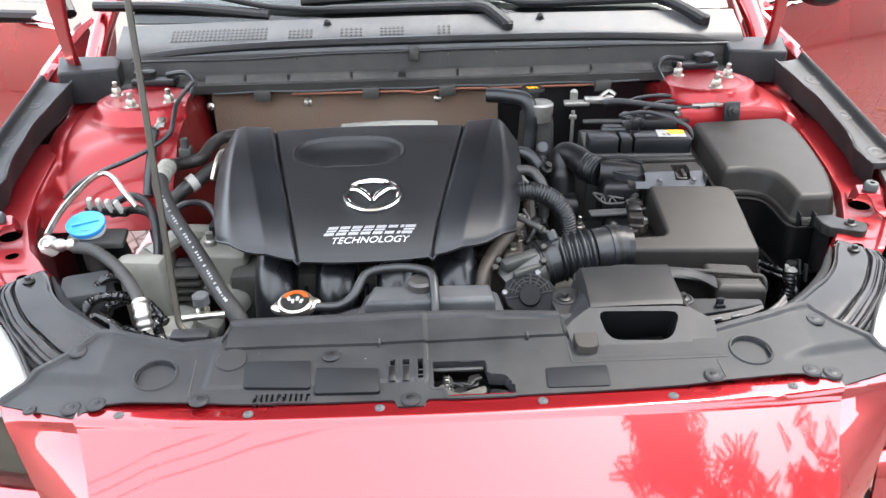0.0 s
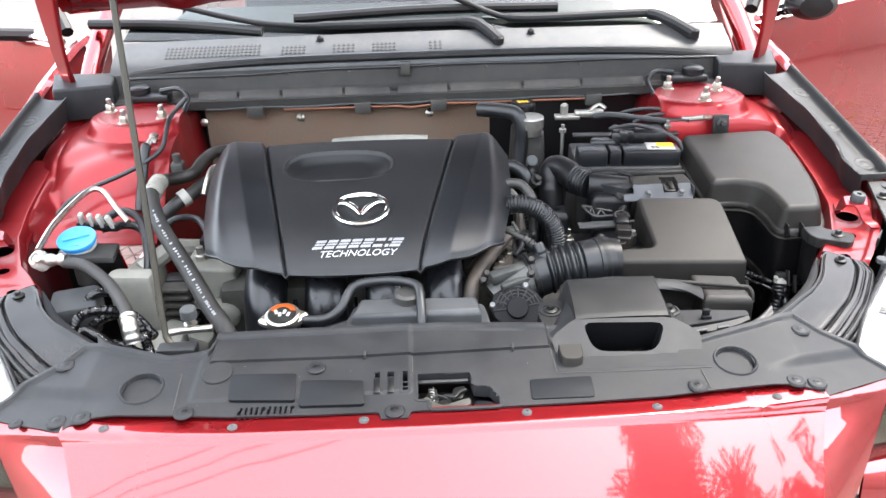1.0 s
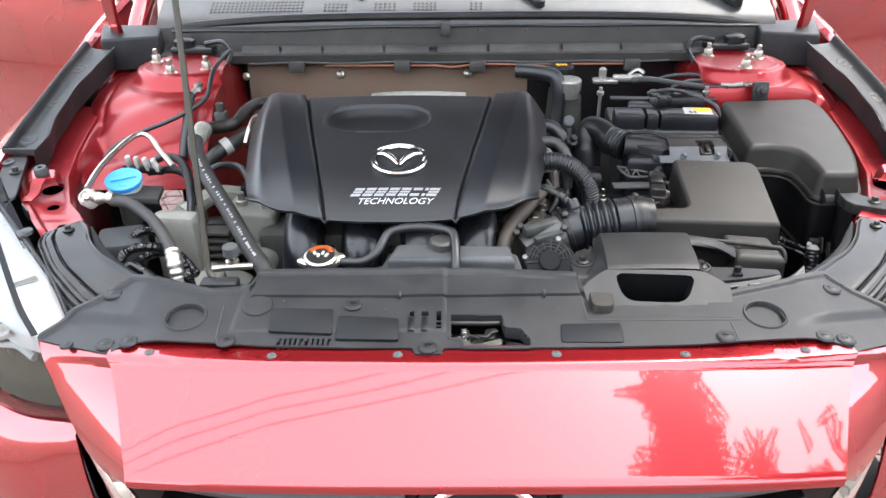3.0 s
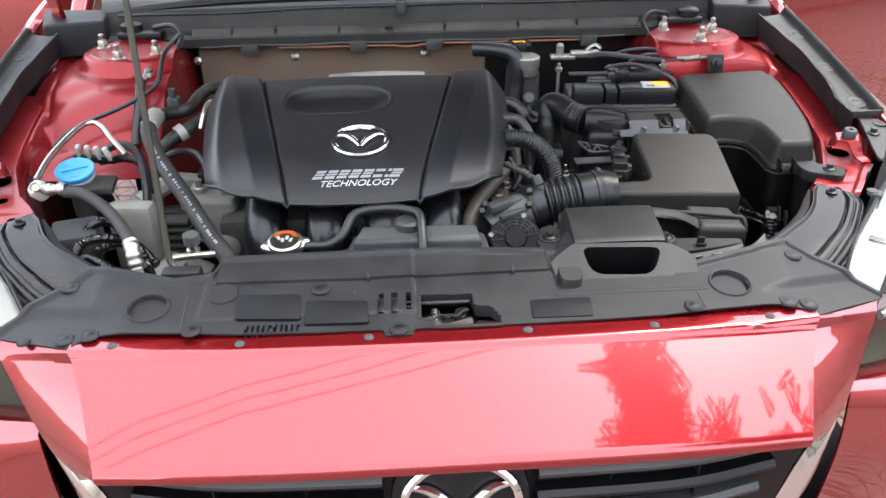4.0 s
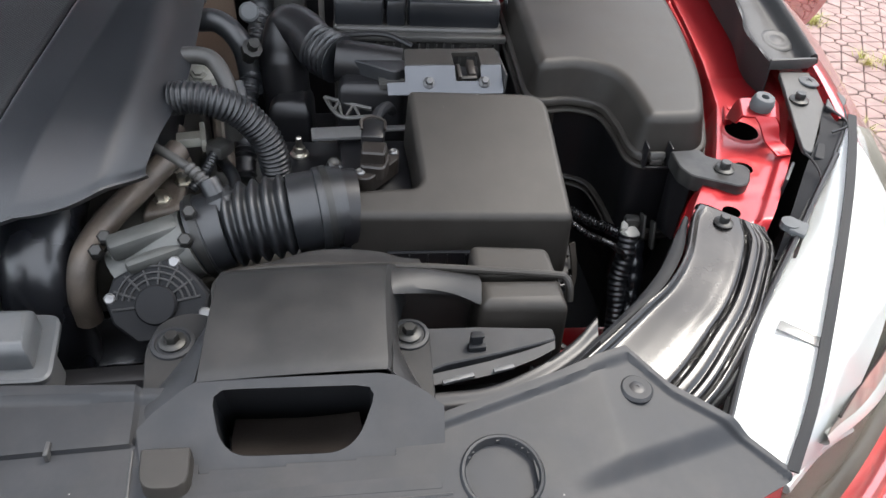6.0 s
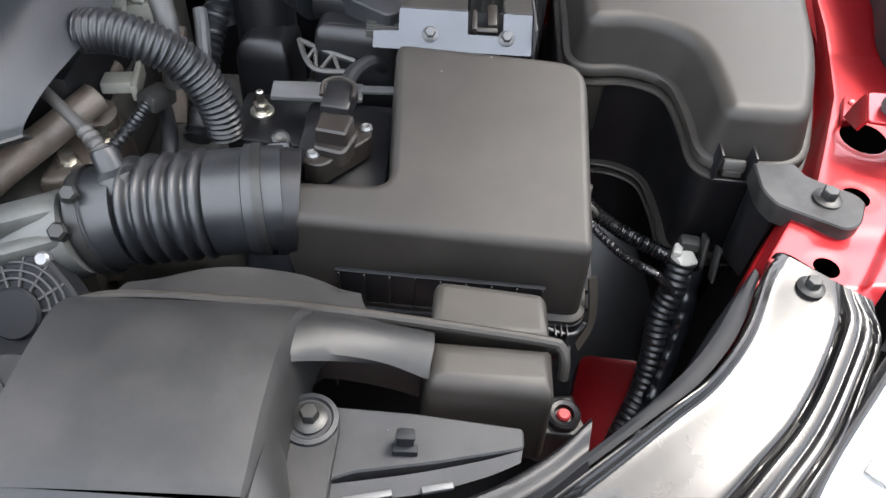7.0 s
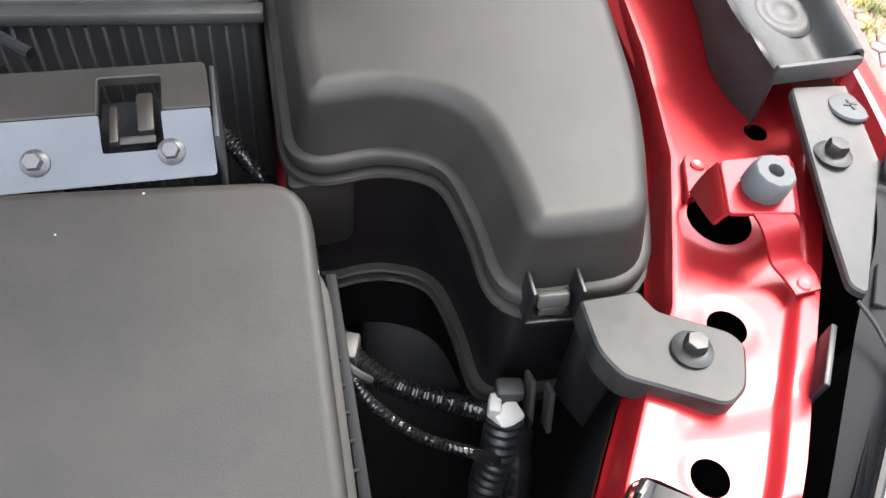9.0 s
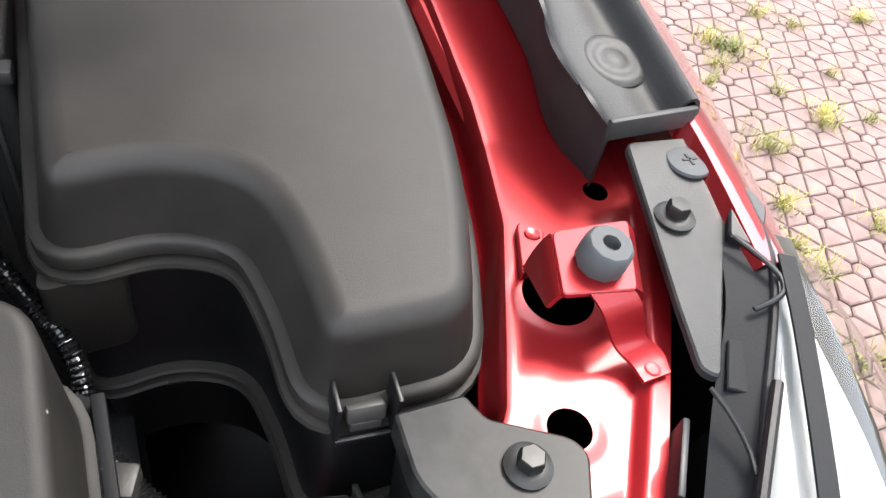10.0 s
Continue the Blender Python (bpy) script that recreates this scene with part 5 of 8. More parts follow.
# black edge trays on the fenders
for side in (1, -1):
    flip = (lambda b: b) if side > 0 else mirrored
    inner = [(0.716, 0.706, 0.860), (0.709, 0.755, 0.870), (0.718, 0.805, 0.880), (0.718, 0.865, 0.892), (0.719, 0.925, 0.903), (0.711, 0.99, 0.915), (0.698, 1.085, 0.933)]
    outer = [(0.772, 0.710, 0.860), (0.774, 0.755, 0.868), (0.774, 0.805, 0.878), (0.773, 0.865, 0.890), (0.772, 0.93, 0.903), (0.770, 1.0, 0.917), (0.766, 1.10, 0.936)]
    wall = [(x + 0.012, y + (0.008 if i == 0 else 0), z - 0.050) for i, (x, y, z) in enumerate(inner)]
    rows = [wall, shifted(inner, 0.003, 0, -0.006), shifted(inner, 0.0005, 0, -0.0005), shifted(inner, 0.004, 0.001, 0.0), shifted(inner, 0.010, 0.003, -0.006),
            [((a[0] + b[0]) / 2, (a[1] + b[1]) / 2 + 0.002, (a[2] + b[2]) / 2 - 0.009) for a, b in zip(inner, outer)], shifted(outer, -0.012, 0.003, -0.009), shifted(outer, -0.006, 0.001, 0.004), shifted(outer, 0.0, 0, 0.005), shifted(outer, 0.004, 0, -0.004)]
    tray = thing("fender_tray", (side * 0.735, 0.88, 0.83), "dusty black plastic tray along the fender edge", "plastic trim", "fender trays")
    part("tray_body", flip(patch(rows, 44, 44, 0.002)), M_TRAY, tray)
    part("front_lip", flip(box((0.744, 0.7065, 0.857), (0.054, 0.004, 0.012), 0.0015, rz=3)), M_TRAY, tray)
    for y, z in ((0.755, 0.8605), (0.88, 0.884), (1.01, 0.910)):
        part("fixing", flip(lathe([(0.019, -0.0012), (0.0165, 0.0004), (0.013, 0.0006), (0.0115, 0.0000), (0.007, 0.0000), (0.0055, 0.0008), (0, 0.0008)], (0.750, y, z), (0, -0.2, 1), 28)), M_TRAY, tray)
    plate = thing("fender_plate", (side * 0.735, 0.65, 0.82), "grey black triangular plastic plate with two fasteners", "plastic trim", "fender plates")
    o = rounded([(0.730, 0.703), (0.771, 0.701), (0.772, 0.686), (0.760, 0.655), (0.711, 0.582), (0.704, 0.588), (0.710, 0.618)], 0.004)
    part("plate_body", flip(loft(o, [(0, 0.838), (0, 0.8415), (0.001, 0.8425)], (0.0, 0.17), (0, 0.66))), M_TRAY, plate)
    bolt("plate_bolt", (at_side(side, 0.732, 0.658), 0.658, 0.8420), 0.0056, group="fender plate bolts")
    c = (at_side(side, 0.757, 0.686), 0.686, 0.8468)
    sc = thing("plate_screw", c, "flat grey cross-head plastic fastener", "fastener", "fender plate screws")
    part("flange", lathe([(0.0115, 0), (0.011, 0.0015), (0.008, 0.0022), (0.0, 0.0022)], c), M_GREYRUB, sc)
    part("cross_slot", joined(box((c[0], c[1], c[2] + 0.0022), (0.008, 0.0014, 0.0012), 0), box((c[0], c[1], c[2] + 0.0022), (0.0014, 0.008, 0.0012), 0)), M_DARK, sc)

    # rubber stop on its red bracket
    st = thing("bonnet_stop", (side * 0.674, 0.631, 0.815), "grey rubber bonnet stop on a red bracket", "rubber stop", "bonnet stops")
    top = loft(rounded([(0.667, 0.660, 0.004), (0.706, 0.659, 0.004), (0.688, 0.622, 0.003), (0.655, 0.627, 0.003)], 0.003), [(0, 0.8425), (0, 0.8445), (0.0006, 0.845)])
    part("bracket", flip(top), M_RED_INNER, st)
    web = [[(0.6665, 0.660, 0.8440), (0.6645, 0.6605, 0.840), (0.6630, 0.662, 0.832), (0.6615, 0.663, 0.820)], [(0.6545, 0.628, 0.8440), (0.6530, 0.6285, 0.841), (0.6520, 0.629, 0.838), (0.6515, 0.6295, 0.835)]]
    part("side_web", flip(patch(web, 14, 4, 0.002)), M_RED_INNER, st)
    outer_web = [[(0.7055, 0.6585, 0.8440), (0.711, 0.657, 0.838), (0.714, 0.655, 0.828), (0.716, 0.653, 0.818)], [(0.6885, 0.623, 0.8440), (0.695, 0.624, 0.838), (0.700, 0.626, 0.830), (0.703, 0.628, 0.824)]]
    part("outer_web", flip(patch(outer_web, 14, 4, 0.002)), M_RED_INNER, st)
    foot = loft(rounded([(0.660, 0.660, 0.003), (0.672, 0.664, 0.003), (0.684, 0.684, 0.006), (0.672, 0.692, 0.006)], 0.004), [(0, 0.812), (0, 0.8185), (0.0008, 0.8192)])
    part("foot", flip(foot), M_RED_INNER, st)
    part("spot_weld", flip(lathe([(0.0042, 0), (0.0036, 0.0010), (0.0022, 0.0006), (0, 0.0004)], (0.6755, 0.681, 0.8190), seg=16)), M_RED_INNER, st)
    leg = [[(0.6665, 0.6255, 0.8440), (0.671, 0.619, 0.838), (0.6775, 0.611, 0.824), (0.6835, 0.603, 0.8185), (0.6845, 0.594, 0.8178)],
           [(0.6865, 0.6225, 0.8440), (0.690, 0.618, 0.838), (0.694, 0.613, 0.824), (0.7005, 0.605, 0.8185), (0.6985, 0.595, 0.8178)]]
    part("leg", flip(patch(leg, 24, 6, 0.002)), M_RED_INNER, st)
    part("spot_weld", flip(lathe([(0.0042, 0), (0.0036, 0.0010), (0.0022, 0.0006), (0, 0.0004)], (0.6915, 0.5985, 0.8192), seg=16)), M_RED_INNER, st)
    part("rubber_block", flip(lathe([(0.0100, 0), (0.0112, 0.002), (0.0114, 0.008), (0.0102, 0.0135), (0.0092, 0.0145), (0.0040, 0.0145), (0.0036, 0.009), (0, 0.009)], (0.6785, 0.639, 0.8445), (0.03, -0.12, 1), 10)), M_GREYRUB, st, angle=40)

# ---- engine cover ----
ec = thing("engine_cover", (-0.125, 0.69, 0.75), "satin black plastic engine cover with raised side lobes", "engine cover")


def cover_x(u, v):
    half = glide(v, [(0, 0.228), (0.3, 0.245), (0.6, 0.256), (1, 0.262)])
    return -0.124 + half * u


def cover_y(u, v):
    front = 0.511 + 0.030 * u * u + 0.045 * abs(u) ** 6
    return front + (0.855 - 0.014 * u * u - front) * v


def cover_z(u, v):
    x, y = cover_x(u, v), cover_y(u, v)
    z = glide(y - 0.5 * (cover_y(u, 0) - 0.511) * (1 - v), [(0.49, 0.812), (0.53, 0.839), (0.56, 0.8525), (0.60, 0.865), (0.70, 0.886), (0.80, 0.902), (0.86, 0.907)])
    z -= 0.004 * u * u
    g = glide(v, [(0, 0.43), (0.35, 0.50), (1, 0.645)])
    a = abs(u)
    rise = 0.35 + 0.65 * v
    z += (0.008 * ease((a - g + 0.002) / 0.030)) * rise
    z -= 0.0055 * max(0.0, 1 - abs(a - g + 0.004) / 0.014)
    crease = g + 0.19
    z += 0.0055 * max(0.0, 1 - abs(a - crease) / 0.17) ** 1.5
    z -= 0.048 * ease((a - 0.86) / 0.20) * (0.45 + 0.55 * ease(v / 0.5))
    px, py = (x + 0.156) / 0.088, (y - 0.756) / 0.045
    k = (abs(px) ** 3 + abs(py) ** 2.4)
    z -= 0.0045 * ease((1.08 - k) / 0.17) + 0.009 * ease((1.0 - k) / 0.8) - 0.0015 * max(0.0, 1 - abs(k - 1.12) / 0.10)
    z -= 0.002 * (1 - ease(v / 0.02)) + 0.006 * ease((v - 0.96) / 0.04)
    return z




def groove_u(s, v):
    """Remaps s so that the groove beside each lobe keeps to one row of the mesh at 0.5."""
    g = glide(v, [(0, 0.43), (0.35, 0.50), (1, 0.645)])
    a = abs(s)
    r = a / 0.5 * (g - 0.004) if a <= 0.5 else g - 0.004 + (a - 0.5) / 0.5 * (1 - g + 0.004)
    return math.copysign(r, s)


def cover_skin(s, v):
    u = groove_u(s, v)
    return Vector((cover_x(u, v), cover_y(u, v), cover_z(u, v)))


lobe = [0.5, 0.507, 0.514, 0.520, 0.526, 0.535, 0.545, 0.555] + steps(0.57, 1, 40)
vs_ = steps(0, 0.05, 8)[:-1] + steps(0.05, 1, 150)
part("centre_panel", sheet(cover_skin, [-0.5, -0.495, -0.489, -0.484, -0.478] + steps(-0.47, 0.47, 170) + [0.478, 0.484, 0.489, 0.495, 0.5], vs_, 0.003), M_DOTTED, ec, "finely dotted centre panel", angle=50)
part("side_lobe", sheet(cover_skin, lobe, vs_, 0.003), M_COVER, ec, angle=50)
part("side_lobe", sheet(cover_skin, [-s for s in lobe], vs_, 0.003), M_COVER, ec, angle=50)


def cover_at(x, y):
    v = 0.5
    for _ in range(12):
        u = (x + 0.124) / (cover_x(1, v) + 0.124)
        f = cover_y(u, 0)
        v = (y - f) / (cover_y(u, 1) - f)
    return cover_z(u, v)


def skirt(u, k):
    p = cover_skin(u, 0)
    return p + Vector((0, 0.004 * k, -0.004 * k))


part("front_skirt", sheet(skirt, steps(-1, 1, 80), [0, 1, 2], 0.002), M_COVER, ec)
slope = Vector((0, -(cover_at(-0.122, 0.66) - cover_at(-0.122, 0.62)) / 0.04, 1)).normalized()
eb = thing("cover_badge", (-0.122, 0.640, 0.872), "chrome oval badge on the engine cover", "badge")
oval_badge(eb, Vector((-0.114, 0.6255, cover_at(-0.114, 0.6255) + 0.001)), slope, 0.0410, 0.0365, 0.0076)

# printed words: the brand line as plain slanted bars, the word below it in letters
pr = thing("cover_print", (-0.105, 0.56, 0.85), "silver lettering printed on the engine cover", "printed words")
wordx, wordy = -0.185, 0.547
for i, w in enumerate((0.017, 0.017, 0.017, 0.017, 0.017, 0.016, 0.006, 0.018)):
    x0 = wordx + 0.0178 * i - (0.011 if i == 7 else 0)
    b = bmesh.new()
    for yy, h in ((0.0, 0.0048), (0.0061, 0.0032), (0.0106, 0.0050)):
        if i in (5, 6) and yy == 0.0061:
            continue
        k = 0.55 * yy
        ps = [(x0 + k, wordy + yy), (x0 + k + w * 0.86, wordy + yy), (x0 + k + w * 0.86 + 0.002, wordy + yy + h), (x0 + k + 0.002, wordy + yy + h)]
        vs = [b.verts.new((px, py, cover_at(px, py) + 0.0007)) for px, py in ps]
        b.faces.new(vs)
    bmesh.ops.solidify(b, geom=b.faces[:], thickness=0.0004)
    part("bar", b, M_PRINT, pr)


def lettering(text, size, at, rx, ry, rz, shear=0.0, extrude=0.0002):
    cu = bpy.data.curves.new("letters", "FONT")
    cu.body, cu.size, cu.shear, cu.extrude = text, size, shear, extrude
    tmp = bpy.data.objects.new("letters", cu)
    me = bpy.data.meshes.new_from_object(tmp)
    bm = bmesh.new()
    bm.from_mesh(me)
    bpy.data.objects.remove(tmp)
    bpy.data.meshes.remove(me)
    bmesh.ops.transform(bm, matrix=pose(*at, rx, ry, rz), verts=bm.verts)
    return bm


b = lettering("TECHNOLOGY", 0.0150, (0, 0, 0), 0, 0, 0, 0.35)
xs_ = [v.co.x for v in b.verts]
wid = max(xs_) - min(xs_)
for v in b.verts:
    v.co.x = -0.171 + (v.co.x - min(xs_)) * 0.113 / wid
    v.co.y = 0.5335 + v.co.y * 0.95
    v.co.z = cover_at(v.co.x, v.co.y) + 0.0007 + v.co.z
part("word", b, M_PRINT, pr)

# ---- engine and what shows round it ----
eng = thing("engine_block", (-0.12, 0.72, 0.35), "dark cast engine with intake runners under the cover", "engine")
part("block", box((-0.12, 0.76, 0.56), (0.46, 0.34, 0.40), 0.02), M_GRIME, eng)
part("cam_housing", box((-0.12, 0.76, 0.79), (0.46, 0.22, 0.07), 0.02), M_DARK, eng)
for i in range(4):
    x = -0.265 + 0.092 * i
    part("intake_runner", tube([(x, 0.64, 0.79), (x, 0.590, 0.780), (x, 0.548, 0.748), (x, 0.535, 0.68), (x, 0.55, 0.58)], 0.033, 16), M_RUNNER, eng, "black plastic intake runner")
part("manifold_plenum", box((-0.12, 0.56, 0.62), (0.44, 0.09, 0.10), 0.03), M_RUNNER, eng)
for i in range(3):
    part("runner_web", box((-0.219 + 0.092 * i, 0.545, 0.70), (0.006, 0.03, 0.12), 0.002, rx=8), M_RUNNER, eng)
shield = sheet(lambda u, v: Vector((u, 0.860 + 0.03 * v, 0.890 + 0.012 * math.sin(v * 3) - 0.012 * (u + 0.09) ** 2 * 40 + 0.0012 * math.sin(u * 900) * math.sin(v * 60))), steps(-0.178, -0.004, 60), steps(0, 1, 12), 0.0015)
solo("heat_shield", shield, M_CAST, (-0.09, 0.9, 0.88), "embossed metal heat shield behind the engine cover", "heat shield")

# engine mount side: castings, hoses, caps
before_left = set(bpy.data.objects)
cast = thing("mount_casting", (-0.46, 0.62, 0.6), "grey cast aluminium bracket with ribs", "engine bracket")
part("upright", box((-0.476, 0.605, 0.67), (0.075, 0.035, 0.22), 0.012, rz=-6), M_CAST, cast)
part("rear_web", box((-0.478, 0.655, 0.65), (0.05, 0.08, 0.22), 0.01, rz=-6), M_CAST, cast)
part("foot", box((-0.405, 0.585, 0.655), (0.085, 0.04, 0.06), 0.014, rz=-8, ry=18), M_CAST, cast)
part("fin_back", box((-0.412, 0.640, 0.70), (0.05, 0.03, 0.10), 0.006), M_DARK, cast)
for k in range(6):
    part("fin", box((-0.414, 0.615, 0.742 - 0.014 * k), (0.046, 0.03, 0.007), 0.0025, rz=-4), M_GRIME, cast)
part("arm", tube([(-0.48, 0.66, 0.75), (-0.44, 0.70, 0.765), (-0.40, 0.73, 0.75)], 0.016, 10), M_ALU, cast)
pump = thing("pump_housing", (-0.375, 0.655, 0.65), "greenish grey cast pump housing with two bolts", "pump")
part("housing", loft(rounded([(-0.412, 0.630), (-0.318, 0.618), (-0.312, 0.70), (-0.405, 0.71)], 0.012), lid_layers(0.69, 0.765, 0.006, 0.002)), M_CAST, pump)
part("flange", loft(rounded([(-0.432, 0.618), (-0.328, 0.608), (-0.322, 0.706), (-0.424, 0.716)], 0.014), [(0, 0.70), (0, 0.712), (0.002, 0.714)]), M_CAST, pump)
part("lower_housing", loft(rounded([(-0.36, 0.60), (-0.30, 0.60), (-0.30, 0.66), (-0.36, 0.66)], 0.012), lid_layers(0.60, 0.715, 0.01)), M_CAST, pump)
part("side_boss", lathe([(0.02, 0), (0.02, 0.03), (0.014, 0.034), (0, 0.034)], (-0.34, 0.61, 0.70), (0.3, -1, 0.1), 18), M_CAST, pump)
for x, y in ((-0.382, 0.664), (-0.338, 0.655)):
    part("stud", lathe([(0.016, 0), (0.016, 0.004), (0.010, 0.006), (0.010, 0.016), (0.006, 0.018), (0.006, 0.03), (0, 0.032)], (x, y, 0.757), seg=14), M_ZINC, pump)
part("connector", box((-0.375, 0.705, 0.775), (0.03, 0.03, 0.02), 0.004), M_DARK, pump)
part("lead", tube([(-0.375, 0.705, 0.785), (-0.40, 0.74, 0.80), (-0.44, 0.76, 0.795), (-0.47, 0.75, 0.78)], 0.006, 8), M_RUBBER, pump)

hose = thing("air_conditioning_hose", (-0.40, 0.62, 0.74), "thick black hose with pale printed marks", "hose")
hp = [(-0.470, 0.775, 0.850), (-0.468, 0.735, 0.846), (-0.440, 0.675, 0.822), (-0.385, 0.595, 0.790), (-0.335, 0.515, 0.765), (-0.305, 0.470, 0.755), (-0.29, 0.45, 0.72)]
part("hose_body", tube(hp, 0.0130, 16, 10), M_HOSE, hose)
part("ferrule", tube([(-0.471, 0.795, 0.849), (-0.470, 0.775, 0.850), (-0.469, 0.745, 0.848)], lambda s: 0.0145 + 0.0012 * math.cos(s * 420), 14), M_CAST, hose, "crimped metal end ferrule")
hpath = smooth_path(hp, 16)
for i in range(26, 74):
    if i % 7 in (0, 5):
        continue
    p, q = hpath[i], hpath[i + 1]
    t = (q - p).normalized()
    up = (Vector((0.15, -0.75, 0.65)) - t * t.dot(Vector((0.15, -0.75, 0.65)))).normalized()
    s = t.cross(up)
    b = bmesh.new()
    w = 0.0022 if i % 3 else 0.0014
    vs = [b.verts.new(p + up * 0.0133 + s * sx * w + t * st * 0.0016) for sx, st in ((-1, -1), (1, -1), (1, 1), (-1, 1))]
    b.faces.new(vs)
    bmesh.ops.solidify(b, geom=b.faces[:], thickness=0.0003)
    part("mark", b, M_GREYPRINT, hose)
part("pipe", tube([(-0.472, 0.79, 0.850), (-0.468, 0.82, 0.842), (-0.445, 0.84, 0.838), (-0.425, 0.85, 0.842), (-0.415, 0.89, 0.85), (-0.40, 0.93, 0.85), (-0.36, 0.95, 0.845)], 0.0115, 12), M_UMBER, hose)

h2 = thing("second_hose", (-0.5, 0.52, 0.78), "black rubber hose curving from a white joint to the front", "hose")
part("hose_body", tube([(-0.555, 0.573, 0.818), (-0.52, 0.560, 0.818), (-0.475, 0.522, 0.808), (-0.437, 0.470, 0.797), (-0.420, 0.435, 0.792)], 0.0088, 14), M_HOSE, h2)
part("end_fitting", tube([(-0.422, 0.440, 0.802), (-0.416, 0.425, 0.795), (-0.412, 0.415, 0.775)], corrugated(0.0095, 0.0018, 0.011), 14, 10), M_ZINC, h2)
part("front_fitting", tube([(-0.595, 0.585, 0.818), (-0.575, 0.578, 0.82), (-0.55, 0.573, 0.823)], corrugated(0.0072, 0.003, 0.02), 14, 10), M_ZINC, h2)
part("joint", lathe([(0.009, -0.014), (0.0135, -0.011), (0.0148, 0.004), (0.0118, 0.010), (0.007, 0.012), (0.006, 0.008), (0, 0.008)], (-0.598, 0.588, 0.815), (-0.3, -0.5, 0.8), 24), M_WHITE, h2, "white plastic joint")
part("joint_bolt", lathe([(0.007, 0.008), (0.007, 0.016), (0.004, 0.018), (0, 0.018)], (-0.598, 0.588, 0.815), (0.2, -0.7, 0.5), 6), M_STEEL, h2)
solo("silver_pipe", tube([(-0.605, 0.602, 0.825), (-0.605, 0.66, 0.835), (-0.598, 0.73, 0.842), (-0.585, 0.782, 0.845), (-0.562, 0.778, 0.842), (-0.53, 0.735, 0.832), (-0.50, 0.70, 0.82)], 0.0048, 10), M_STEEL, (-0.58, 0.7, 0.82), "thin silver metal pipe bent over the inner wing", "pipe")

wf = thing("washer_filler", (-0.55, 0.65, 0.74), "washer bottle neck with a bright blue cap", "washer filler")
part("neck", lathe([(0.018, 0), (0.018, 0.07), (0.022, 0.075)], (-0.55, 0.655, 0.735), seg=20), M_TANK, wf)
part("collar", box((-0.535, 0.645, 0.790), (0.085, 0.05, 0.012), 0.003, rz=8, ry=6), M_TANK, wf)
part("cap", lathe([(0.024, -0.004), (0.0262, -0.003), (0.0265, 0.003), (0.0292, 0.004), (0.0296, 0.0065), (0.0282, 0.0080), (0.0262, 0.0070), (0.024, 0.0062), (0.0, 0.0070)], (-0.550, 0.653, 0.808), (0.05, -0.25, 1), 36), M_CYAN, wf, "blue screw cap with a raised grip")
part("grip", box((-0.550, 0.651, 0.8155), (0.040, 0.004, 0.003), 0.001, rz=24, rx=14), M_CYAN, wf)
part("cap_rim", lathe([(0.0245, 0), (0.0272, 0.001), (0.0272, 0.005), (0.0245, 0.006)], (-0.5505, 0.655, 0.799), (0.05, -0.25, 1), 28), M_WHITE, wf, "pale rim of the filler neck")
cl = thing("cable_clip", (-0.545, 0.70, 0.82), "row of white plastic cable clips", "cable clip")
for i in range(4):
    part("finger", box((-0.575 + 0.017 * i, 0.702 - 0.005 * i, 0.828), (0.0065, 0.009, 0.024), 0.0015, rz=-10, rx=15, ry=10 - 7 * i), M_WHITE, cl)
part("base", box((-0.550, 0.700, 0.815), (0.075, 0.012, 0.012), 0.002, rz=-14), M_DARK, cl)
for k, pts in enumerate((
        [(-0.472, 1.03, 0.925), (-0.476, 0.98, 0.922), (-0.480, 0.937, 0.914), (-0.480, 0.901, 0.897), (-0.484, 0.877, 0.880), (-0.506, 0.854, 0.866), (-0.544, 0.835, 0.851), (-0.596, 0.825, 0.833), (-0.636, 0.811, 0.816), (-0.652, 0.779, 0.802)],
        [(-0.57, 0.74, 0.80), (-0.53, 0.755, 0.815), (-0.49, 0.725, 0.808), (-0.465, 0.66, 0.78), (-0.46, 0.62, 0.75)],
        [(-0.545, 0.70, 0.81), (-0.51, 0.73, 0.80), (-0.48, 0.71, 0.79), (-0.46, 0.66, 0.77)])):
    solo("wiring_lead", tube(pts, 0.0042 if k == 0 else 0.007, 10), M_RUBBER, pts[0], "taped black wiring lead over the inner wing", "wiring", "leads by the washer bottle")
for k, pts in enumerate((
        [(-0.53, 0.47, 0.74), (-0.51, 0.49, 0.775), (-0.46, 0.49, 0.78), (-0.425, 0.47, 0.77), (-0.40, 0.43, 0.74)],
        [(-0.53, 0.45, 0.72), (-0.50, 0.51, 0.75), (-0.45, 0.51, 0.76), (-0.41, 0.48, 0.74)],
        [(-0.505, 0.42, 0.74), (-0.50, 0.46, 0.765), (-0.47, 0.44, 0.77), (-0.44, 0.42, 0.76)],
        [(-0.55, 0.52, 0.72), (-0.52, 0.545, 0.77), (-0.48, 0.54, 0.78), (-0.455, 0.52, 0.75)],
        [(-0.52, 0.43, 0.70), (-0.47, 0.47, 0.735), (-0.42, 0.45, 0.73)])):
    solo("corrugated_lead", tube(pts, corrugated(0.0062, 0.0018, 0.005), 10, 26), M_GLOSS, pts[0], "corrugated black conduit behind the headlight", "conduit", "conduits behind the headlight")
solo("lamp_ballast", box((-0.545, 0.55, 0.745), (0.07, 0.07, 0.05), 0.008, rz=15), M_GREYRUB, (-0.505, 0.56, 0.72), "grey box behind the headlight", "ballast")
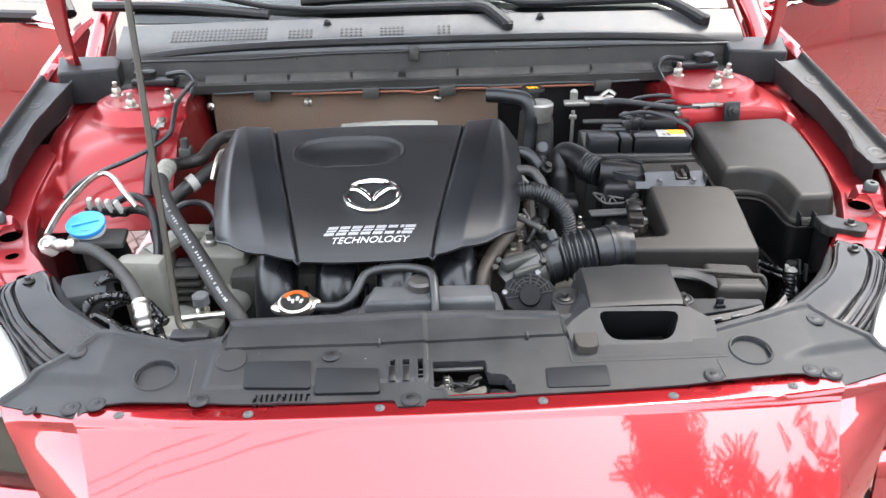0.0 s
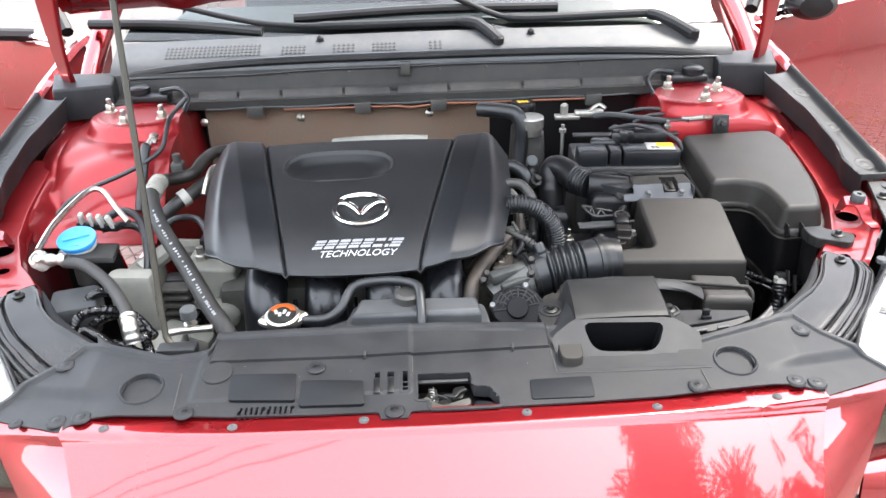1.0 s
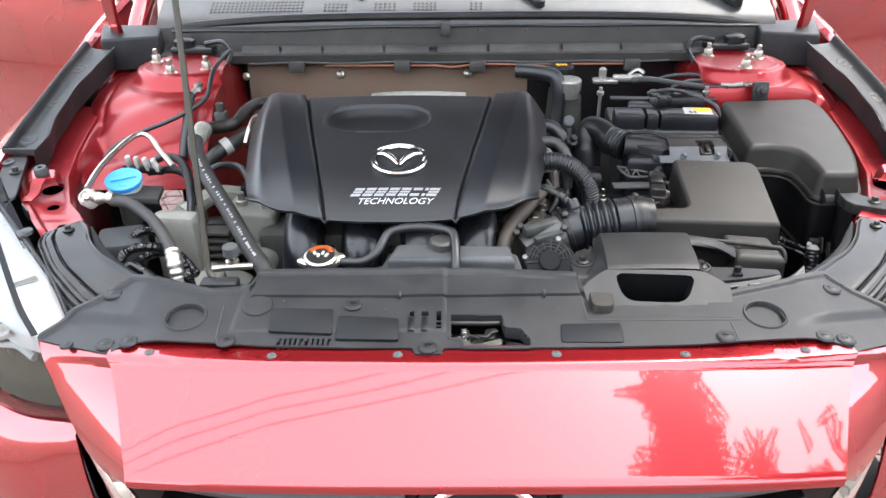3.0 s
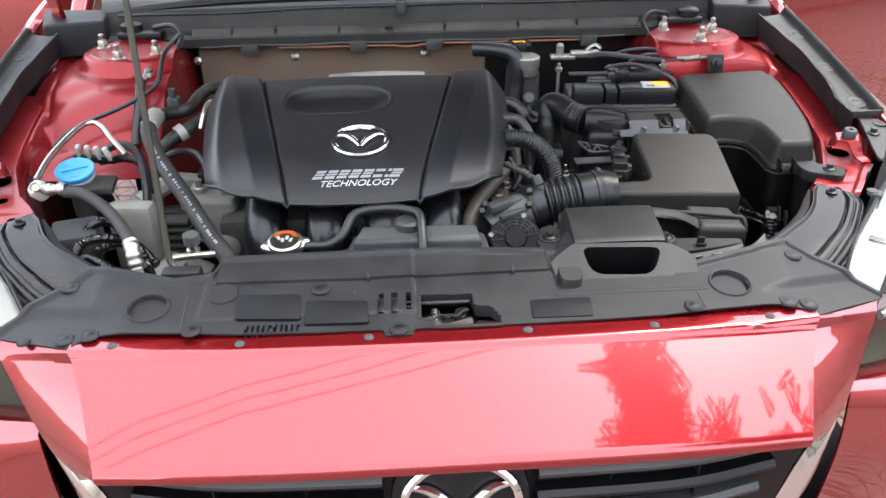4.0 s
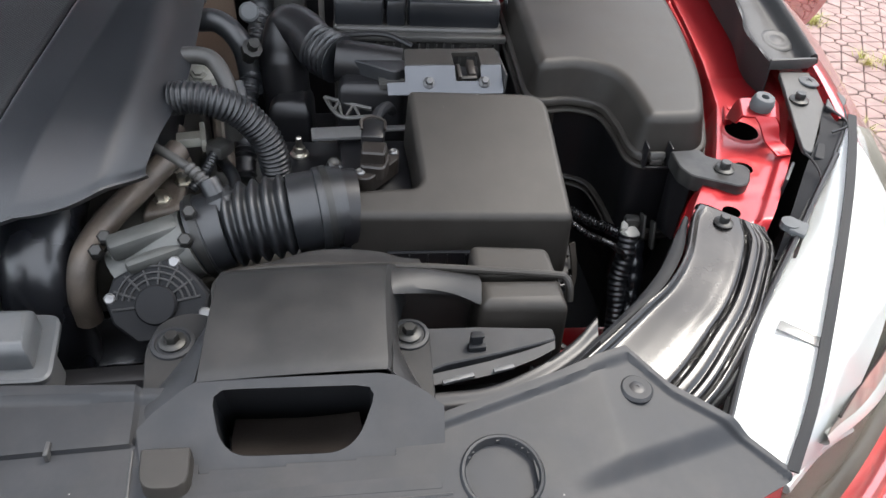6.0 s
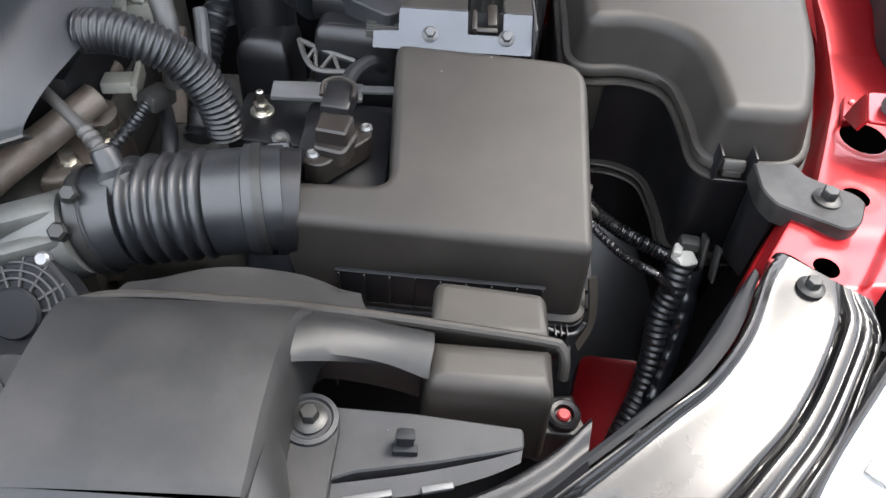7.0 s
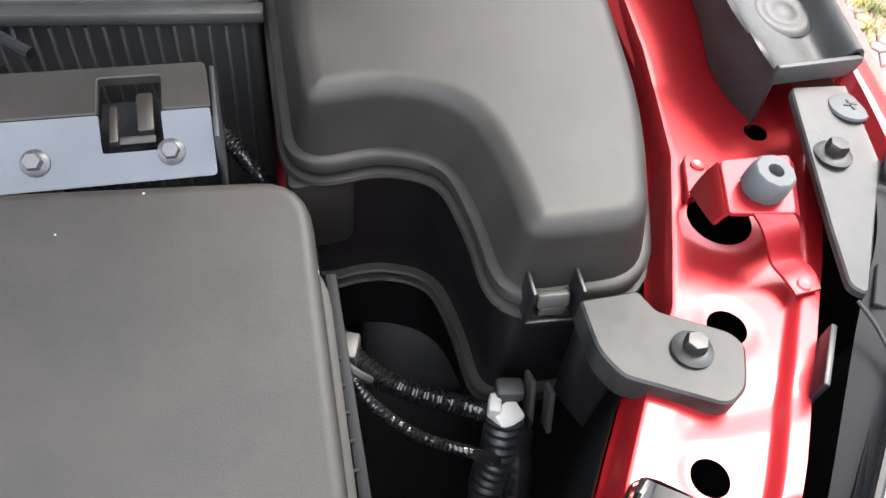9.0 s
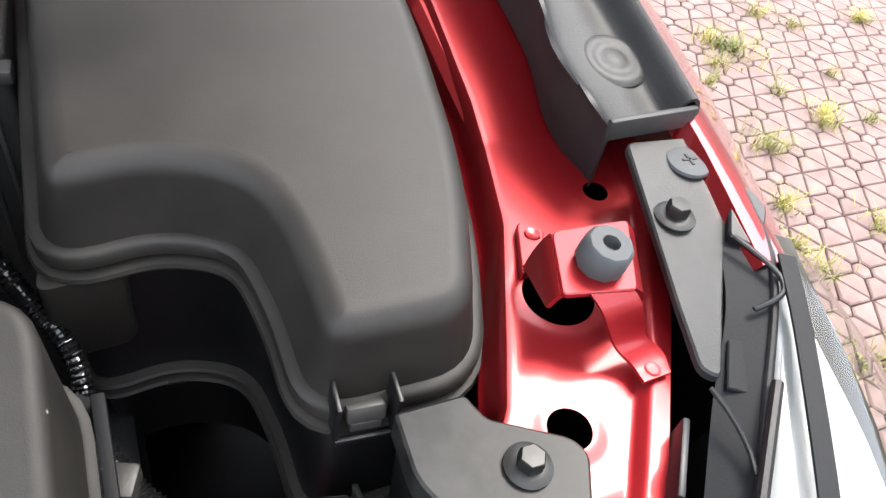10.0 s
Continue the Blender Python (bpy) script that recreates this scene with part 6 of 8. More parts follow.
solo("compressor", joined(lathe([(0.0, -0.07), (0.055, -0.07), (0.06, -0.05), (0.06, 0.05), (0.05, 0.07), (0, 0.07)], (-0.45, 0.50, 0.63), (1, 0.1, 0), 24), box((-0.43, 0.52, 0.69), (0.09, 0.06, 0.04), 0.012)), M_ALU, (-0.45, 0.5, 0.57),
     "grey cast compressor low at the front of the engine", "compressor")
val = thing("service_valve", (-0.335, 0.435, 0.77), "service valve with a grey cap on a silver pipe", "valve")
part("pipe", tube([(-0.365, 0.416, 0.788), (-0.34, 0.418, 0.790), (-0.305, 0.420, 0.791)], 0.005, 10), M_STEEL, val)
part("stem", lathe([(0.009, 0), (0.009, 0.012), (0.0065, 0.013), (0.0065, 0.022)], (-0.335, 0.425, 0.785), seg=16), M_STEEL, val)
part("cap", lathe([(0.011, 0), (0.011, 0.013), (0.009, 0.015), (0, 0.015)], (-0.335, 0.425, 0.806), seg=12), M_GREYRUB, val)
for pts, r in (([(-0.40, 0.93, 0.80), (-0.415, 0.86, 0.815), (-0.425, 0.82, 0.815), (-0.45, 0.80, 0.805), (-0.47, 0.79, 0.79)], 0.012), ([(-0.375, 0.88, 0.84), (-0.39, 0.85, 0.85), (-0.395, 0.82, 0.84), (-0.40, 0.80, 0.82)], 0.005)):
    solo("heater_pipe", tube(pts, r, 12), M_TANK if r > 0.01 else M_STEEL, pts[0], "pipe beside the engine cover", "pipe", "pipes beside the cover")
solo("hose_clamp", tube([(-0.432, 0.812, 0.814), (-0.443, 0.804, 0.809)], 0.0155, 14, 4), M_WHITE, (-0.437, 0.808, 0.8), "pale plastic clamp on the heater hose", "clamp")
solo("sensor_plug", joined(box((-0.455, 0.86, 0.845), (0.022, 0.022, 0.03), 0.004), lathe([(0.007, 0), (0.007, 0.02)], (-0.455, 0.86, 0.855))), M_TANK, (-0.455, 0.86, 0.83), "small grey sensor plug on the pipe", "sensor")

for ob in set(bpy.data.objects) - before_left:  # the whole group sits a little outward and up
    if not ob.parent:
        ob.location += Vector((-0.003, 0.0, 0.012))
wf.location += Vector((-0.013, -0.008, 0.008))

# radiator cap and expansion tank
rad = thing("radiator", (-0.06, 0.40, 0.47), "dark radiator with a winged metal filler cap", "radiator")
part("core", box((-0.06, 0.40, 0.62), (0.72, 0.03, 0.30), 0.004), M_DARK, rad)
cp = (-0.212, 0.417, 0.810)
ax = (0, -0.15, 1)
part("filler_neck", lathe([(0.02, -0.05), (0.02, -0.006), (0.024, -0.004), (0.024, 0)], cp, ax, 24), M_DARK, rad)
wing = rounded([(-0.248, 0.412, 0.008), (-0.229, 0.401, 0.02), (-0.195, 0.401, 0.02), (-0.176, 0.422, 0.008), (-0.195, 0.433, 0.02), (-0.229, 0.433, 0.02)], 0.01)
rc = part("filler_cap", loft(wing, [(0.001, 0.810), (0, 0.812), (0, 0.816), (0.002, 0.8185), (0.006, 0.8195)], (0, 0.15), (0, 0.417)), M_STEEL, rad, "winged metal cap with an orange label")
part("crown", lathe([(0.0240, 0.008), (0.0230, 0.012), (0.0200, 0.0135), (0.0192, 0.012), (0, 0.0125)], cp, ax, 28), M_STEEL, rc)
part("label", lathe([(0.0186, 0.0128), (0.0186, 0.0134), (0, 0.0134)], cp, ax, 28), M_BLACKBOLT, rc, "round warning label")
band = bmesh.new()
arc = [(0.0176 * math.cos(radians(a)), 0.0176 * math.sin(radians(a))) for a in range(8, 173, 11)]
arc += [(0.0110 * math.cos(radians(a)), 0.0110 * math.sin(radians(a))) for a in range(172, 7, -11)]
band.faces.new([band.verts.new((cp[0] + x, cp[1] + y, cp[2] + 0.0142 + 0.15 * y)) for x, y in arc])
bmesh.ops.solidify(band, geom=band.faces[:], thickness=0.0004)
part("label_band", band, M_ORANGE, rc, "orange band of the label")
for i in range(4):
    part("label_bar", box((cp[0] - 0.0085 + 0.0056 * i, cp[1] + 0.001 - 0.005 * (i % 2), cp[2] + 0.0144 - 0.0006 * (i % 2)), (0.0040, 0.0075, 0.0008), 0, rx=8.5, rz=18 - 12 * i), M_WHITE, rc)
tk = thing("expansion_tank", (-0.035, 0.43, 0.75), "grey plastic coolant tank with a hose loop", "coolant tank")
part("tank", loft(rounded([(-0.128, 0.402), (0.060, 0.396), (0.055, 0.448), (-0.115, 0.455)], 0.010), lid_layers(0.70, 0.822, 0.008, 0.006)), M_COWL, tk)
part("flange", loft(rounded([(-0.134, 0.397), (0.066, 0.391), (0.060, 0.453), (-0.12, 0.460)], 0.011), [(0, 0.797), (0, 0.801), (0.002, 0.8025)]), M_COWL, tk)
part("filler_cap", lathe([(0.018, 0), (0.018, 0.012), (0.014, 0.015), (0.0, 0.015)], (-0.045, 0.438, 0.82), seg=20), M_TANK, tk)
part("hose", tube([(-0.186, 0.415, 0.812), (-0.155, 0.416, 0.812), (-0.135, 0.425, 0.822), (-0.118, 0.452, 0.838), (-0.08, 0.458, 0.842), (-0.045, 0.452, 0.842), (-0.03, 0.44, 0.84), (-0.027, 0.415, 0.83), (-0.027, 0.392, 0.815), (-0.027, 0.385, 0.80)], 0.0062, 12), M_RUBBER, tk, "black overflow hose")
solo("fan_shroud", joined(box((-0.02, 0.435, 0.60), (0.66, 0.03, 0.30), 0.01), lathe([(0.17, -0.02), (0.18, 0.0), (0.17, 0.02), (0.02, 0.02)], (-0.1, 0.46, 0.6), (0, 1, 0), 32)), M_DARK, (-0.02, 0.435, 0.45), "black fan shroud behind the radiator", "fan shroud")

# throttle body, bellows and filter box
tb = thing("throttle_body", (0.095, 0.51, 0.70), "throttle body with a ribbed black motor cover", "throttle body")
tc = Vector((0.114, 0.494, 0.764))
tax = Vector((-0.05, -0.70, 0.71)).normalized()
q = Vector((0, 0, 1)).rotation_difference(tax).to_matrix()


def on_cover(r, a, h=0.0):
    return tuple(tc + q @ Vector((r * math.cos(radians(a)), r * math.sin(radians(a)), h)))


b = bmesh.new()
outl = [(0.0404, -32), (0.0404, 8), (0.0361, 30), (0.0370, 58), (0.0396, 66), (0.0353, 100), (0.0353, 122), (0.0396, 145), (0.0396, 172), (0.0361, 200), (0.0327, 240), (0.0327, 300)]
rr = [[b.verts.new(on_cover(r + d, a, h)) for r, a in outl] for d, h in ((0.001, -0.016), (0.001, -0.001), (-0.001, 0.001))]
for r0, r1 in zip(rr, rr[1:]):
    for i in range(12):
        b.faces.new((r0[i], r0[(i + 1) % 12], r1[(i + 1) % 12], r1[i]))
b.faces.new(rr[-1])
part("motor_cover", b, M_MATTE, tb, "faceted black motor cover")
part("hub", lathe([(0.0165, -0.002), (0.0165, 0.004), (0.0150, 0.006), (0, 0.006)], tc, tax, 28), M_MATTE, tb)
for a in range(8, 185, 25):
    part("rib", tube([on_cover(0.016, a, 0.002), on_cover(0.026, a, 0.002), on_cover(0.035, a, 0.001)], 0.0011, 6, 2), M_TRAY, tb)
for rad in (0.0215, 0.0265, 0.0315):
    part("ring_rib", tube([on_cover(rad, a, 0.002) for a in range(8, 176, 8)], 0.0010, 6, 1, smooth=False), M_TRAY, tb)
for a, rad in ((-14, 0.038), (66, 0.037), (168, 0.037)):
    part("screw", lathe([(0.0048, -0.006), (0.0048, 0.001), (0.0035, 0.0025), (0, 0.002)], on_cover(rad, a), tax, 12), M_SATINGREY, tb)
part("body", tube([(0.085, 0.535, 0.755), (0.112, 0.545, 0.770), (0.140, 0.551, 0.780)], 0.030, 20, 6), M_DULLCAST, tb)
part("housing", box((0.104, 0.540, 0.797), (0.058, 0.020, 0.018), 0.005, rz=20, ry=-6), M_DULLCAST, tb, "grey metal actuator housing")
part("actuator", box((0.115, 0.523, 0.790), (0.050, 0.012, 0.012), 0.004, rz=20, ry=-6), M_DULLCAST, tb)
for p in ((0.072, 0.545, 0.792), (0.066, 0.535, 0.786), (0.137, 0.532, 0.796), (0.140, 0.553, 0.808)):
    part("bolt_head", lathe([(0.0062, 0), (0.0062, 0.008), (0.0045, 0.010), (0, 0.010)], p, (0.1, -0.5, 0.85), 6), M_BLACKBOLT, tb)
bl = thing("intake_bellows", (0.19, 0.56, 0.76), "black corrugated rubber intake bellows with clamps", "intake hose")


def bellows_r(s):
    if s < 0.030 or s > 0.086:
        return 0.0350 + (0.0020 if (0.004 < s < 0.011 or 0.108 < s < 0.117) else 0)
    return 0.0310 + 0.0060 * (0.5 - 0.5 * math.cos(2 * math.pi * (s - 0.030) / 0.0112))


part("bellows", tube([(0.139, 0.563, 0.774), (0.168, 0.568, 0.781), (0.207, 0.570, 0.788), (0.240, 0.573, 0.792), (0.268, 0.577, 0.793)], bellows_r, 32, 36), M_RUBBER, bl, angle=60)
for p0, p1 in (((0.143, 0.5635, 0.775), (0.149, 0.5645, 0.7765)), ((0.250, 0.5745, 0.7925), (0.256, 0.5755, 0.7928))):
    part("clamp_band", tube([p0, p1], 0.0376, 28, 3), M_BLACKBOLT, bl)
part("clamp_screw", lathe([(0.0062, -0.004), (0.0062, 0.005), (0.004, 0.006), (0.0015, 0.005)], (0.260, 0.611, 0.812), (0.3, -0.4, 1), 14), M_BLACKBOLT, bl)
part("clamp_ear", box((0.260, 0.606, 0.808), (0.016, 0.014, 0.014), 0.003, rz=8, rx=-30), M_RUBBER, bl)
part("vent_stub", lathe([(0.016, -0.006), (0.0145, 0.004), (0.0095, 0.008), (0.0085, 0.020), (0.0075, 0.022)], (0.162, 0.571, 0.806), (-0.35, 0.45, 0.8), 18), M_RUBBER, bl, "small vent stub")

fb = thing("air_filter_box", (0.37, 0.61, 0.62), "dusty black air filter box with an L-shaped lid", "air filter box")
fo = rounded([(0.270, 0.542, 0.008), (0.470, 0.531, 0.010), (0.473, 0.680, 0.026), (0.331, 0.688, 0.012), (0.333, 0.577, 0.008), (0.268, 0.576, 0.006)], 0.01, 6)
part("lid", loft(fo, [(-0.004, 0.733), (-0.004, 0.740), (-0.001, 0.7415)] + lid_layers(0.7415, 0.8045, 0.006, 0.003, 5), (0, 0.295), (0, 0.54), caps=(False, True)), M_LID, fb, angle=50)
lo = rounded([(0.258, 0.535), (0.474, 0.526), (0.478, 0.685), (0.255, 0.69)], 0.015)
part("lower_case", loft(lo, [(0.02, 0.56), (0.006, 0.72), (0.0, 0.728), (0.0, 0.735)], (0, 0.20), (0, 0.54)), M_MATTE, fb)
part("front_grid", box((0.372, 0.5338, 0.754), (0.136, 0.003, 0.030), 0.0005, rz=-3.2), M_DARK, fb, "dark ribbed panel under the lid")
part("grid_edge", box((0.372, 0.5333, 0.7695), (0.138, 0.0036, 0.0012), 0.0003, rz=-3.2), M_MATTE, fb)
for i in range(9):
    part("rib", box((0.3055 + 0.0167 * i, 0.5362 - 0.00093 * i, 0.754), (0.0013, 0.0045, 0.030), 0.0004, rz=-3.2), M_DARK, fb)
part("side_flange", box((0.479, 0.61, 0.750), (0.006, 0.14, 0.005), 0.001, rx=16), M_MATTE, fb)
for i in range(9):
    part("side_rib", box((0.4755, 0.560 + 0.0135 * i, 0.722 + 0.0028 * i), (0.005, 0.0018, 0.046), 0.0005, rx=22), M_MATTE, fb)
part("corner_flange", patch([[(0.473, 0.545, 0.762), (0.476, 0.538, 0.745), (0.477, 0.532, 0.729), (0.470, 0.524, 0.717)], [(0.479, 0.548, 0.762), (0.482, 0.541, 0.744), (0.482, 0.533, 0.726), (0.473, 0.521, 0.712)]], 14, 3, 0.002), M_LID, fb, "curved corner flange")
part("spring_clip", tube([(0.445, 0.521, 0.738), (0.455, 0.518, 0.737), (0.463, 0.518, 0.736), (0.468, 0.520, 0.738), (0.471, 0.522, 0.744)], 0.0013, 8), M_SLAT, fb, "wire spring clip")
for x in (0.4515, 0.4555, 0.4595):
    part("hinge_rib", box((x, 0.5185, 0.732), (0.0012, 0.010, 0.016), 0.0004), M_DARK, fb)
part("hinge_barrel", tube([(0.449, 0.516, 0.722), (0.464, 0.514, 0.721)], 0.0042, 12), M_MATTE, fb, "hinge of the lid clip")
part("outlet_collar", tube([(0.260, 0.576, 0.789), (0.266, 0.577, 0.789), (0.276, 0.578, 0.788)], 0.0362, 26, 4), M_DARK, fb)
part("well", box((0.300, 0.635, 0.775), (0.068, 0.105, 0.03), 0.006, rz=-2), M_DARK, fb)
maf = thing("air_flow_sensor", (0.299, 0.62, 0.79), "brown dusty air flow sensor with a plug", "sensor")
part("foot", loft(rounded([(0.277, 0.592, 0.006), (0.290, 0.588, 0.006), (0.322, 0.622, 0.006), (0.318, 0.637, 0.007), (0.308, 0.634, 0.006), (0.279, 0.607, 0.006)], 0.006), [(0, 0.795), (0, 0.811), (0.001, 0.812)]), M_UMBER, maf)
part("collar", loft(rounded([(0.282, 0.600), (0.305, 0.594), (0.314, 0.620), (0.290, 0.628)], 0.006), [(0, 0.806), (0.0005, 0.817), (0.002, 0.8185)]), M_UMBER, maf)
part("body", loft(rounded([(0.284, 0.605, 0.003), (0.306, 0.601, 0.003), (0.310, 0.622, 0.003), (0.287, 0.627, 0.003)], 0.003), [(0, 0.815), (0.0005, 0.828), (0.002, 0.8295)]), M_UMBER, maf)
part("plug", box((0.298, 0.636, 0.829), (0.021, 0.028, 0.016), 0.003, rz=-8, rx=8), M_DARK, maf)
part("lock_tab", tube([(0.287, 0.630, 0.838), (0.288, 0.642, 0.840), (0.298, 0.646, 0.841), (0.308, 0.640, 0.840), (0.308, 0.628, 0.838)], 0.0016, 6), M_UMBER, maf)
for p in ((0.3165, 0.629, 0.811), (0.2835, 0.599, 0.811)):
    part("screw", lathe([(0.0045, 0), (0.0045, 0.0025), (0.003, 0.004), (0.001, 0.0035), (0, 0.003)], p, seg=14), M_SATINGREY, maf)
part("lead", tube([(0.300, 0.648, 0.832), (0.306, 0.668, 0.832), (0.316, 0.688, 0.826), (0.322, 0.705, 0.81)], 0.0052, 10), M_MATTE, maf)

# intake snorkel over the radiator panel
sn = thing("intake_snorkel", (0.25, 0.40, 0.76), "dusty black intake snorkel with an oval mouth", "air intake")


def plate_z(y):
    return interp(y, [(0.286, 0.8065), (0.303, 0.8100), (0.352, 0.8340), (0.36, 0.838)])


mouth = rounded([(0.1755, 0.3490, 0.011), (0.183, 0.3120, 0.024), (0.262, 0.3085, 0.026), (0.2795, 0.3450, 0.012)], 0.012, 10)
rim = rounded([(0.166, 0.3545, 0.003), (0.133, 0.332, 0.003), (0.138, 0.303, 0.002), (0.317, 0.3005, 0.002), (0.320, 0.332, 0.003), (0.289, 0.3515, 0.003)], 0.004, 4)


def by_angle(o, k=64):
    """Where rays from the mouth's centre meet an outline."""
    out = []
    for i in range(k):
        t = 2 * math.pi * i / k
        d = Vector((math.cos(t), math.sin(t)))
        best = 0.0
        for a, b in zip(o, o[1:] + o[:1]):
            e = b - a
            det = d.x * -e.y + e.x * d.y
            if abs(det) < 1e-12:
                continue
            w = a - Vector((0.2275, 0.330))
            s = (w.x * -e.y + e.x * w.y) / det
            m = (d.x * w.y - d.y * w.x) / det
            if s > 0 and -1e-6 <= m <= 1 + 1e-6:
                best = max(best, s)
        out.append(Vector((0.2275, 0.330)) + d * best)
    return out


b = bmesh.new()
ro, mo = by_angle(rim), by_angle(mouth)
rings = [[b.verts.new((p.x, p.y, plate_z(p.y))) for p in ro], [b.verts.new((p.x, p.y, plate_z(p.y))) for p in mo],
         [b.verts.new((p.x, p.y + 0.0015, plate_z(p.y) - 0.0015)) for p in mo]]
for r0, r1 in zip(rings, rings[1:]):
    for i in range(64):
        b.faces.new((r0[i], r0[(i + 1) % 64], r1[(i + 1) % 64], r1[i]))
part("front_plate", b, M_PLASTIC, sn)
b = bmesh.new()
rings = [[b.verts.new((p.x + (p.x - 0.2275) * 0.03 * k, p.y + 0.001 + 0.014 * k, plate_z(p.y) - 0.001 - 0.032 * k)) for p in mo] for k in (0, 1, 2, 3)]
for r0, r1 in zip(rings, rings[1:]):
    for i in range(64):
        b.faces.new((r0[i], r0[(i + 1) % 64], r1[(i + 1) % 64], r1[i]))
b.faces.new(rings[-1])
# matte black here puts the shade of a deeper duct into the colour
part("throat", b, M_MATTE, sn, "intake throat blackened for the shade of its depth")
part("throat_floor", patch([[(0.190, 0.3135, 0.8020), (0.226, 0.3120, 0.8020), (0.260, 0.3115, 0.8020)], [(0.184, 0.340, 0.787), (0.226, 0.340, 0.784), (0.268, 0.338, 0.787)], [(0.184, 0.366, 0.778), (0.226, 0.366, 0.774), (0.268, 0.364, 0.778)]], 16, 10, 0.0), M_UMBER, sn, "dusty brown throat floor", face=(0, 0, 1))
srows = []
for y, z, xl, xr in ((0.3535, 0.8352, 0.167, 0.288), (0.362, 0.8378, 0.168, 0.289), (0.39, 0.8400, 0.170, 0.290), (0.42, 0.8398, 0.172, 0.292), (0.445, 0.8368, 0.173, 0.296), (0.457, 0.8310, 0.174, 0.300), (0.464, 0.8215, 0.174, 0.302), (0.466, 0.79, 0.174, 0.302)):
    srows.append([(xl - 0.012, y, z - 0.045), (xl - 0.002, y, z - 0.008), (xl + 0.0005, y, z - 0.002), (xl + 0.005, y, z), ((xl + xr) / 2, y, z + 0.001), (xr - 0.006, y, z), (xr, y, z - 0.003), (xr + 0.004, y, z - 0.012), (xr + 0.010, y, z - 0.045)])
part("top_shell", patch(srows, 40, 40, 0.002), M_SNORKEL, sn)
rh = [[(0.178, 0.464, 0.8125), (0.24, 0.469, 0.8135), (0.29, 0.468, 0.8115), (0.333, 0.467, 0.8085)], [(0.190, 0.488, 0.8045), (0.24, 0.502, 0.8040), (0.29, 0.501, 0.8015), (0.325, 0.491, 0.7995)]]
part("rear_hood", patch([rh[0], rh[1], shifted(rh[1], 0, 0.003, -0.004), shifted(rh[1], 0, 0.004, -0.05)], 24, 16, 0), M_SNORKEL, sn, face=(0, 0, 1))
part("down_duct", tube([(0.262, 0.566, 0.765), (0.262, 0.556, 0.735), (0.264, 0.548, 0.70), (0.268, 0.545, 0.64)], 0.024, 18), M_RUNNER, sn, "smooth black lower duct")
part("rim_line", tube([(0.170, 0.440, 0.8135), (0.172, 0.460, 0.8185), (0.20, 0.469, 0.8205), (0.26, 0.470, 0.8185), (0.32, 0.469, 0.8145), (0.37, 0.467, 0.8095), (0.430, 0.4640, 0.8028), (0.4395, 0.4620, 0.8005), (0.4425, 0.4570, 0.7945), (0.4425, 0.4520, 0.784)], 0.0033, 10), M_LID, sn, "raised seam bead")
br_back = [(0.265, 0.467, 0.8195), (0.32, 0.467, 0.8155), (0.345, 0.466, 0.8105), (0.368, 0.465, 0.806)]
br_top = [(0.262, 0.450, 0.8345), (0.31, 0.452, 0.8295), (0.342, 0.453, 0.8205), (0.368, 0.453, 0.8085)]
br_edge = [(0.268, 0.418, 0.8370), (0.300, 0.433, 0.8315), (0.338, 0.440, 0.8205), (0.366, 0.440, 0.8050)]
br_lip = [(0.270, 0.412, 0.832), (0.302, 0.428, 0.8265), (0.339, 0.435, 0.8155), (0.367, 0.436, 0.799)]
br_in = [(0.272, 0.420, 0.829), (0.303, 0.438, 0.8225), (0.339, 0.445, 0.8115), (0.367, 0.446, 0.796)]
br_low = [(0.274, 0.446, 0.806), (0.304, 0.458, 0.800), (0.339, 0.460, 0.790), (0.369, 0.460, 0.776)]
part("branch", patch([shifted(br_back, 0, 0.004, -0.05), shifted(br_back, 0, 0.002, -0.002), br_back, br_top, br_edge, br_lip, br_in, br_low, shifted(br_low, 0, 0.002, -0.04)], 20, 40, 0.002), M_SNORKEL, sn, "arched side branch")
part("resonator", loft(rounded([(0.361, 0.428, 0.010), (0.437, 0.426, 0.008), (0.438, 0.462, 0.004), (0.362, 0.464, 0.004)], 0.01), lid_layers(0.740, 0.8085, 0.010, 0.003), (-0.06, 0), (0.36, 0)), M_LID, sn, angle=50)
part("rear_resonator", loft(rounded([(0.363, 0.468, 0.004), (0.437, 0.466, 0.004), (0.437, 0.504, 0.010), (0.366, 0.508, 0.010)], 0.008), lid_layers(0.72, 0.804, 0.006, 0.002), (-0.06, 0), (0.36, 0)), M_LID, sn, angle=50)
part("shelf", loft(rounded([(0.300, 0.372), (0.330, 0.384), (0.372, 0.391), (0.416, 0.4005), (0.416, 0.412), (0.36, 0.418), (0.318, 0.42), (0.290, 0.42)], 0.003), [(0, 0.78), (0, 0.797), (0.001, 0.798)]), M_PLASTIC, sn)
part("shelf_lip", patch([[(0.318, 0.371, 0.792), (0.36, 0.376, 0.792), (0.395, 0.386, 0.793), (0.414, 0.394, 0.795)], [(0.318, 0.379, 0.794), (0.36, 0.386, 0.795), (0.395, 0.394, 0.796), (0.415, 0.400, 0.797)]], 16, 4, 0.002), M_PLASTIC, sn)
for x, y, l in ((0.338, 0.373, 0.024), (0.372, 0.379, 0.016)):
    part("shelf_rib", box((x, y, 0.7945), (l, 0.0035, 0.003), 0.0006, rz=12), M_COWL, sn)
er = loft(rounded([(0.284, 0.420, 0.004), (0.306, 0.424, 0.010), (0.322, 0.412, 0.012), (0.320, 0.384, 0.004), (0.317, 0.332, 0.003), (0.300, 0.338, 0.003)], 0.006), [(0, 0.785), (0, 0.8045), (0.0008, 0.8052)])
part("right_ear", er, M_SNORKEL, sn, "flat bolted ear")
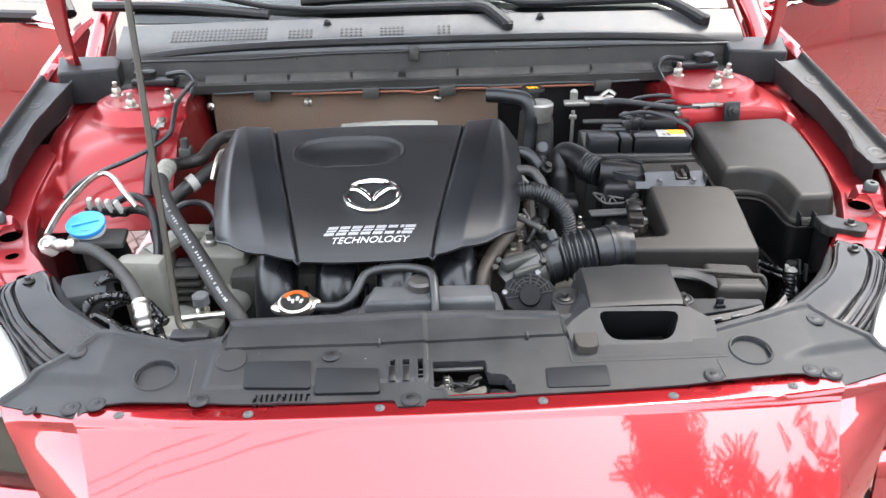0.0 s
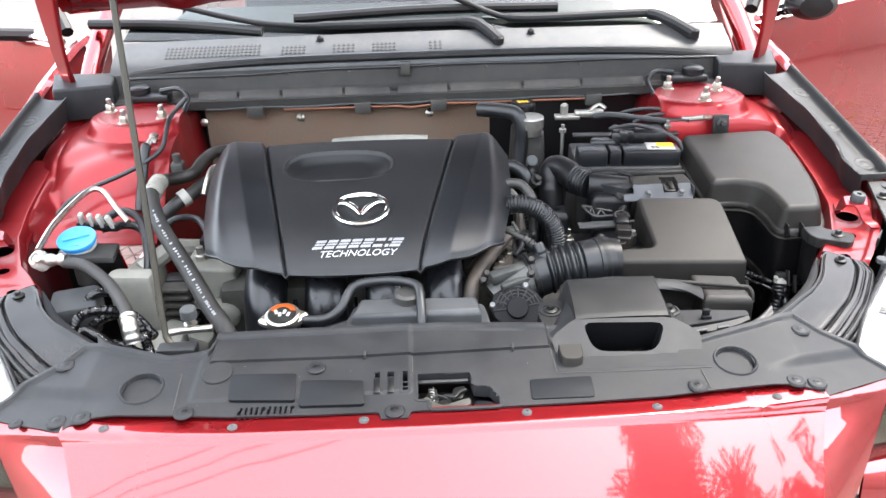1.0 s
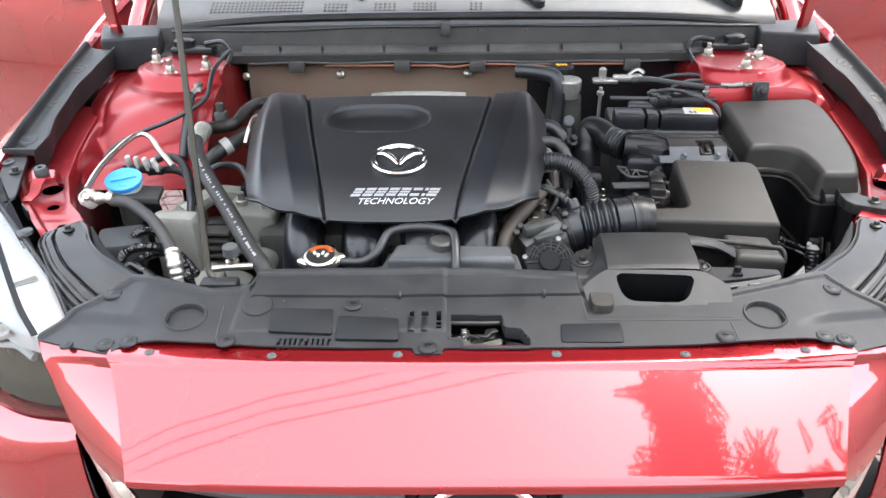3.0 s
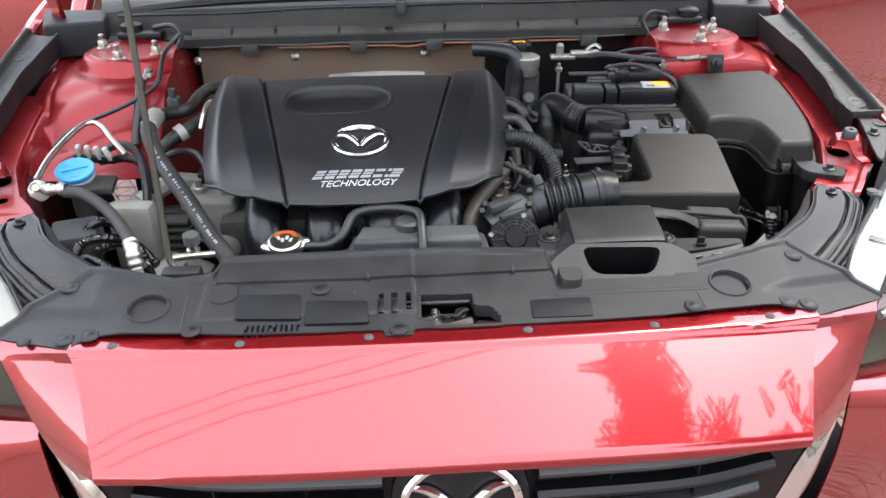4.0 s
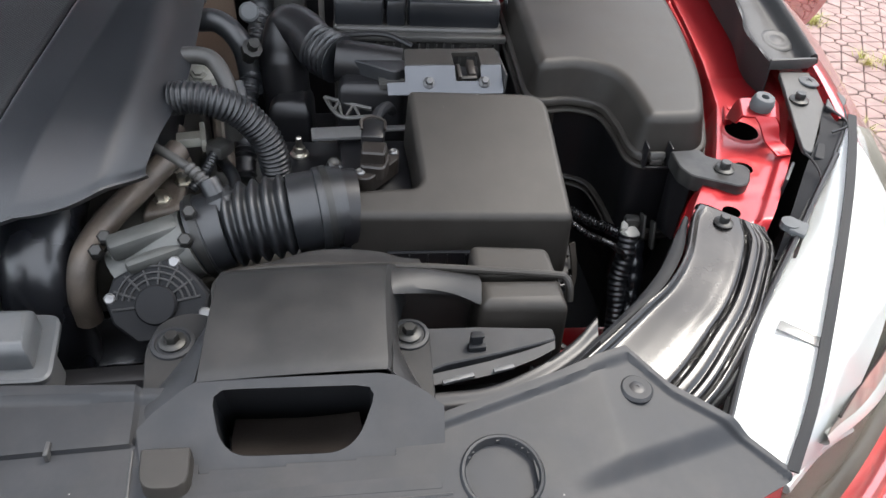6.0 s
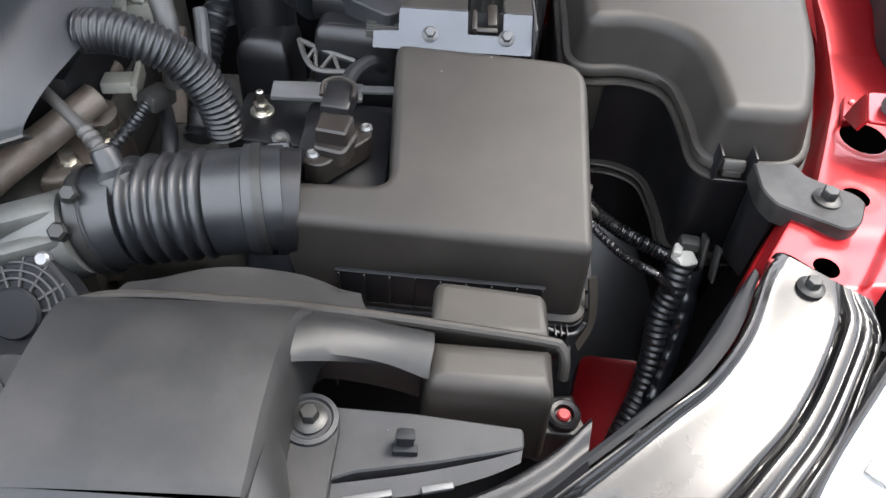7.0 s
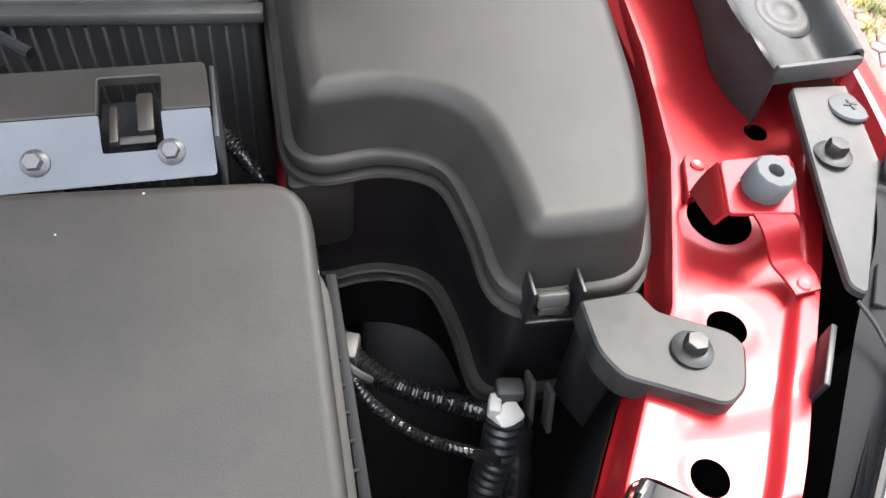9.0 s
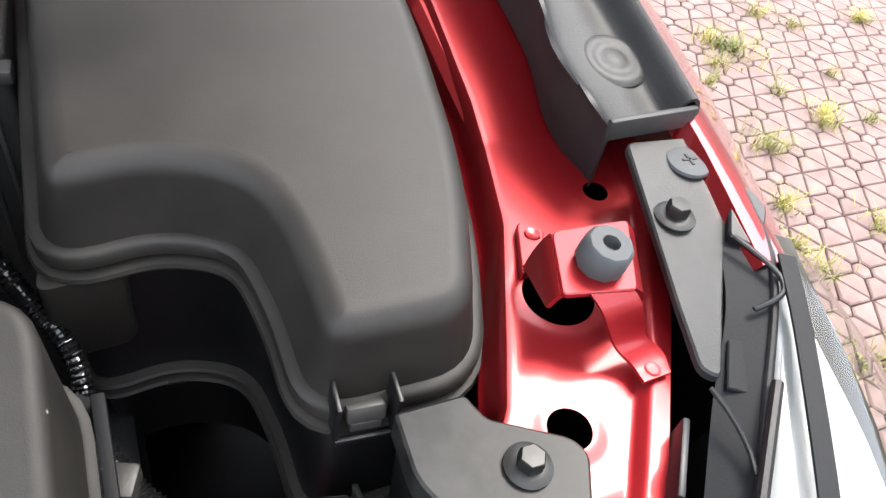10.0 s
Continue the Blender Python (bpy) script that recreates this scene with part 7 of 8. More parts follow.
gus = patch([[(0.289, 0.3515, 0.8340), (0.291, 0.372, 0.8345), (0.293, 0.390, 0.828), (0.293, 0.405, 0.8100)], [(0.320, 0.333, 0.8125), (0.312, 0.347, 0.8112), (0.304, 0.364, 0.8082), (0.299, 0.380, 0.8062)]], 16, 6, 0.002)
part("right_gusset", gus, M_SNORKEL, sn)
el_ = loft(rounded([(0.173, 0.352, 0.003), (0.174, 0.426, 0.004), (0.153, 0.434, 0.014), (0.134, 0.426, 0.014), (0.127, 0.402, 0.010), (0.130, 0.374, 0.004), (0.133, 0.338, 0.003)], 0.006), [(0, 0.79), (0, 0.8150), (0.0008, 0.8158)])
part("left_ear", el_, M_SNORKEL, sn, "flat bolted ear")
part("left_gusset", patch([[(0.166, 0.3545, 0.8345), (0.168, 0.375, 0.8335), (0.170, 0.400, 0.830), (0.172, 0.432, 0.822)], [(0.133, 0.333, 0.8125), (0.1315, 0.350, 0.8162), (0.146, 0.376, 0.8166), (0.164, 0.410, 0.8166)]], 16, 6, 0.002), M_PLASTIC, sn)
for x, y, z in ((0.3065, 0.4075, 0.8050), (0.145, 0.404, 0.8155)):
    part("boss", lathe([(0.015, 0), (0.0145, 0.002), (0.012, 0.0026), (0.011, 0.0012)], (x, y, z), seg=24), M_PLASTIC, sn)
    bolt("snorkel_bolt", (x, y, z + 0.0018), 0.0050, group="snorkel bolts")
part("clip", joined(box((0.355, 0.400, 0.803), (0.009, 0.007, 0.014), 0.0015), box((0.355, 0.396, 0.7995), (0.013, 0.005, 0.006), 0.001), box((0.355, 0.3985, 0.8095), (0.010, 0.004, 0.002), 0.0006)), M_MATTE, sn)
kb = thing("rubber_buffer", (0.151, 0.308, 0.808), "black half-round rubber buffer on the radiator panel", "rubber buffer")
part("block", loft(rounded([(0.1385, 0.3145, 0.002), (0.1675, 0.3135, 0.002), (0.167, 0.2885, 0.0125), (0.139, 0.2895, 0.0125)], 0.004, 8), [(0, 0.800), (0.0004, 0.8235), (0.0012, 0.8245)], (0, 0.20), (0, 0.303)), M_LID, kb)
part("base_plate", loft(rounded([(0.127, 0.284), (0.313, 0.2795), (0.317, 0.3005), (0.127, 0.303)], 0.003), [(0, 0.802), (0, 0.8098), (0.001, 0.8106)], (0, 0.08), (0, 0.285)), M_PLASTIC, kb)

# fuse box with its bracket
fu = thing("fuse_box", (0.565, 0.78, 0.66), "black fuse box with a rounded stepped lid", "fuse box")
uo = rounded([(0.468, 0.717, 0.022), (0.515, 0.7235, 0.016), (0.547, 0.710, 0.016), (0.5545, 0.672, 0.018), (0.5555, 0.627, 0.019), (0.626, 0.627, 0.022), (0.651, 0.700, 0.035), (0.665, 0.804, 0.045), (0.668, 0.880, 0.024), (0.653, 0.924, 0.020), (0.472, 0.914, 0.022), (0.470, 0.80, 0.04)], 0.01, 6)
part("lid", loft(uo, [(-0.005, 0.799), (-0.005, 0.805), (-0.003, 0.8065)] + lid_layers(0.8065, 0.8425, 0.011, 0.0055, 7), (0, 0.105), (0, 0.645), caps=(False, True)), M_LID, fu, angle=50)
part("rim", loft(uo, [(-0.007, 0.791), (-0.0078, 0.793), (-0.007, 0.795), (-0.003, 0.7955)], (0, 0.105), (0, 0.645)), M_LID, fu)
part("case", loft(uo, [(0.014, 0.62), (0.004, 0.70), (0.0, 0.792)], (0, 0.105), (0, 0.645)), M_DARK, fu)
part("catch_frame", joined(box((0.5630, 0.622, 0.806), (0.0020, 0.014, 0.024), 0.0006, rz=-4), box((0.5865, 0.620, 0.806), (0.0020, 0.014, 0.024), 0.0006, rz=-4), box((0.5748, 0.6145, 0.795), (0.026, 0.0025, 0.003), 0.0006, rz=-4)), M_DARK, fu)
part("catch", joined(box((0.5748, 0.6195, 0.806), (0.016, 0.005, 0.008), 0.0015, rz=-4, rx=-20), box((0.5748, 0.618, 0.800), (0.013, 0.004, 0.006), 0.001, rz=-4)), M_TANK, fu, "spring catch of the lid")
for z0, proud in ((0.7025, 0.0022), (0.6950, 0.0030)):
    part("lower_seam", loft(uo, [(0.004, z0 - 0.0012), (-proud + 0.0012, z0 - 0.0010), (-proud, z0), (-proud + 0.0012, z0 + 0.0012), (0.004, z0 + 0.0014)], (0, 0.105), (0, 0.645), caps=(False, False)), M_LID, fu)
part("seam_latch", box((0.520, 0.7195, 0.703), (0.024, 0.003, 0.0025), 0.0006), M_LID, fu)
part("inner_rib", box((0.5605, 0.655, 0.672), (0.003, 0.006, 0.034), 0.0006), M_DARK, fu)
part("side_skirt", loft(rounded([(0.463, 0.712, 0.006), (0.4985, 0.716, 0.006), (0.4985, 0.730, 0.004), (0.466, 0.740, 0.004)], 0.005), [(0.004, 0.745), (0, 0.752), (0, 0.800)]), M_LID, fu)
part("back_tab", box((0.557, 0.922, 0.875), (0.032, 0.008, 0.05), 0.004, rx=-12), M_DARK, fu)
bolt("tab_bolt", (0.557, 0.916, 0.885), 0.006, (0, -0.95, 0.3), group="fuse box bolts")
br = thing("fuse_box_bracket", (0.62, 0.585, 0.78), "dusty grey plastic bracket arm bolted to the red rail", "bracket")
bo = rounded([(0.5815, 0.609, 0.002), (0.610, 0.609, 0.002), (0.614, 0.597, 0.003), (0.642, 0.580, 0.006), (0.6455, 0.572, 0.006), (0.6355, 0.552, 0.006), (0.6245, 0.546, 0.006), (0.586, 0.568, 0.004), (0.580, 0.582, 0.006)], 0.004, 5)
part("arm", loft(bo, [(0.001, 0.803), (0, 0.806), (0, 0.8190), (0.0012, 0.8200)], (0.03, -0.02), (0.62, 0.59)), M_ARM, br)
part("gusset", loft(rounded([(0.588, 0.616), (0.603, 0.618), (0.606, 0.588), (0.600, 0.586)], 0.003), [(0.004, 0.72), (0, 0.80)]), M_DARK, br)
bolt("bracket_bolt", (0.6200, 0.574, 0.8206), 0.0054, washer=1.75, group="fuse box bolts")

# battery, its cover and hold-down
el2 = thing("earth_lead", (-0.515, 0.85, 0.85), "thick black earth lead with a zinc lug on the inner wing", "wiring")
part("cable", tube([(-0.513, 0.881, 0.897), (-0.515, 0.874, 0.893), (-0.516, 0.851, 0.868), (-0.518, 0.826, 0.840), (-0.518, 0.792, 0.808)], 0.0085, 12), M_RUBBER, el2)
part("lug", joined(tube([(-0.514, 0.878, 0.896), (-0.509, 0.892, 0.902)], 0.0055, 10), box((-0.506, 0.900, 0.904), (0.016, 0.024, 0.004), 0.0015, rx=25)), M_ZINC, el2)
part("lug_bolt", lathe([(0.007, 0), (0.007, 0.006), (0, 0.007)], (-0.505, 0.903, 0.905), (0, -0.4, 0.9), seg=6), M_STEEL, el2)
bt = thing("car_battery", (0.37, 0.89, 0.66), "black car battery with a ribbed cover and labels", "car battery")
part("case", loft(rounded([(0.268, 0.845), (0.462, 0.832), (0.470, 0.965), (0.276, 0.978)], 0.008), lid_layers(0.66, 0.835, 0.004, 0.001)), M_TANK, bt)
for i in range(15):
    part("case_rib", box((0.318 + 0.0095 * i, 0.8375 - 0.00064 * i, 0.755), (0.0022, 0.004, 0.13), 0.0006), M_TANK, bt)
part("case_ledge", box((0.366, 0.836, 0.826), (0.196, 0.012, 0.008), 0.002, rz=-3.8), M_TANK, bt)
for x0, x1 in ((0.272, 0.327), (0.330, 0.352), (0.355, 0.459)):
    part("front_cover", box(((x0 + x1) / 2, 0.8735 - 0.066 * (x0 + x1 - 0.544) / 2, 0.845), (x1 - x0, 0.044, 0.038), 0.005, rz=-4), M_COVER, bt)
part("cap_block", loft(rounded([(0.298, 0.892), (0.352, 0.888), (0.345, 0.918), (0.306, 0.922)], 0.008), lid_layers(0.83, 0.868, 0.006, 0.002)), M_COVER, bt)
for k in range(7):
    part("plug_body", box((0.352 + 0.012 * (k % 3) + 0.002 * k, 0.905 + 0.016 * (k // 2), 0.866 + 0.003 * (k % 2)), (0.016, 0.018, 0.02), 0.003, rz=-12 + 9 * k), M_DARK if k % 2 else M_COVER, bt)
part("label_card", box((0.424, 0.864, 0.8648), (0.050, 0.034, 0.0012), 0.0002, rz=-6), M_WHITE, bt, "white and orange warning label")
part("label_field", box((0.434, 0.868, 0.8656), (0.030, 0.020, 0.001), 0.0, rz=-6), M_YELLOW, bt)
for i in range(4):
    part("label_bar", box((0.409 + 0.008 * (i % 2), 0.854 + 0.006 * (i // 2), 0.8658), (0.006, 0.002, 0.0008), 0, rz=-6), M_BLACKBOLT, bt)
part("terminal_clamp", joined(box((0.318, 1.032, 0.876), (0.04, 0.02, 0.012), 0.003, rz=-8), box((0.345, 1.047, 0.872), (0.03, 0.016, 0.014), 0.003, rz=10), lathe([(0.008, 0), (0.008, 0.018), (0.004, 0.022)], (0.278, 1.040, 0.874), seg=14), box((0.283, 1.034, 0.870), (0.05, 0.022, 0.008), 0.002, rz=-4), tube([(0.33, 1.038, 0.880), (0.35, 1.046, 0.889), (0.362, 1.036, 0.884)], 0.004, 8)), M_ZINC, bt, "zinc battery clamp")
part("terminal_cover", box((0.42, 0.94, 0.86), (0.07, 0.06, 0.03), 0.008, rz=-6), M_DARK, bt)
for x in (0.258, 0.462):
    part("hold_down_rod", lathe([(0.0035, -0.1), (0.0035, 0.02), (0.007, 0.0201), (0.007, 0.026), (0.0035, 0.027), (0.0035, 0.035), (0, 0.036)], (x, 0.945, 0.850), seg=12), M_ZINC, bt)
part("hold_down_bar", box((0.375, 0.925, 0.868), (0.20, 0.018, 0.004), 0.001, rz=-3), M_BLACKBOLT, bt)
for k, pts in enumerate((
        [(0.33, 1.0, 0.88), (0.36, 0.99, 0.885), (0.42, 0.975, 0.88), (0.47, 0.96, 0.878), (0.505, 0.95, 0.882)],
        [(0.35, 0.95, 0.87), (0.39, 0.935, 0.882), (0.43, 0.925, 0.875), (0.47, 0.90, 0.86), (0.478, 0.87, 0.83)],
        [(0.37, 1.02, 0.87), (0.41, 1.01, 0.886), (0.46, 1.0, 0.89), (0.51, 0.97, 0.885)],
        [(0.40, 0.97, 0.875), (0.44, 0.98, 0.885), (0.49, 0.985, 0.88), (0.50, 0.95, 0.87)])):
    solo("battery_lead", tube(pts, 0.004 if k else 0.0065, 10), M_RUBBER, pts[0], "black battery lead over the battery top", "wiring", "battery leads")
solo("earth_terminal", joined(tube([(0.492, 0.955, 0.884), (0.51, 0.948, 0.886), (0.53, 0.942, 0.89)], 0.005, 10), lathe([(0.009, 0), (0.009, 0.004), (0.004, 0.0045)], (0.536, 0.94, 0.889), seg=16)), M_ZINC, (0.51, 0.95, 0.88), "zinc earth terminal on the red panel", "terminal")
bp = thing("battery_bracket", (0.38, 0.72, 0.80), "gloss black steel bracket with two bolts", "bracket")
fp = rounded([(0.3165, -0.012, 0.001), (0.3165, 0.0005, 0.001), (0.3345, 0.0015, 0.001), (0.3345, 0.0185, 0.001), (0.3845, 0.0185, 0.001), (0.3845, 0.0015, 0.0015), (0.4105, 0.0015, 0.0015), (0.4105, 0.0185, 0.001), (0.4315, 0.0185, 0.001), (0.4315, -0.012, 0.002)], 0.001, 3)
b = loft(fp, [(0, -0.0012), (0, 0.0012)])
bmesh.ops.transform(b, matrix=pose(0, 0.7005, 0.8435, rx=37), verts=b.verts)
part("face_plate", b, M_PLATE, bp)
tp = rounded([(0.3350, 0.7155, 0.001), (0.3370, 0.744, 0.003), (0.4310, 0.744, 0.003), (0.4320, 0.7155, 0.001), (0.4110, 0.7155, 0.001), (0.4110, 0.737, 0.002), (0.3840, 0.737, 0.002), (0.3840, 0.7155, 0.001)], 0.001, 3)
part("top_plate", loft(tp, [(0, 0.8515), (0, 0.8555), (0.0006, 0.8561)], (0, 0.10), (0, 0.716)), M_LID, bp)
part("notch_floor", box((0.3975, 0.722, 0.836), (0.032, 0.038, 0.002), 0.0005, rx=12), M_MATTE, bp)
part("buckle", joined(box((0.4030, 0.722, 0.847), (0.008, 0.022, 0.008), 0.002, rx=12), box((0.3895, 0.716, 0.846), (0.004, 0.020, 0.008), 0.001, rx=12), box((0.397, 0.709, 0.844), (0.020, 0.004, 0.005), 0.001, rx=30)), M_UMBER, bp, "brownish moulded buckle")
part("side_plate", box((0.4335, 0.721, 0.833), (0.0024, 0.050, 0.044), 0.001), M_TRAY, bp)
for x in (0.3575, 0.413):
    bolt("bracket_bolt", (x, 0.7000, 0.8442), 0.0040, (0, -0.60, 0.80), mat=M_SLAT, group="battery bracket bolts", washer=1.5)

el = thing("battery_air_duct", (0.22, 0.80, 0.74), "black plastic elbow duct beside the battery", "air duct")
part("elbow", tube([(0.218, 0.79, 0.70), (0.216, 0.80, 0.76), (0.214, 0.815, 0.82), (0.222, 0.825, 0.845), (0.240, 0.805, 0.846), (0.252, 0.78, 0.84), (0.268, 0.765, 0.838)], lambda s: 0.026 if s < 0.12 else 0.023, 18, 10), M_DARK, el)
part("ribbed_neck", tube([(0.250, 0.783, 0.841), (0.272, 0.762, 0.838)], corrugated(0.022, 0.004, 0.006), 18, 24), M_RUBBER, el)
part("snout", tube([(0.270, 0.762, 0.838), (0.30, 0.757, 0.836), (0.335, 0.752, 0.832)], 0.021, 18), M_DARK, el)
part("lower_duct", loft(rounded([(0.19, 0.755), (0.245, 0.75), (0.25, 0.81), (0.195, 0.815)], 0.012), lid_layers(0.60, 0.79, 0.02)), M_DARK, el)
part("upper_case", loft(rounded([(0.265, 0.715), (0.335, 0.705), (0.352, 0.745), (0.34, 0.775), (0.27, 0.78)], 0.01), lid_layers(0.74, 0.834, 0.012, 0.004)), M_DARK, el)
part("top_plate", loft(rounded([(0.285, 0.742), (0.325, 0.715), (0.345, 0.728), (0.318, 0.765)], 0.004), [(0, 0.834), (0, 0.8475), (0.001, 0.8485)]), M_PLASTIC, el)
for i in range(5):
    part("vent_slat", box((0.325, 0.708 + 0.004 * i, 0.836), (0.03, 0.0016, 0.006), 0.0003, rz=-6), M_TANK, el)
part("edge_bar", tube([(0.27, 0.80, 0.846), (0.32, 0.795, 0.85), (0.35, 0.775, 0.846)], 0.003, 8), M_DARK, el)
brk = thing("relay_bracket", (0.275, 0.69, 0.78), "grey bracket with a triangular web beside the battery", "bracket")
part("flat_bar", box((0.275, 0.686, 0.798), (0.068, 0.020, 0.004), 0.001, rz=2), M_SATINGREY, brk, "bare metal bar")
part("tail_bar", box((0.335, 0.690, 0.800), (0.055, 0.008, 0.003), 0.001, rz=2), M_SATINGREY, brk)
part("web_edge", tube([(0.256, 0.732, 0.812), (0.270, 0.722, 0.813), (0.284, 0.716, 0.812), (0.302, 0.709, 0.811)], 0.0024, 6), M_TANK, brk)
part("web_edge", tube([(0.256, 0.732, 0.812), (0.264, 0.712, 0.808), (0.275, 0.702, 0.806), (0.302, 0.701, 0.807)], 0.0024, 6), M_TANK, brk)
for p, r in (((0.264, 0.712, 0.808), (0.270, 0.722, 0.813)), ((0.272, 0.704, 0.806), (0.270, 0.722, 0.813)), ((0.275, 0.702, 0.806), (0.284, 0.716, 0.812)), ((0.290, 0.701, 0.807), (0.284, 0.716, 0.812))):
    part("web_strut", tube([p, r], 0.0016, 6), M_TANK, brk)
st = (0.228, 0.698, 0.766)
sd = thing("tray_stud", st, "zinc stud with a flange nut", "stud")
part("flange", lathe([(0.0095, 0), (0.0095, 0.002), (0.0065, 0.0035)], st, seg=18), M_STEEL, sd)
part("nut", lathe([(0.0062, 0.003), (0.0062, 0.009), (0.005, 0.0095)], st, seg=6), M_STEEL, sd)
part("stud", lathe([(0.0032, 0.006), (0.0032, 0.020), (0.002, 0.021), (0, 0.021)], st, seg=10), M_STEEL, sd)
solo("tray_bracket", box((0.238, 0.692, 0.759), (0.06, 0.06, 0.014), 0.003, rz=-5), M_DARK, (0.245, 0.672, 0.77), "black plate carrying the stud", "bracket")
solo("battery_tray", box((0.36, 0.80, 0.64), (0.26, 0.30, 0.05), 0.01), M_DARK, (0.36, 0.8, 0.615), "black battery tray under the battery", "tray")

# brake fluid reservoir
bf = thing("brake_reservoir", (0.205, 0.98, 0.80), "brake reservoir with a silver collar and yellow-marked cap", "brake reservoir")
part("bottle", loft(rounded([(0.165, 0.95), (0.235, 0.95), (0.235, 1.02), (0.165, 1.02)], 0.012), lid_layers(0.76, 0.85, 0.01)), M_TANK, bf)
part("collar", lathe([(0.024, -0.004), (0.024, 0.010), (0.027, 0.011), (0.027, 0.030), (0.024, 0.033), (0, 0.033)], (0.203, 0.965, 0.845), seg=24), M_ZINC, bf)
part("cap", lathe([(0.026, 0), (0.026, 0.012), (0.022, 0.016), (0, 0.016)], (0.195, 1.02, 0.875), seg=20), M_DARK, bf)
for i in range(3):
    part("cap_mark", box((0.187 + 0.008 * i, 1.018, 0.8917), (0.005, 0.012, 0.001), 0, rz=20), M_YELLOW, bf)
part("hose", tube([(0.10, 1.0, 0.885), (0.14, 0.985, 0.886), (0.172, 0.965, 0.884), (0.183, 0.955, 0.86), (0.182, 0.95, 0.82), (0.178, 0.94, 0.78)], 0.015, 14), M_RUBBER, bf, "thick grey-black vacuum hose")
solo("round_cap", lathe([(0.0105, 0), (0.0105, 0.006), (0.008, 0.008), (0, 0.008)], (0.181, 0.830, 0.858), (0.1, -0.8, 0.6), 20), M_GREYRUB, (0.184, 0.815, 0.85), "round pale grey plastic cap near the battery", "cap")

bf.location += Vector((0.004, 0.058, 0.0))

# hoses and harness between cover and filter box
lst = (
    ([(0.118, 0.676, 0.846), (0.137, 0.674, 0.848), (0.158, 0.673, 0.843), (0.178, 0.676, 0.829), (0.194, 0.676, 0.808), (0.202, 0.674, 0.788), (0.205, 0.672, 0.765)], corrugated(0.0135, 0.0022, 0.0046), 34, M_RUBBER, "corrugated black breather hose", "hose"),
    ([(0.102, 0.728, 0.852), (0.125, 0.735, 0.858), (0.149, 0.732, 0.856), (0.163, 0.712, 0.842), (0.166, 0.70, 0.82), (0.166, 0.695, 0.79)], 0.0085, 8, M_TANK, "grey-black coolant hose beside the engine", "hose"),
    ([(0.12, 0.83, 0.85), (0.15, 0.825, 0.85), (0.172, 0.81, 0.83), (0.18, 0.80, 0.78)], 0.012, 8, M_RUBBER, "black coolant hose beside the engine cover", "hose"),
    ([(0.118, 0.662, 0.80), (0.092, 0.62, 0.793), (0.066, 0.578, 0.785), (0.052, 0.545, 0.775), (0.047, 0.528, 0.75), (0.047, 0.525, 0.72)], 0.0115, 8, M_TAN, "dusty brown pipe in front of the engine", "hose"),
    ([(0.101, 0.632, 0.826), (0.122, 0.612, 0.826), (0.142, 0.594, 0.822), (0.157, 0.578, 0.814)], lambda s: 0.0042 if s < 0.05 else 0.0042 + 0.0022 * (0.5 + 0.5 * math.cos(s * 1100)), 14, M_TANK, "thin black vent pipe to the bellows", "pipe"),
    ([(0.19, 0.88, 0.84), (0.185, 0.84, 0.82), (0.178, 0.80, 0.80), (0.172, 0.76, 0.77), (0.17, 0.70, 0.73)], corrugated(0.009, 0.003, 0.007), 24, M_RUBBER, "corrugated conduit beside the engine", "conduit"),
    ([(0.15, 0.70, 0.76), (0.165, 0.66, 0.765), (0.17, 0.62, 0.755)], 0.006, 8, M_RUBBER, "black lead beside the engine", "wiring"),
)
for pts, r, n, mt, lab, cat in lst:
    solo("coolant_hose" if cat == "hose" else "lead_" + cat, tube(pts, r, 14, n), mt, pts[0], lab, cat, "hoses between engine and filter box", angle=60)
solo("coolant_outlet", joined(box((0.128, 0.762, 0.812), (0.040, 0.045, 0.034), 0.006, rz=10), lathe([(0.008, 0), (0.008, 0.006), (0.0055, 0.0065), (0.0055, 0.010), (0, 0.010)], (0.132, 0.75, 0.828), (0.1, -0.4, 0.9), 6), box((0.118, 0.742, 0.826), (0.012, 0.02, 0.01), 0.003)), M_CAST, (0.135, 0.76, 0.79), "cast coolant outlet at the end of the engine", "casting")
solo("transmission_case", loft(rounded([(0.10, 0.60), (0.30, 0.62), (0.30, 0.86), (0.10, 0.86)], 0.03), lid_layers(0.40, 0.70, 0.03)), M_GRIME, (0.2, 0.74, 0.4), "grey cast transmission deep in the bay", "transmission")
en = thing("engine_bracket", (0.11, 0.65, 0.70), "brown stained cast bracket with bolts beside the engine", "engine bracket")
part("casting", loft(rounded([(0.085, 0.598), (0.122, 0.606), (0.132, 0.680), (0.092, 0.705)], 0.010), lid_layers(0.66, 0.772, 0.006, 0.002)), M_TAN, en)
part("boss", lathe([(0.014, 0), (0.014, 0.014), (0.010, 0.016), (0, 0.016)], (0.112, 0.668, 0.770), (0.1, -0.2, 1), 18), M_TAN, en)
for p in ((0.104, 0.622, 0.772), (0.120, 0.648, 0.772), (0.100, 0.690, 0.772)):
    part("bolt_head", lathe([(0.0085, 0), (0.0085, 0.002), (0.0058, 0.0025), (0.0058, 0.009), (0, 0.0095)], p, seg=6), M_STEEL, en)
lk = thing("coolant_link", (0.15, 0.69, 0.75), "dull brown pipes crossing between engine and battery", "pipe")
part("upper_pipe", tube([(0.150, 0.760, 0.800), (0.149, 0.752, 0.79), (0.150, 0.737, 0.77), (0.152, 0.71, 0.74)], 0.010, 10), M_TAN, lk)
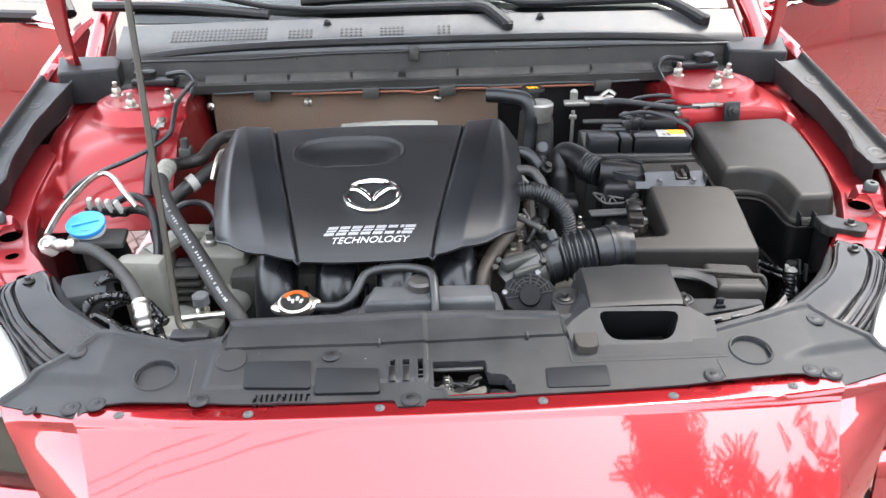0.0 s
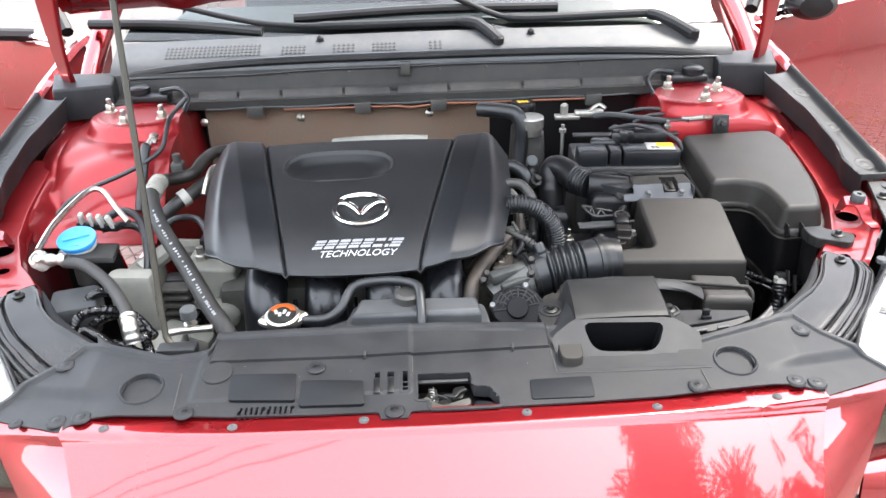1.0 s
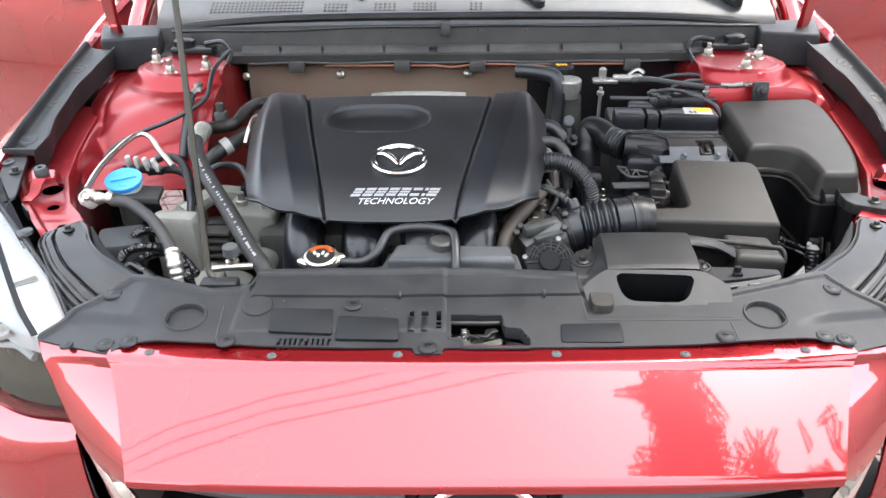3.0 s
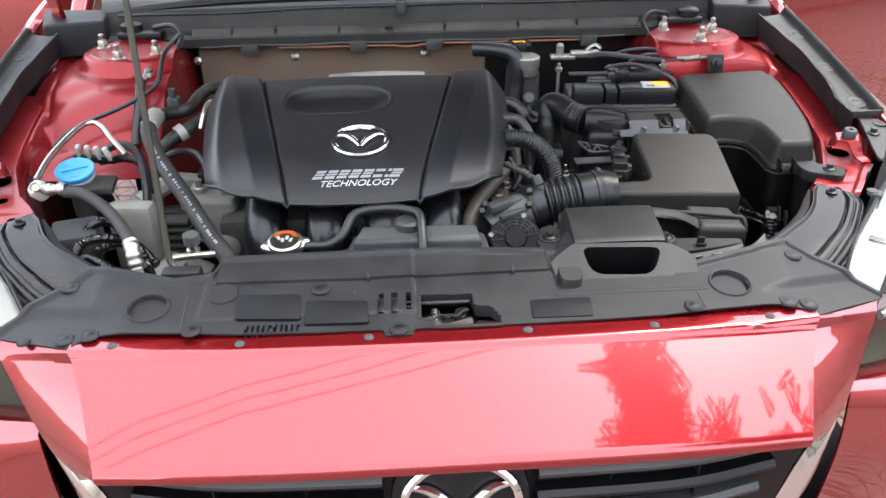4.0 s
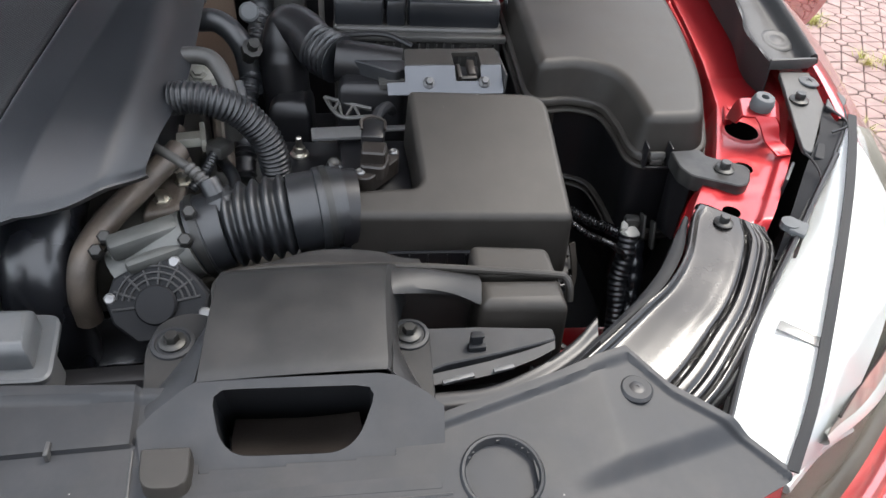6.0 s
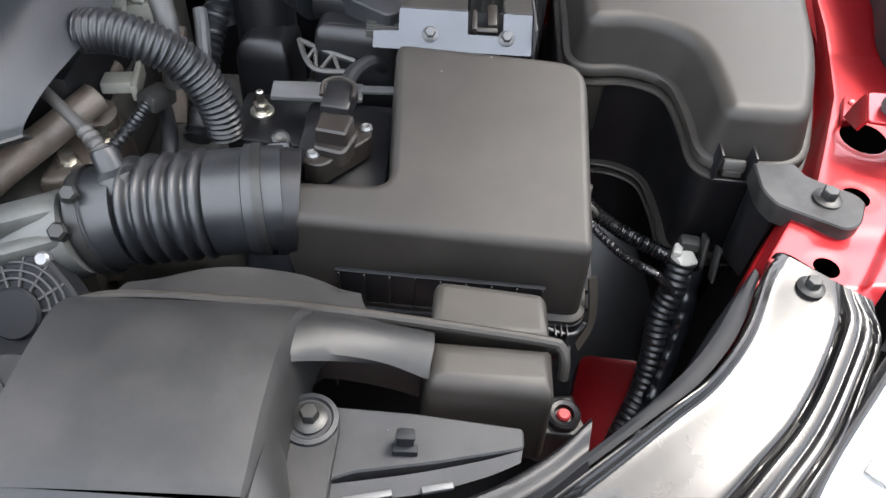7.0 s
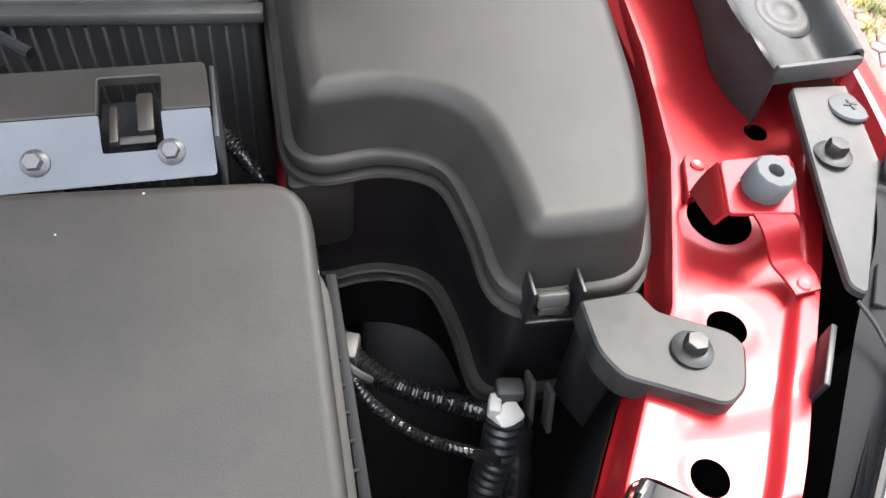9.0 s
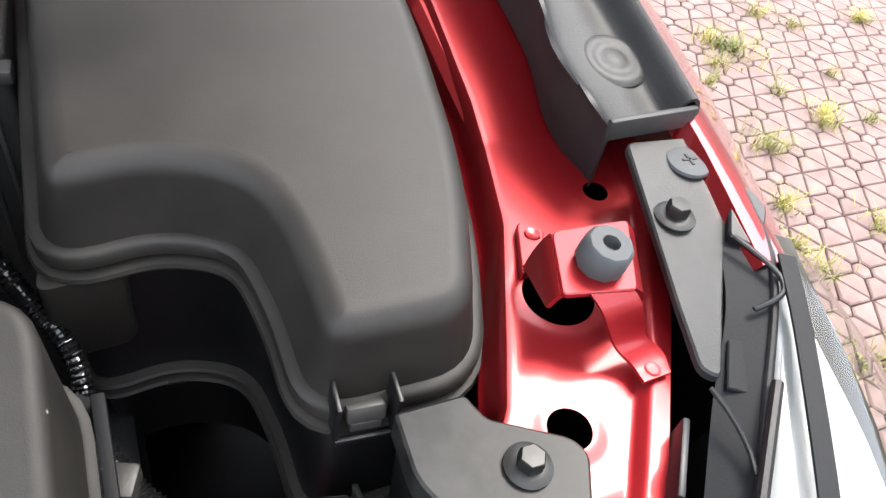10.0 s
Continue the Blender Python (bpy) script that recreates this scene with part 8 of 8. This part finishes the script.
part("lower_pipe", tube([(0.052, 0.600, 0.765), (0.070, 0.628, 0.770), (0.090, 0.665, 0.775), (0.102, 0.700, 0.779), (0.106, 0.725, 0.780)], 0.010, 12), M_TAN, lk)
part("rear_pipe", tube([(0.166, 0.782, 0.802), (0.170, 0.765, 0.79), (0.172, 0.750, 0.775), (0.172, 0.73, 0.75)], 0.006, 10), M_COWL, lk)
part("plug", box((0.152, 0.686, 0.784), (0.018, 0.026, 0.014), 0.003, rz=-25, rx=-10), M_TANK, lk)
part("plug_tail", tube([(0.147, 0.676, 0.784), (0.143, 0.660, 0.782), (0.138, 0.648, 0.779), (0.128, 0.636, 0.772)], corrugated(0.0042, 0.0012, 0.004), 10, 16), M_RUBBER, lk)
solo("brass_fitting", lathe([(0.008, 0), (0.008, 0.012), (0.011, 0.0125), (0.011, 0.02), (0.006, 0.021), (0.006, 0.03)], (0.178, 0.80, 0.822), (0.3, -0.5, 0.8), 8), M_BLACKBOLT, (0.178, 0.80, 0.822), "metal pipe fitting on the engine", "fitting")
solo("green_plug", box((0.148, 0.752, 0.820), (0.010, 0.013, 0.008), 0.002, rz=20), M_GREEN, (0.15, 0.742, 0.804), "small green connector beside the engine", "plug")
solo("cream_bracket", joined(box((0.124, 0.694, 0.790), (0.026, 0.020, 0.010), 0.002, rz=8, rx=-10), box((0.136, 0.698, 0.790), (0.005, 0.034, 0.014), 0.001, rz=8)), M_CAST, (0.124, 0.694, 0.785), "pale cream metal bracket beside the engine", "bracket")

# harness down beside the fuse box
hn = thing("wiring_harness", (0.565, 0.60, 0.55), "taped black harness with a white tie", "wiring harness")
part("upper_run", tube([(0.563, 0.607, 0.716), (0.560, 0.596, 0.692), (0.555, 0.588, 0.670), (0.554, 0.572, 0.642), (0.548, 0.55, 0.61), (0.53, 0.52, 0.57)], corrugated(0.0100, 0.0014, 0.0060), 12, 24), M_RUBBER, hn)
part("second_run", tube([(0.570, 0.604, 0.712), (0.571, 0.592, 0.69), (0.568, 0.576, 0.662), (0.560, 0.556, 0.63), (0.545, 0.52, 0.59)], lambda s: 0.0085 + 0.0014 * math.sin(s * 260) * math.sin(s * 97), 12, 24), M_RUNNER, hn)
part("tie", joined(box((0.5635, 0.607, 0.716), (0.017, 0.014, 0.013), 0.003, rz=25, rx=20), box((0.5575, 0.611, 0.722), (0.007, 0.012, 0.010), 0.002, rz=-20)), M_WHITE, hn, "white cable tie block")
part("plug", joined(box((0.567, 0.617, 0.726), (0.016, 0.012, 0.010), 0.003, rz=-10), box((0.579, 0.612, 0.712), (0.003, 0.012, 0.044), 0.0008, rx=-20), box((0.590, 0.609, 0.712), (0.003, 0.010, 0.030), 0.0008, rx=-20)), M_TANK, hn)
for pts, r in (([(0.472, 0.690, 0.75), (0.476, 0.668, 0.742), (0.490, 0.642, 0.735), (0.508, 0.628, 0.729), (0.528, 0.621, 0.722), (0.555, 0.612, 0.714)], corrugated(0.0052, 0.0012, 0.0032)), ([(0.484, 0.634, 0.735), (0.492, 0.617, 0.735), (0.513, 0.600, 0.726), (0.537, 0.590, 0.719), (0.556, 0.590, 0.70)], corrugated(0.0028, 0.0008, 0.0026)),
               ([(0.420, 0.775, 0.80), (0.429, 0.765, 0.80), (0.441, 0.752, 0.79), (0.457, 0.727, 0.778), (0.470, 0.705, 0.765), (0.472, 0.69, 0.745)], corrugated(0.0042, 0.001, 0.003))):
    solo("harness_branch", tube(pts, r, 10, 30), M_GLOSS, pts[0], "corrugated black conduit beside the filter box", "conduit", "conduits beside the filter box")
cc = thing("conduit_clip", (0.483, 0.644, 0.735), "small grey plastic clip holding the conduits", "clip")
part("clip_body", box((0.483, 0.646, 0.744), (0.012, 0.016, 0.014), 0.002, rz=-20), M_TANK, cc)
part("clip_loop", tube([(0.478, 0.640, 0.748), (0.484, 0.630, 0.750), (0.492, 0.628, 0.742), (0.490, 0.634, 0.732)], 0.002, 6), M_TANK, cc)
sw = thing("mount_bush", (0.447, 0.505, 0.60), "dark bracket with a red rubber bush", "mount")
part("bracket", loft(rounded([(0.428, 0.485), (0.472, 0.482), (0.462, 0.528), (0.432, 0.525)], 0.006), lid_layers(0.60, 0.635, 0.004)), M_DARK, sw)
part("ring", lathe([(0.0125, 0), (0.0125, 0.006), (0.0105, 0.0075), (0.0075, 0.0065), (0.0065, 0.002)], (0.449, 0.503, 0.635), seg=20), M_DARK, sw)
part("bush", lathe([(0.0052, 0), (0.0052, 0.003), (0.0040, 0.0045), (0, 0.0046)], (0.449, 0.503, 0.637), seg=12), M_REDRUB, sw, "red rubber bush")

sw.location += Vector((0.021, -0.003, 0.020))

# strut studs
for side in (1, -1):
    for x, y in (((0.593, 1.055), (0.546, 0.990), (0.498, 1.075)) if side > 0 else ((-0.635, 1.059), (-0.582, 0.981), (-0.517, 1.005))):
        c = (x, y, 0.9075)
        ob = thing("strut_nut", c, "zinc flange nut on a strut stud", "nut", "strut tower nuts")
        part("flange", lathe([(0.013, 0), (0.013, 0.002), (0.010, 0.004)], c, seg=18), M_STEEL, ob)
        part("nut", lathe([(0.0095, 0.003), (0.0095, 0.014), (0.008, 0.016)], c, seg=6), M_STEEL, ob)
        part("stud", lathe([(0.005, 0.01), (0.005, 0.026), (0.003, 0.028), (0, 0.028)], c, seg=10), M_STEEL, ob)
    c = (at_side(side, 0.545, 1.115), 1.115, 0.905)
    ob = thing("wiper_bracket", c, "black bracket and leads behind the strut tower", "bracket", "brackets behind the towers")
    part("plate", box((c[0], c[1], 0.918), (0.09, 0.035, 0.014), 0.004, rz=side * 4), M_DARK, ob)
    part("cap", lathe([(0.022, 0), (0.022, 0.012), (0.016, 0.016), (0, 0.016)], (at_side(side, 0.565, 1.125), 1.125, 0.924), seg=18), M_DARK, ob)
    part("lead", tube([(at_side(side, x, y), y, z) for x, y, z in ((0.465, 1.05, 0.90), (0.460, 1.09, 0.92), (0.48, 1.11, 0.935), (0.52, 1.118, 0.93))], 0.005, 8), M_RUBBER, ob)

# wipers
for piv, pts, bl0, bl1 in (((0.160, 1.205, 0.988), [(0.163, 1.203, 0.988), (0.135, 1.235, 1.008), (0.110, 1.256, 1.018), (0.049, 1.264, 1.020), (-0.214, 1.264, 1.020), (-0.339, 1.275, 1.026), (-0.43, 1.291, 1.040), (-0.55, 1.322, 1.064)], (-0.352, 1.268, 1.010), (-0.74, 1.315, 1.030)),
                           ((0.585, 1.205, 0.990), [(0.583, 1.204, 0.990), (0.545, 1.235, 1.010), (0.508, 1.263, 1.022), (0.461, 1.270, 1.023), (0.221, 1.266, 1.022), (0.150, 1.275, 1.034), (0.085, 1.295, 1.060), (0.0, 1.33, 1.09)], (-0.284, 1.292, 1.032), (0.302, 1.297, 1.038))):
    w = thing("wiper", piv, "black wiper with a thin blade on the windscreen", "wiper", "windscreen wipers")
    part("arm", tube(pts, lambda s: 0.013 if s < 0.11 else 0.0100 if s < 0.42 else 0.0065, 10), M_PLASTIC, w)
    part("blade", tube([bl0, tuple((Vector(bl0) + Vector(bl1)) / 2 + Vector((0, 0.004, 0.006))), bl1], 0.0115, 10), M_DARK, w)
    part("pivot_cap", lathe([(0.013, -0.01), (0.013, 0.006), (0.009, 0.01), (0, 0.01)], piv, seg=16), M_DARK, w)

# bonnet prop
prop = thing("bonnet_prop", (-0.347, 0.372, 0.80), "thin olive-black steel prop rod holding the bonnet", "prop rod")
part("rod", tube([(-0.340, 0.370, 0.806), (-0.354, 0.378, 0.814), (-0.359, 0.388, 0.832), (-0.367, 0.425, 0.91), (-0.381, 0.493, 1.067), (-0.393, 0.55, 1.198), (-0.418, 0.66, 1.45), (-0.441, 0.765, 1.69)], 0.0043, 10), M_ROD, prop)
part("seat", box((-0.340, 0.366, 0.806), (0.05, 0.022, 0.016), 0.004), M_PLASTIC, prop)

# ---- paving ----
pav = thing("pavement", (2.0, 1.8, 0.0), "faded red interlocking concrete pavers with weeds in the joints", "pavement", kind="structure")
L = 0.088
RT = 0.29
proto = {}


def paver_mesh(kind, pts):
    if kind not in proto:
        o = [Vector(p) for p in pts]
        bm = loft(inset(o, 0.0024), [(0, -0.010), (0, -0.0035), (0.003, -0.001), (0.005, 0.0)])
        proto[kind] = finish("paver", bm, M_PAVER, (0, 0, 0), 20)
    return proto[kind]


near, rest = [], []
h = L * math.sqrt(3) / 2
for j in range(-55, 75):
    for i in range(-60, 70):
        ax_, ay_ = i * L + (j % 2) * L / 2 + 0.85, j * h + 0.1
        if not (-4.0 < ax_ < 4.8 and -3.6 < ay_ < 5.0) or (abs(ax_) < 0.8 and 0.3 < ay_ < 4.2):
            continue
        col = (i - (j // 2) + 2 * j) % 3
        if col == 2:
            near.append(("hex", ax_, ay_))
        for up in (1, -1):
            ids = [col, (i + 1 - (j // 2) + 2 * j) % 3, None]
            jj = j + up
            ii = i + (1 if j % 2 else 0)
            ids[2] = (ii - (jj // 2) + 2 * jj) % 3
            near.append(("tri", ax_, ay_, up, ids.index(2) if 2 in ids else -1))


def paver_outline(p):
    if p[0] == "hex":
        return [Vector((RT * L * math.cos(radians(60 * k)), RT * L * math.sin(radians(60 * k)))) for k in range(6)]
    up, cut = p[3], p[4]
    c = [Vector((0, 0)), Vector((L, 0)), Vector((L / 2, up * h))]
    out = []
    for k in range(3):
        if k == cut:
            out += [c[k] + (c[k - 1] - c[k]) * RT, c[k] + (c[(k + 1) % 3] - c[k]) * RT]
        else:
            out.append(c[k])
    return out


count = 0
bulk_v, bulk_f = [], []
rnd = random.Random(4)
for p in near:
    close = 1.0 < p[1] < 2.05 and 0.55 < p[2] < 1.75 and count < 300
    if close:
        key = (p[0],) + tuple(p[3:])
        me = paver_mesh(key, paver_outline(p))
        ob = new("paver", me)
        ob.parent = pav
        ob.location = (p[1] - 2.0, p[2] - 1.8, rnd.uniform(-0.0015, 0.001))
        count += 1
    else:
        o = inset(paver_outline(p), 0.0024)
        s0 = len(bulk_v)
        dz = rnd.uniform(-0.0015, 0.001)
        k = len(o)
        top = inset(o, 0.004)
        bulk_v += [(q.x + p[1], q.y + p[2], -0.010) for q in o] + [(q.x + p[1], q.y + p[2], -0.003 + dz) for q in o] + [(q.x + p[1], q.y + p[2], dz) for q in top]
        for a in range(k):
            b_ = (a + 1) % k
            bulk_f += [(s0 + a, s0 + b_, s0 + k + b_, s0 + k + a), (s0 + k + a, s0 + k + b_, s0 + 2 * k + b_, s0 + 2 * k + a)]
        bulk_f.append(tuple(s0 + 2 * k + a for a in range(k)))
me = bpy.data.meshes.new("paver_field")
me.from_pydata(bulk_v, [], bulk_f)
bm = bmesh.new()
bm.from_mesh(me)
bmesh.ops.recalc_face_normals(bm, faces=bm.faces)
bm.to_mesh(me)
bm.free()
me.materials.append(M_PAVER_FAR)
fld = new("paver_field", me)
fld.parent = pav
fld.location = (-2.0, -1.8, 0)
fld["kind"] = "stuff"

gv, gf = [], []
rnd = random.Random(9)
tufts = [(rnd.uniform(1.0, 3.6), rnd.uniform(0.2, 4.2), rnd.uniform(0.4, 1.0)) for _ in range(110)] + [(rnd.uniform(1.0, 2.3), rnd.uniform(0.5, 2.4), rnd.uniform(0.4, 1.1)) for _ in range(45)] + [(1.45, 1.05, 2.2), (1.62, 1.42, 1.6), (2.2, 1.9, 1.8), (1.25, 0.45, 2.0), (1.3, 0.75, 1.6), (2.0, 1.5, 1.5)]
for x, y, s in tufts:
    for _ in range(int(90 * s)):
        a, r0 = rnd.uniform(0, 6.28), rnd.gauss(0, 0.035 * s)
        bx, by = x + r0 * math.cos(a * 3), y + r0 * math.sin(a * 3)
        ln_, lean = rnd.uniform(0.02, 0.055) * (0.7 + 0.3 * s), rnd.uniform(0.3, 1.3)
        dx, dy = math.cos(a) * lean * ln_, math.sin(a) * lean * ln_
        w = 0.0014
        s0 = len(gv)
        gv += [(bx - dy / ln_ * w, by + dx / ln_ * w, -0.004), (bx + dy / ln_ * w, by - dx / ln_ * w, -0.004), (bx + dx * 0.5 + dy / ln_ * w * 0.7, by + dy * 0.5 - dx / ln_ * w * 0.7, ln_ * 0.6), (bx + dx * 0.5 - dy / ln_ * w * 0.7, by + dy * 0.5 + dx / ln_ * w * 0.7, ln_ * 0.6), (bx + dx, by + dy, ln_ * 0.8)]
        gf += [(s0, s0 + 1, s0 + 2, s0 + 3), (s0 + 3, s0 + 2, s0 + 4)]
me = bpy.data.meshes.new("grass")
me.from_pydata(gv, [], gf)
me.materials.append(M_GRASS)
tagged(new("grass", me), "dry yellow-green grass growing in the paving joints", "grass", kind="stuff")

# ---- what the paint mirrors: a tree and overhead cables ----
tree = thing("street_tree", (5.2, -2.4, 0), "leafy street tree overhanging the front of the car", "tree")
rnd = random.Random(21)
part("trunk", tube([(5.2, -2.4, 0), (5.15, -2.4, 1.2), (5.0, -2.3, 2.6), (4.7, -2.1, 3.8)], lambda s: 0.16 - 0.02 * s, 14), M_BARK, tree)
ends = []
for k in range(11):
    a = radians(90 + 30 * k)
    tip = Vector((4.5 + 1.2 * math.cos(a) + rnd.uniform(-0.3, 0.3), -1.9 + 1.2 * math.sin(a) + rnd.uniform(-0.3, 0.3), 5.0 + rnd.uniform(-0.4, 1.2)))
    mid = Vector((4.55, -2.0, 4.2)).lerp(tip, 0.5) + Vector((0, 0, 0.3))
    part("limb", tube([(4.75, -2.15, 3.5), tuple(mid), tuple(tip)], lambda s: max(0.012, 0.07 - 0.03 * s), 8), M_BARK, tree)
    ends += [mid, mid.lerp(tip, 0.5), tip]
# one long bough reaches out over the bumper
bough = [(4.5, -1.9, 4.6), (3.6, -1.3, 5.2), (2.7, -0.6, 5.4), (2.05, -0.2, 5.3)]
part("bough", tube(bough, lambda s: max(0.008, 0.045 - 0.012 * s), 8), M_BARK, tree)
twigs = [Vector((1.93 + rnd.gauss(0, 0.09), -0.17 + rnd.gauss(0, 0.13), 5.25 + rnd.gauss(0, 0.08))) for _ in range(10)]
for q in twigs:
    part("twig", tube([(2.15, -0.25, 5.32), tuple(Vector((2.15, -0.25, 5.32)).lerp(q, 0.5) + Vector((0, 0, 0.04))), tuple(q)], 0.006, 6), M_BARK, tree)
along = smooth_path(bough, 12)
for _ in range(22):
    p = along[rnd.randrange(6, len(along))]
    q = p + Vector((rnd.gauss(0.05, 0.16), rnd.gauss(-0.05, 0.16), rnd.gauss(0, 0.10)))
    part("twig", tube([tuple(p), tuple(p.lerp(q, 0.5) + Vector((0, 0, 0.03))), tuple(q)], 0.006, 6), M_BARK, tree)
    twigs.append(q)
lv, lf = [], []
for e, n, spread in [(e, 60, 0.27) for e in ends] + [(q, 12, 0.07) for q in twigs]:
    for _ in range(n):
        stem = e + Vector((rnd.gauss(0, spread), rnd.gauss(0, spread), rnd.gauss(0, spread * 0.7)))
        d = Vector((rnd.gauss(0, 1), rnd.gauss(0, 1), rnd.gauss(-0.3, 0.4))).normalized()
        sd = d.cross(Vector((0, 0, 1))).normalized()
        for q in range(9):
            c = stem + d * 0.035 * q
            for sg in (1, -1):
                ln2 = 0.085 * (1 - q / 14)
                tipv = c + sd * sg * ln2 + d * 0.03 + Vector((0, 0, rnd.uniform(-0.02, 0.01)))
                s0 = len(lv)
                lv += [tuple(c), tuple(c.lerp(tipv, 0.5) + d * 0.020), tuple(tipv), tuple(c.lerp(tipv, 0.5) - d * 0.020)]
                lf.append((s0, s0 + 1, s0 + 2, s0 + 3))
me = bpy.data.meshes.new("crown")
me.from_pydata(lv, [], lf)
me.materials.append(M_LEAF)
cr = new("crown", me)
cr.parent = tree
cr.location = (-5.2, 2.4, 0)
for k in range(3):
    solo("overhead_cable", tube([(-14, -2.2 + 0.14 * k, 6.6), (0, 0.15 + 0.12 * k, 5.9 + 0.04 * k), (14, 2.6 + 0.1 * k, 6.6)], 0.0045, 6), M_WIRE, (0, 0.2, 5.9), "black overhead cable high above the car", "cable", "overhead cables")
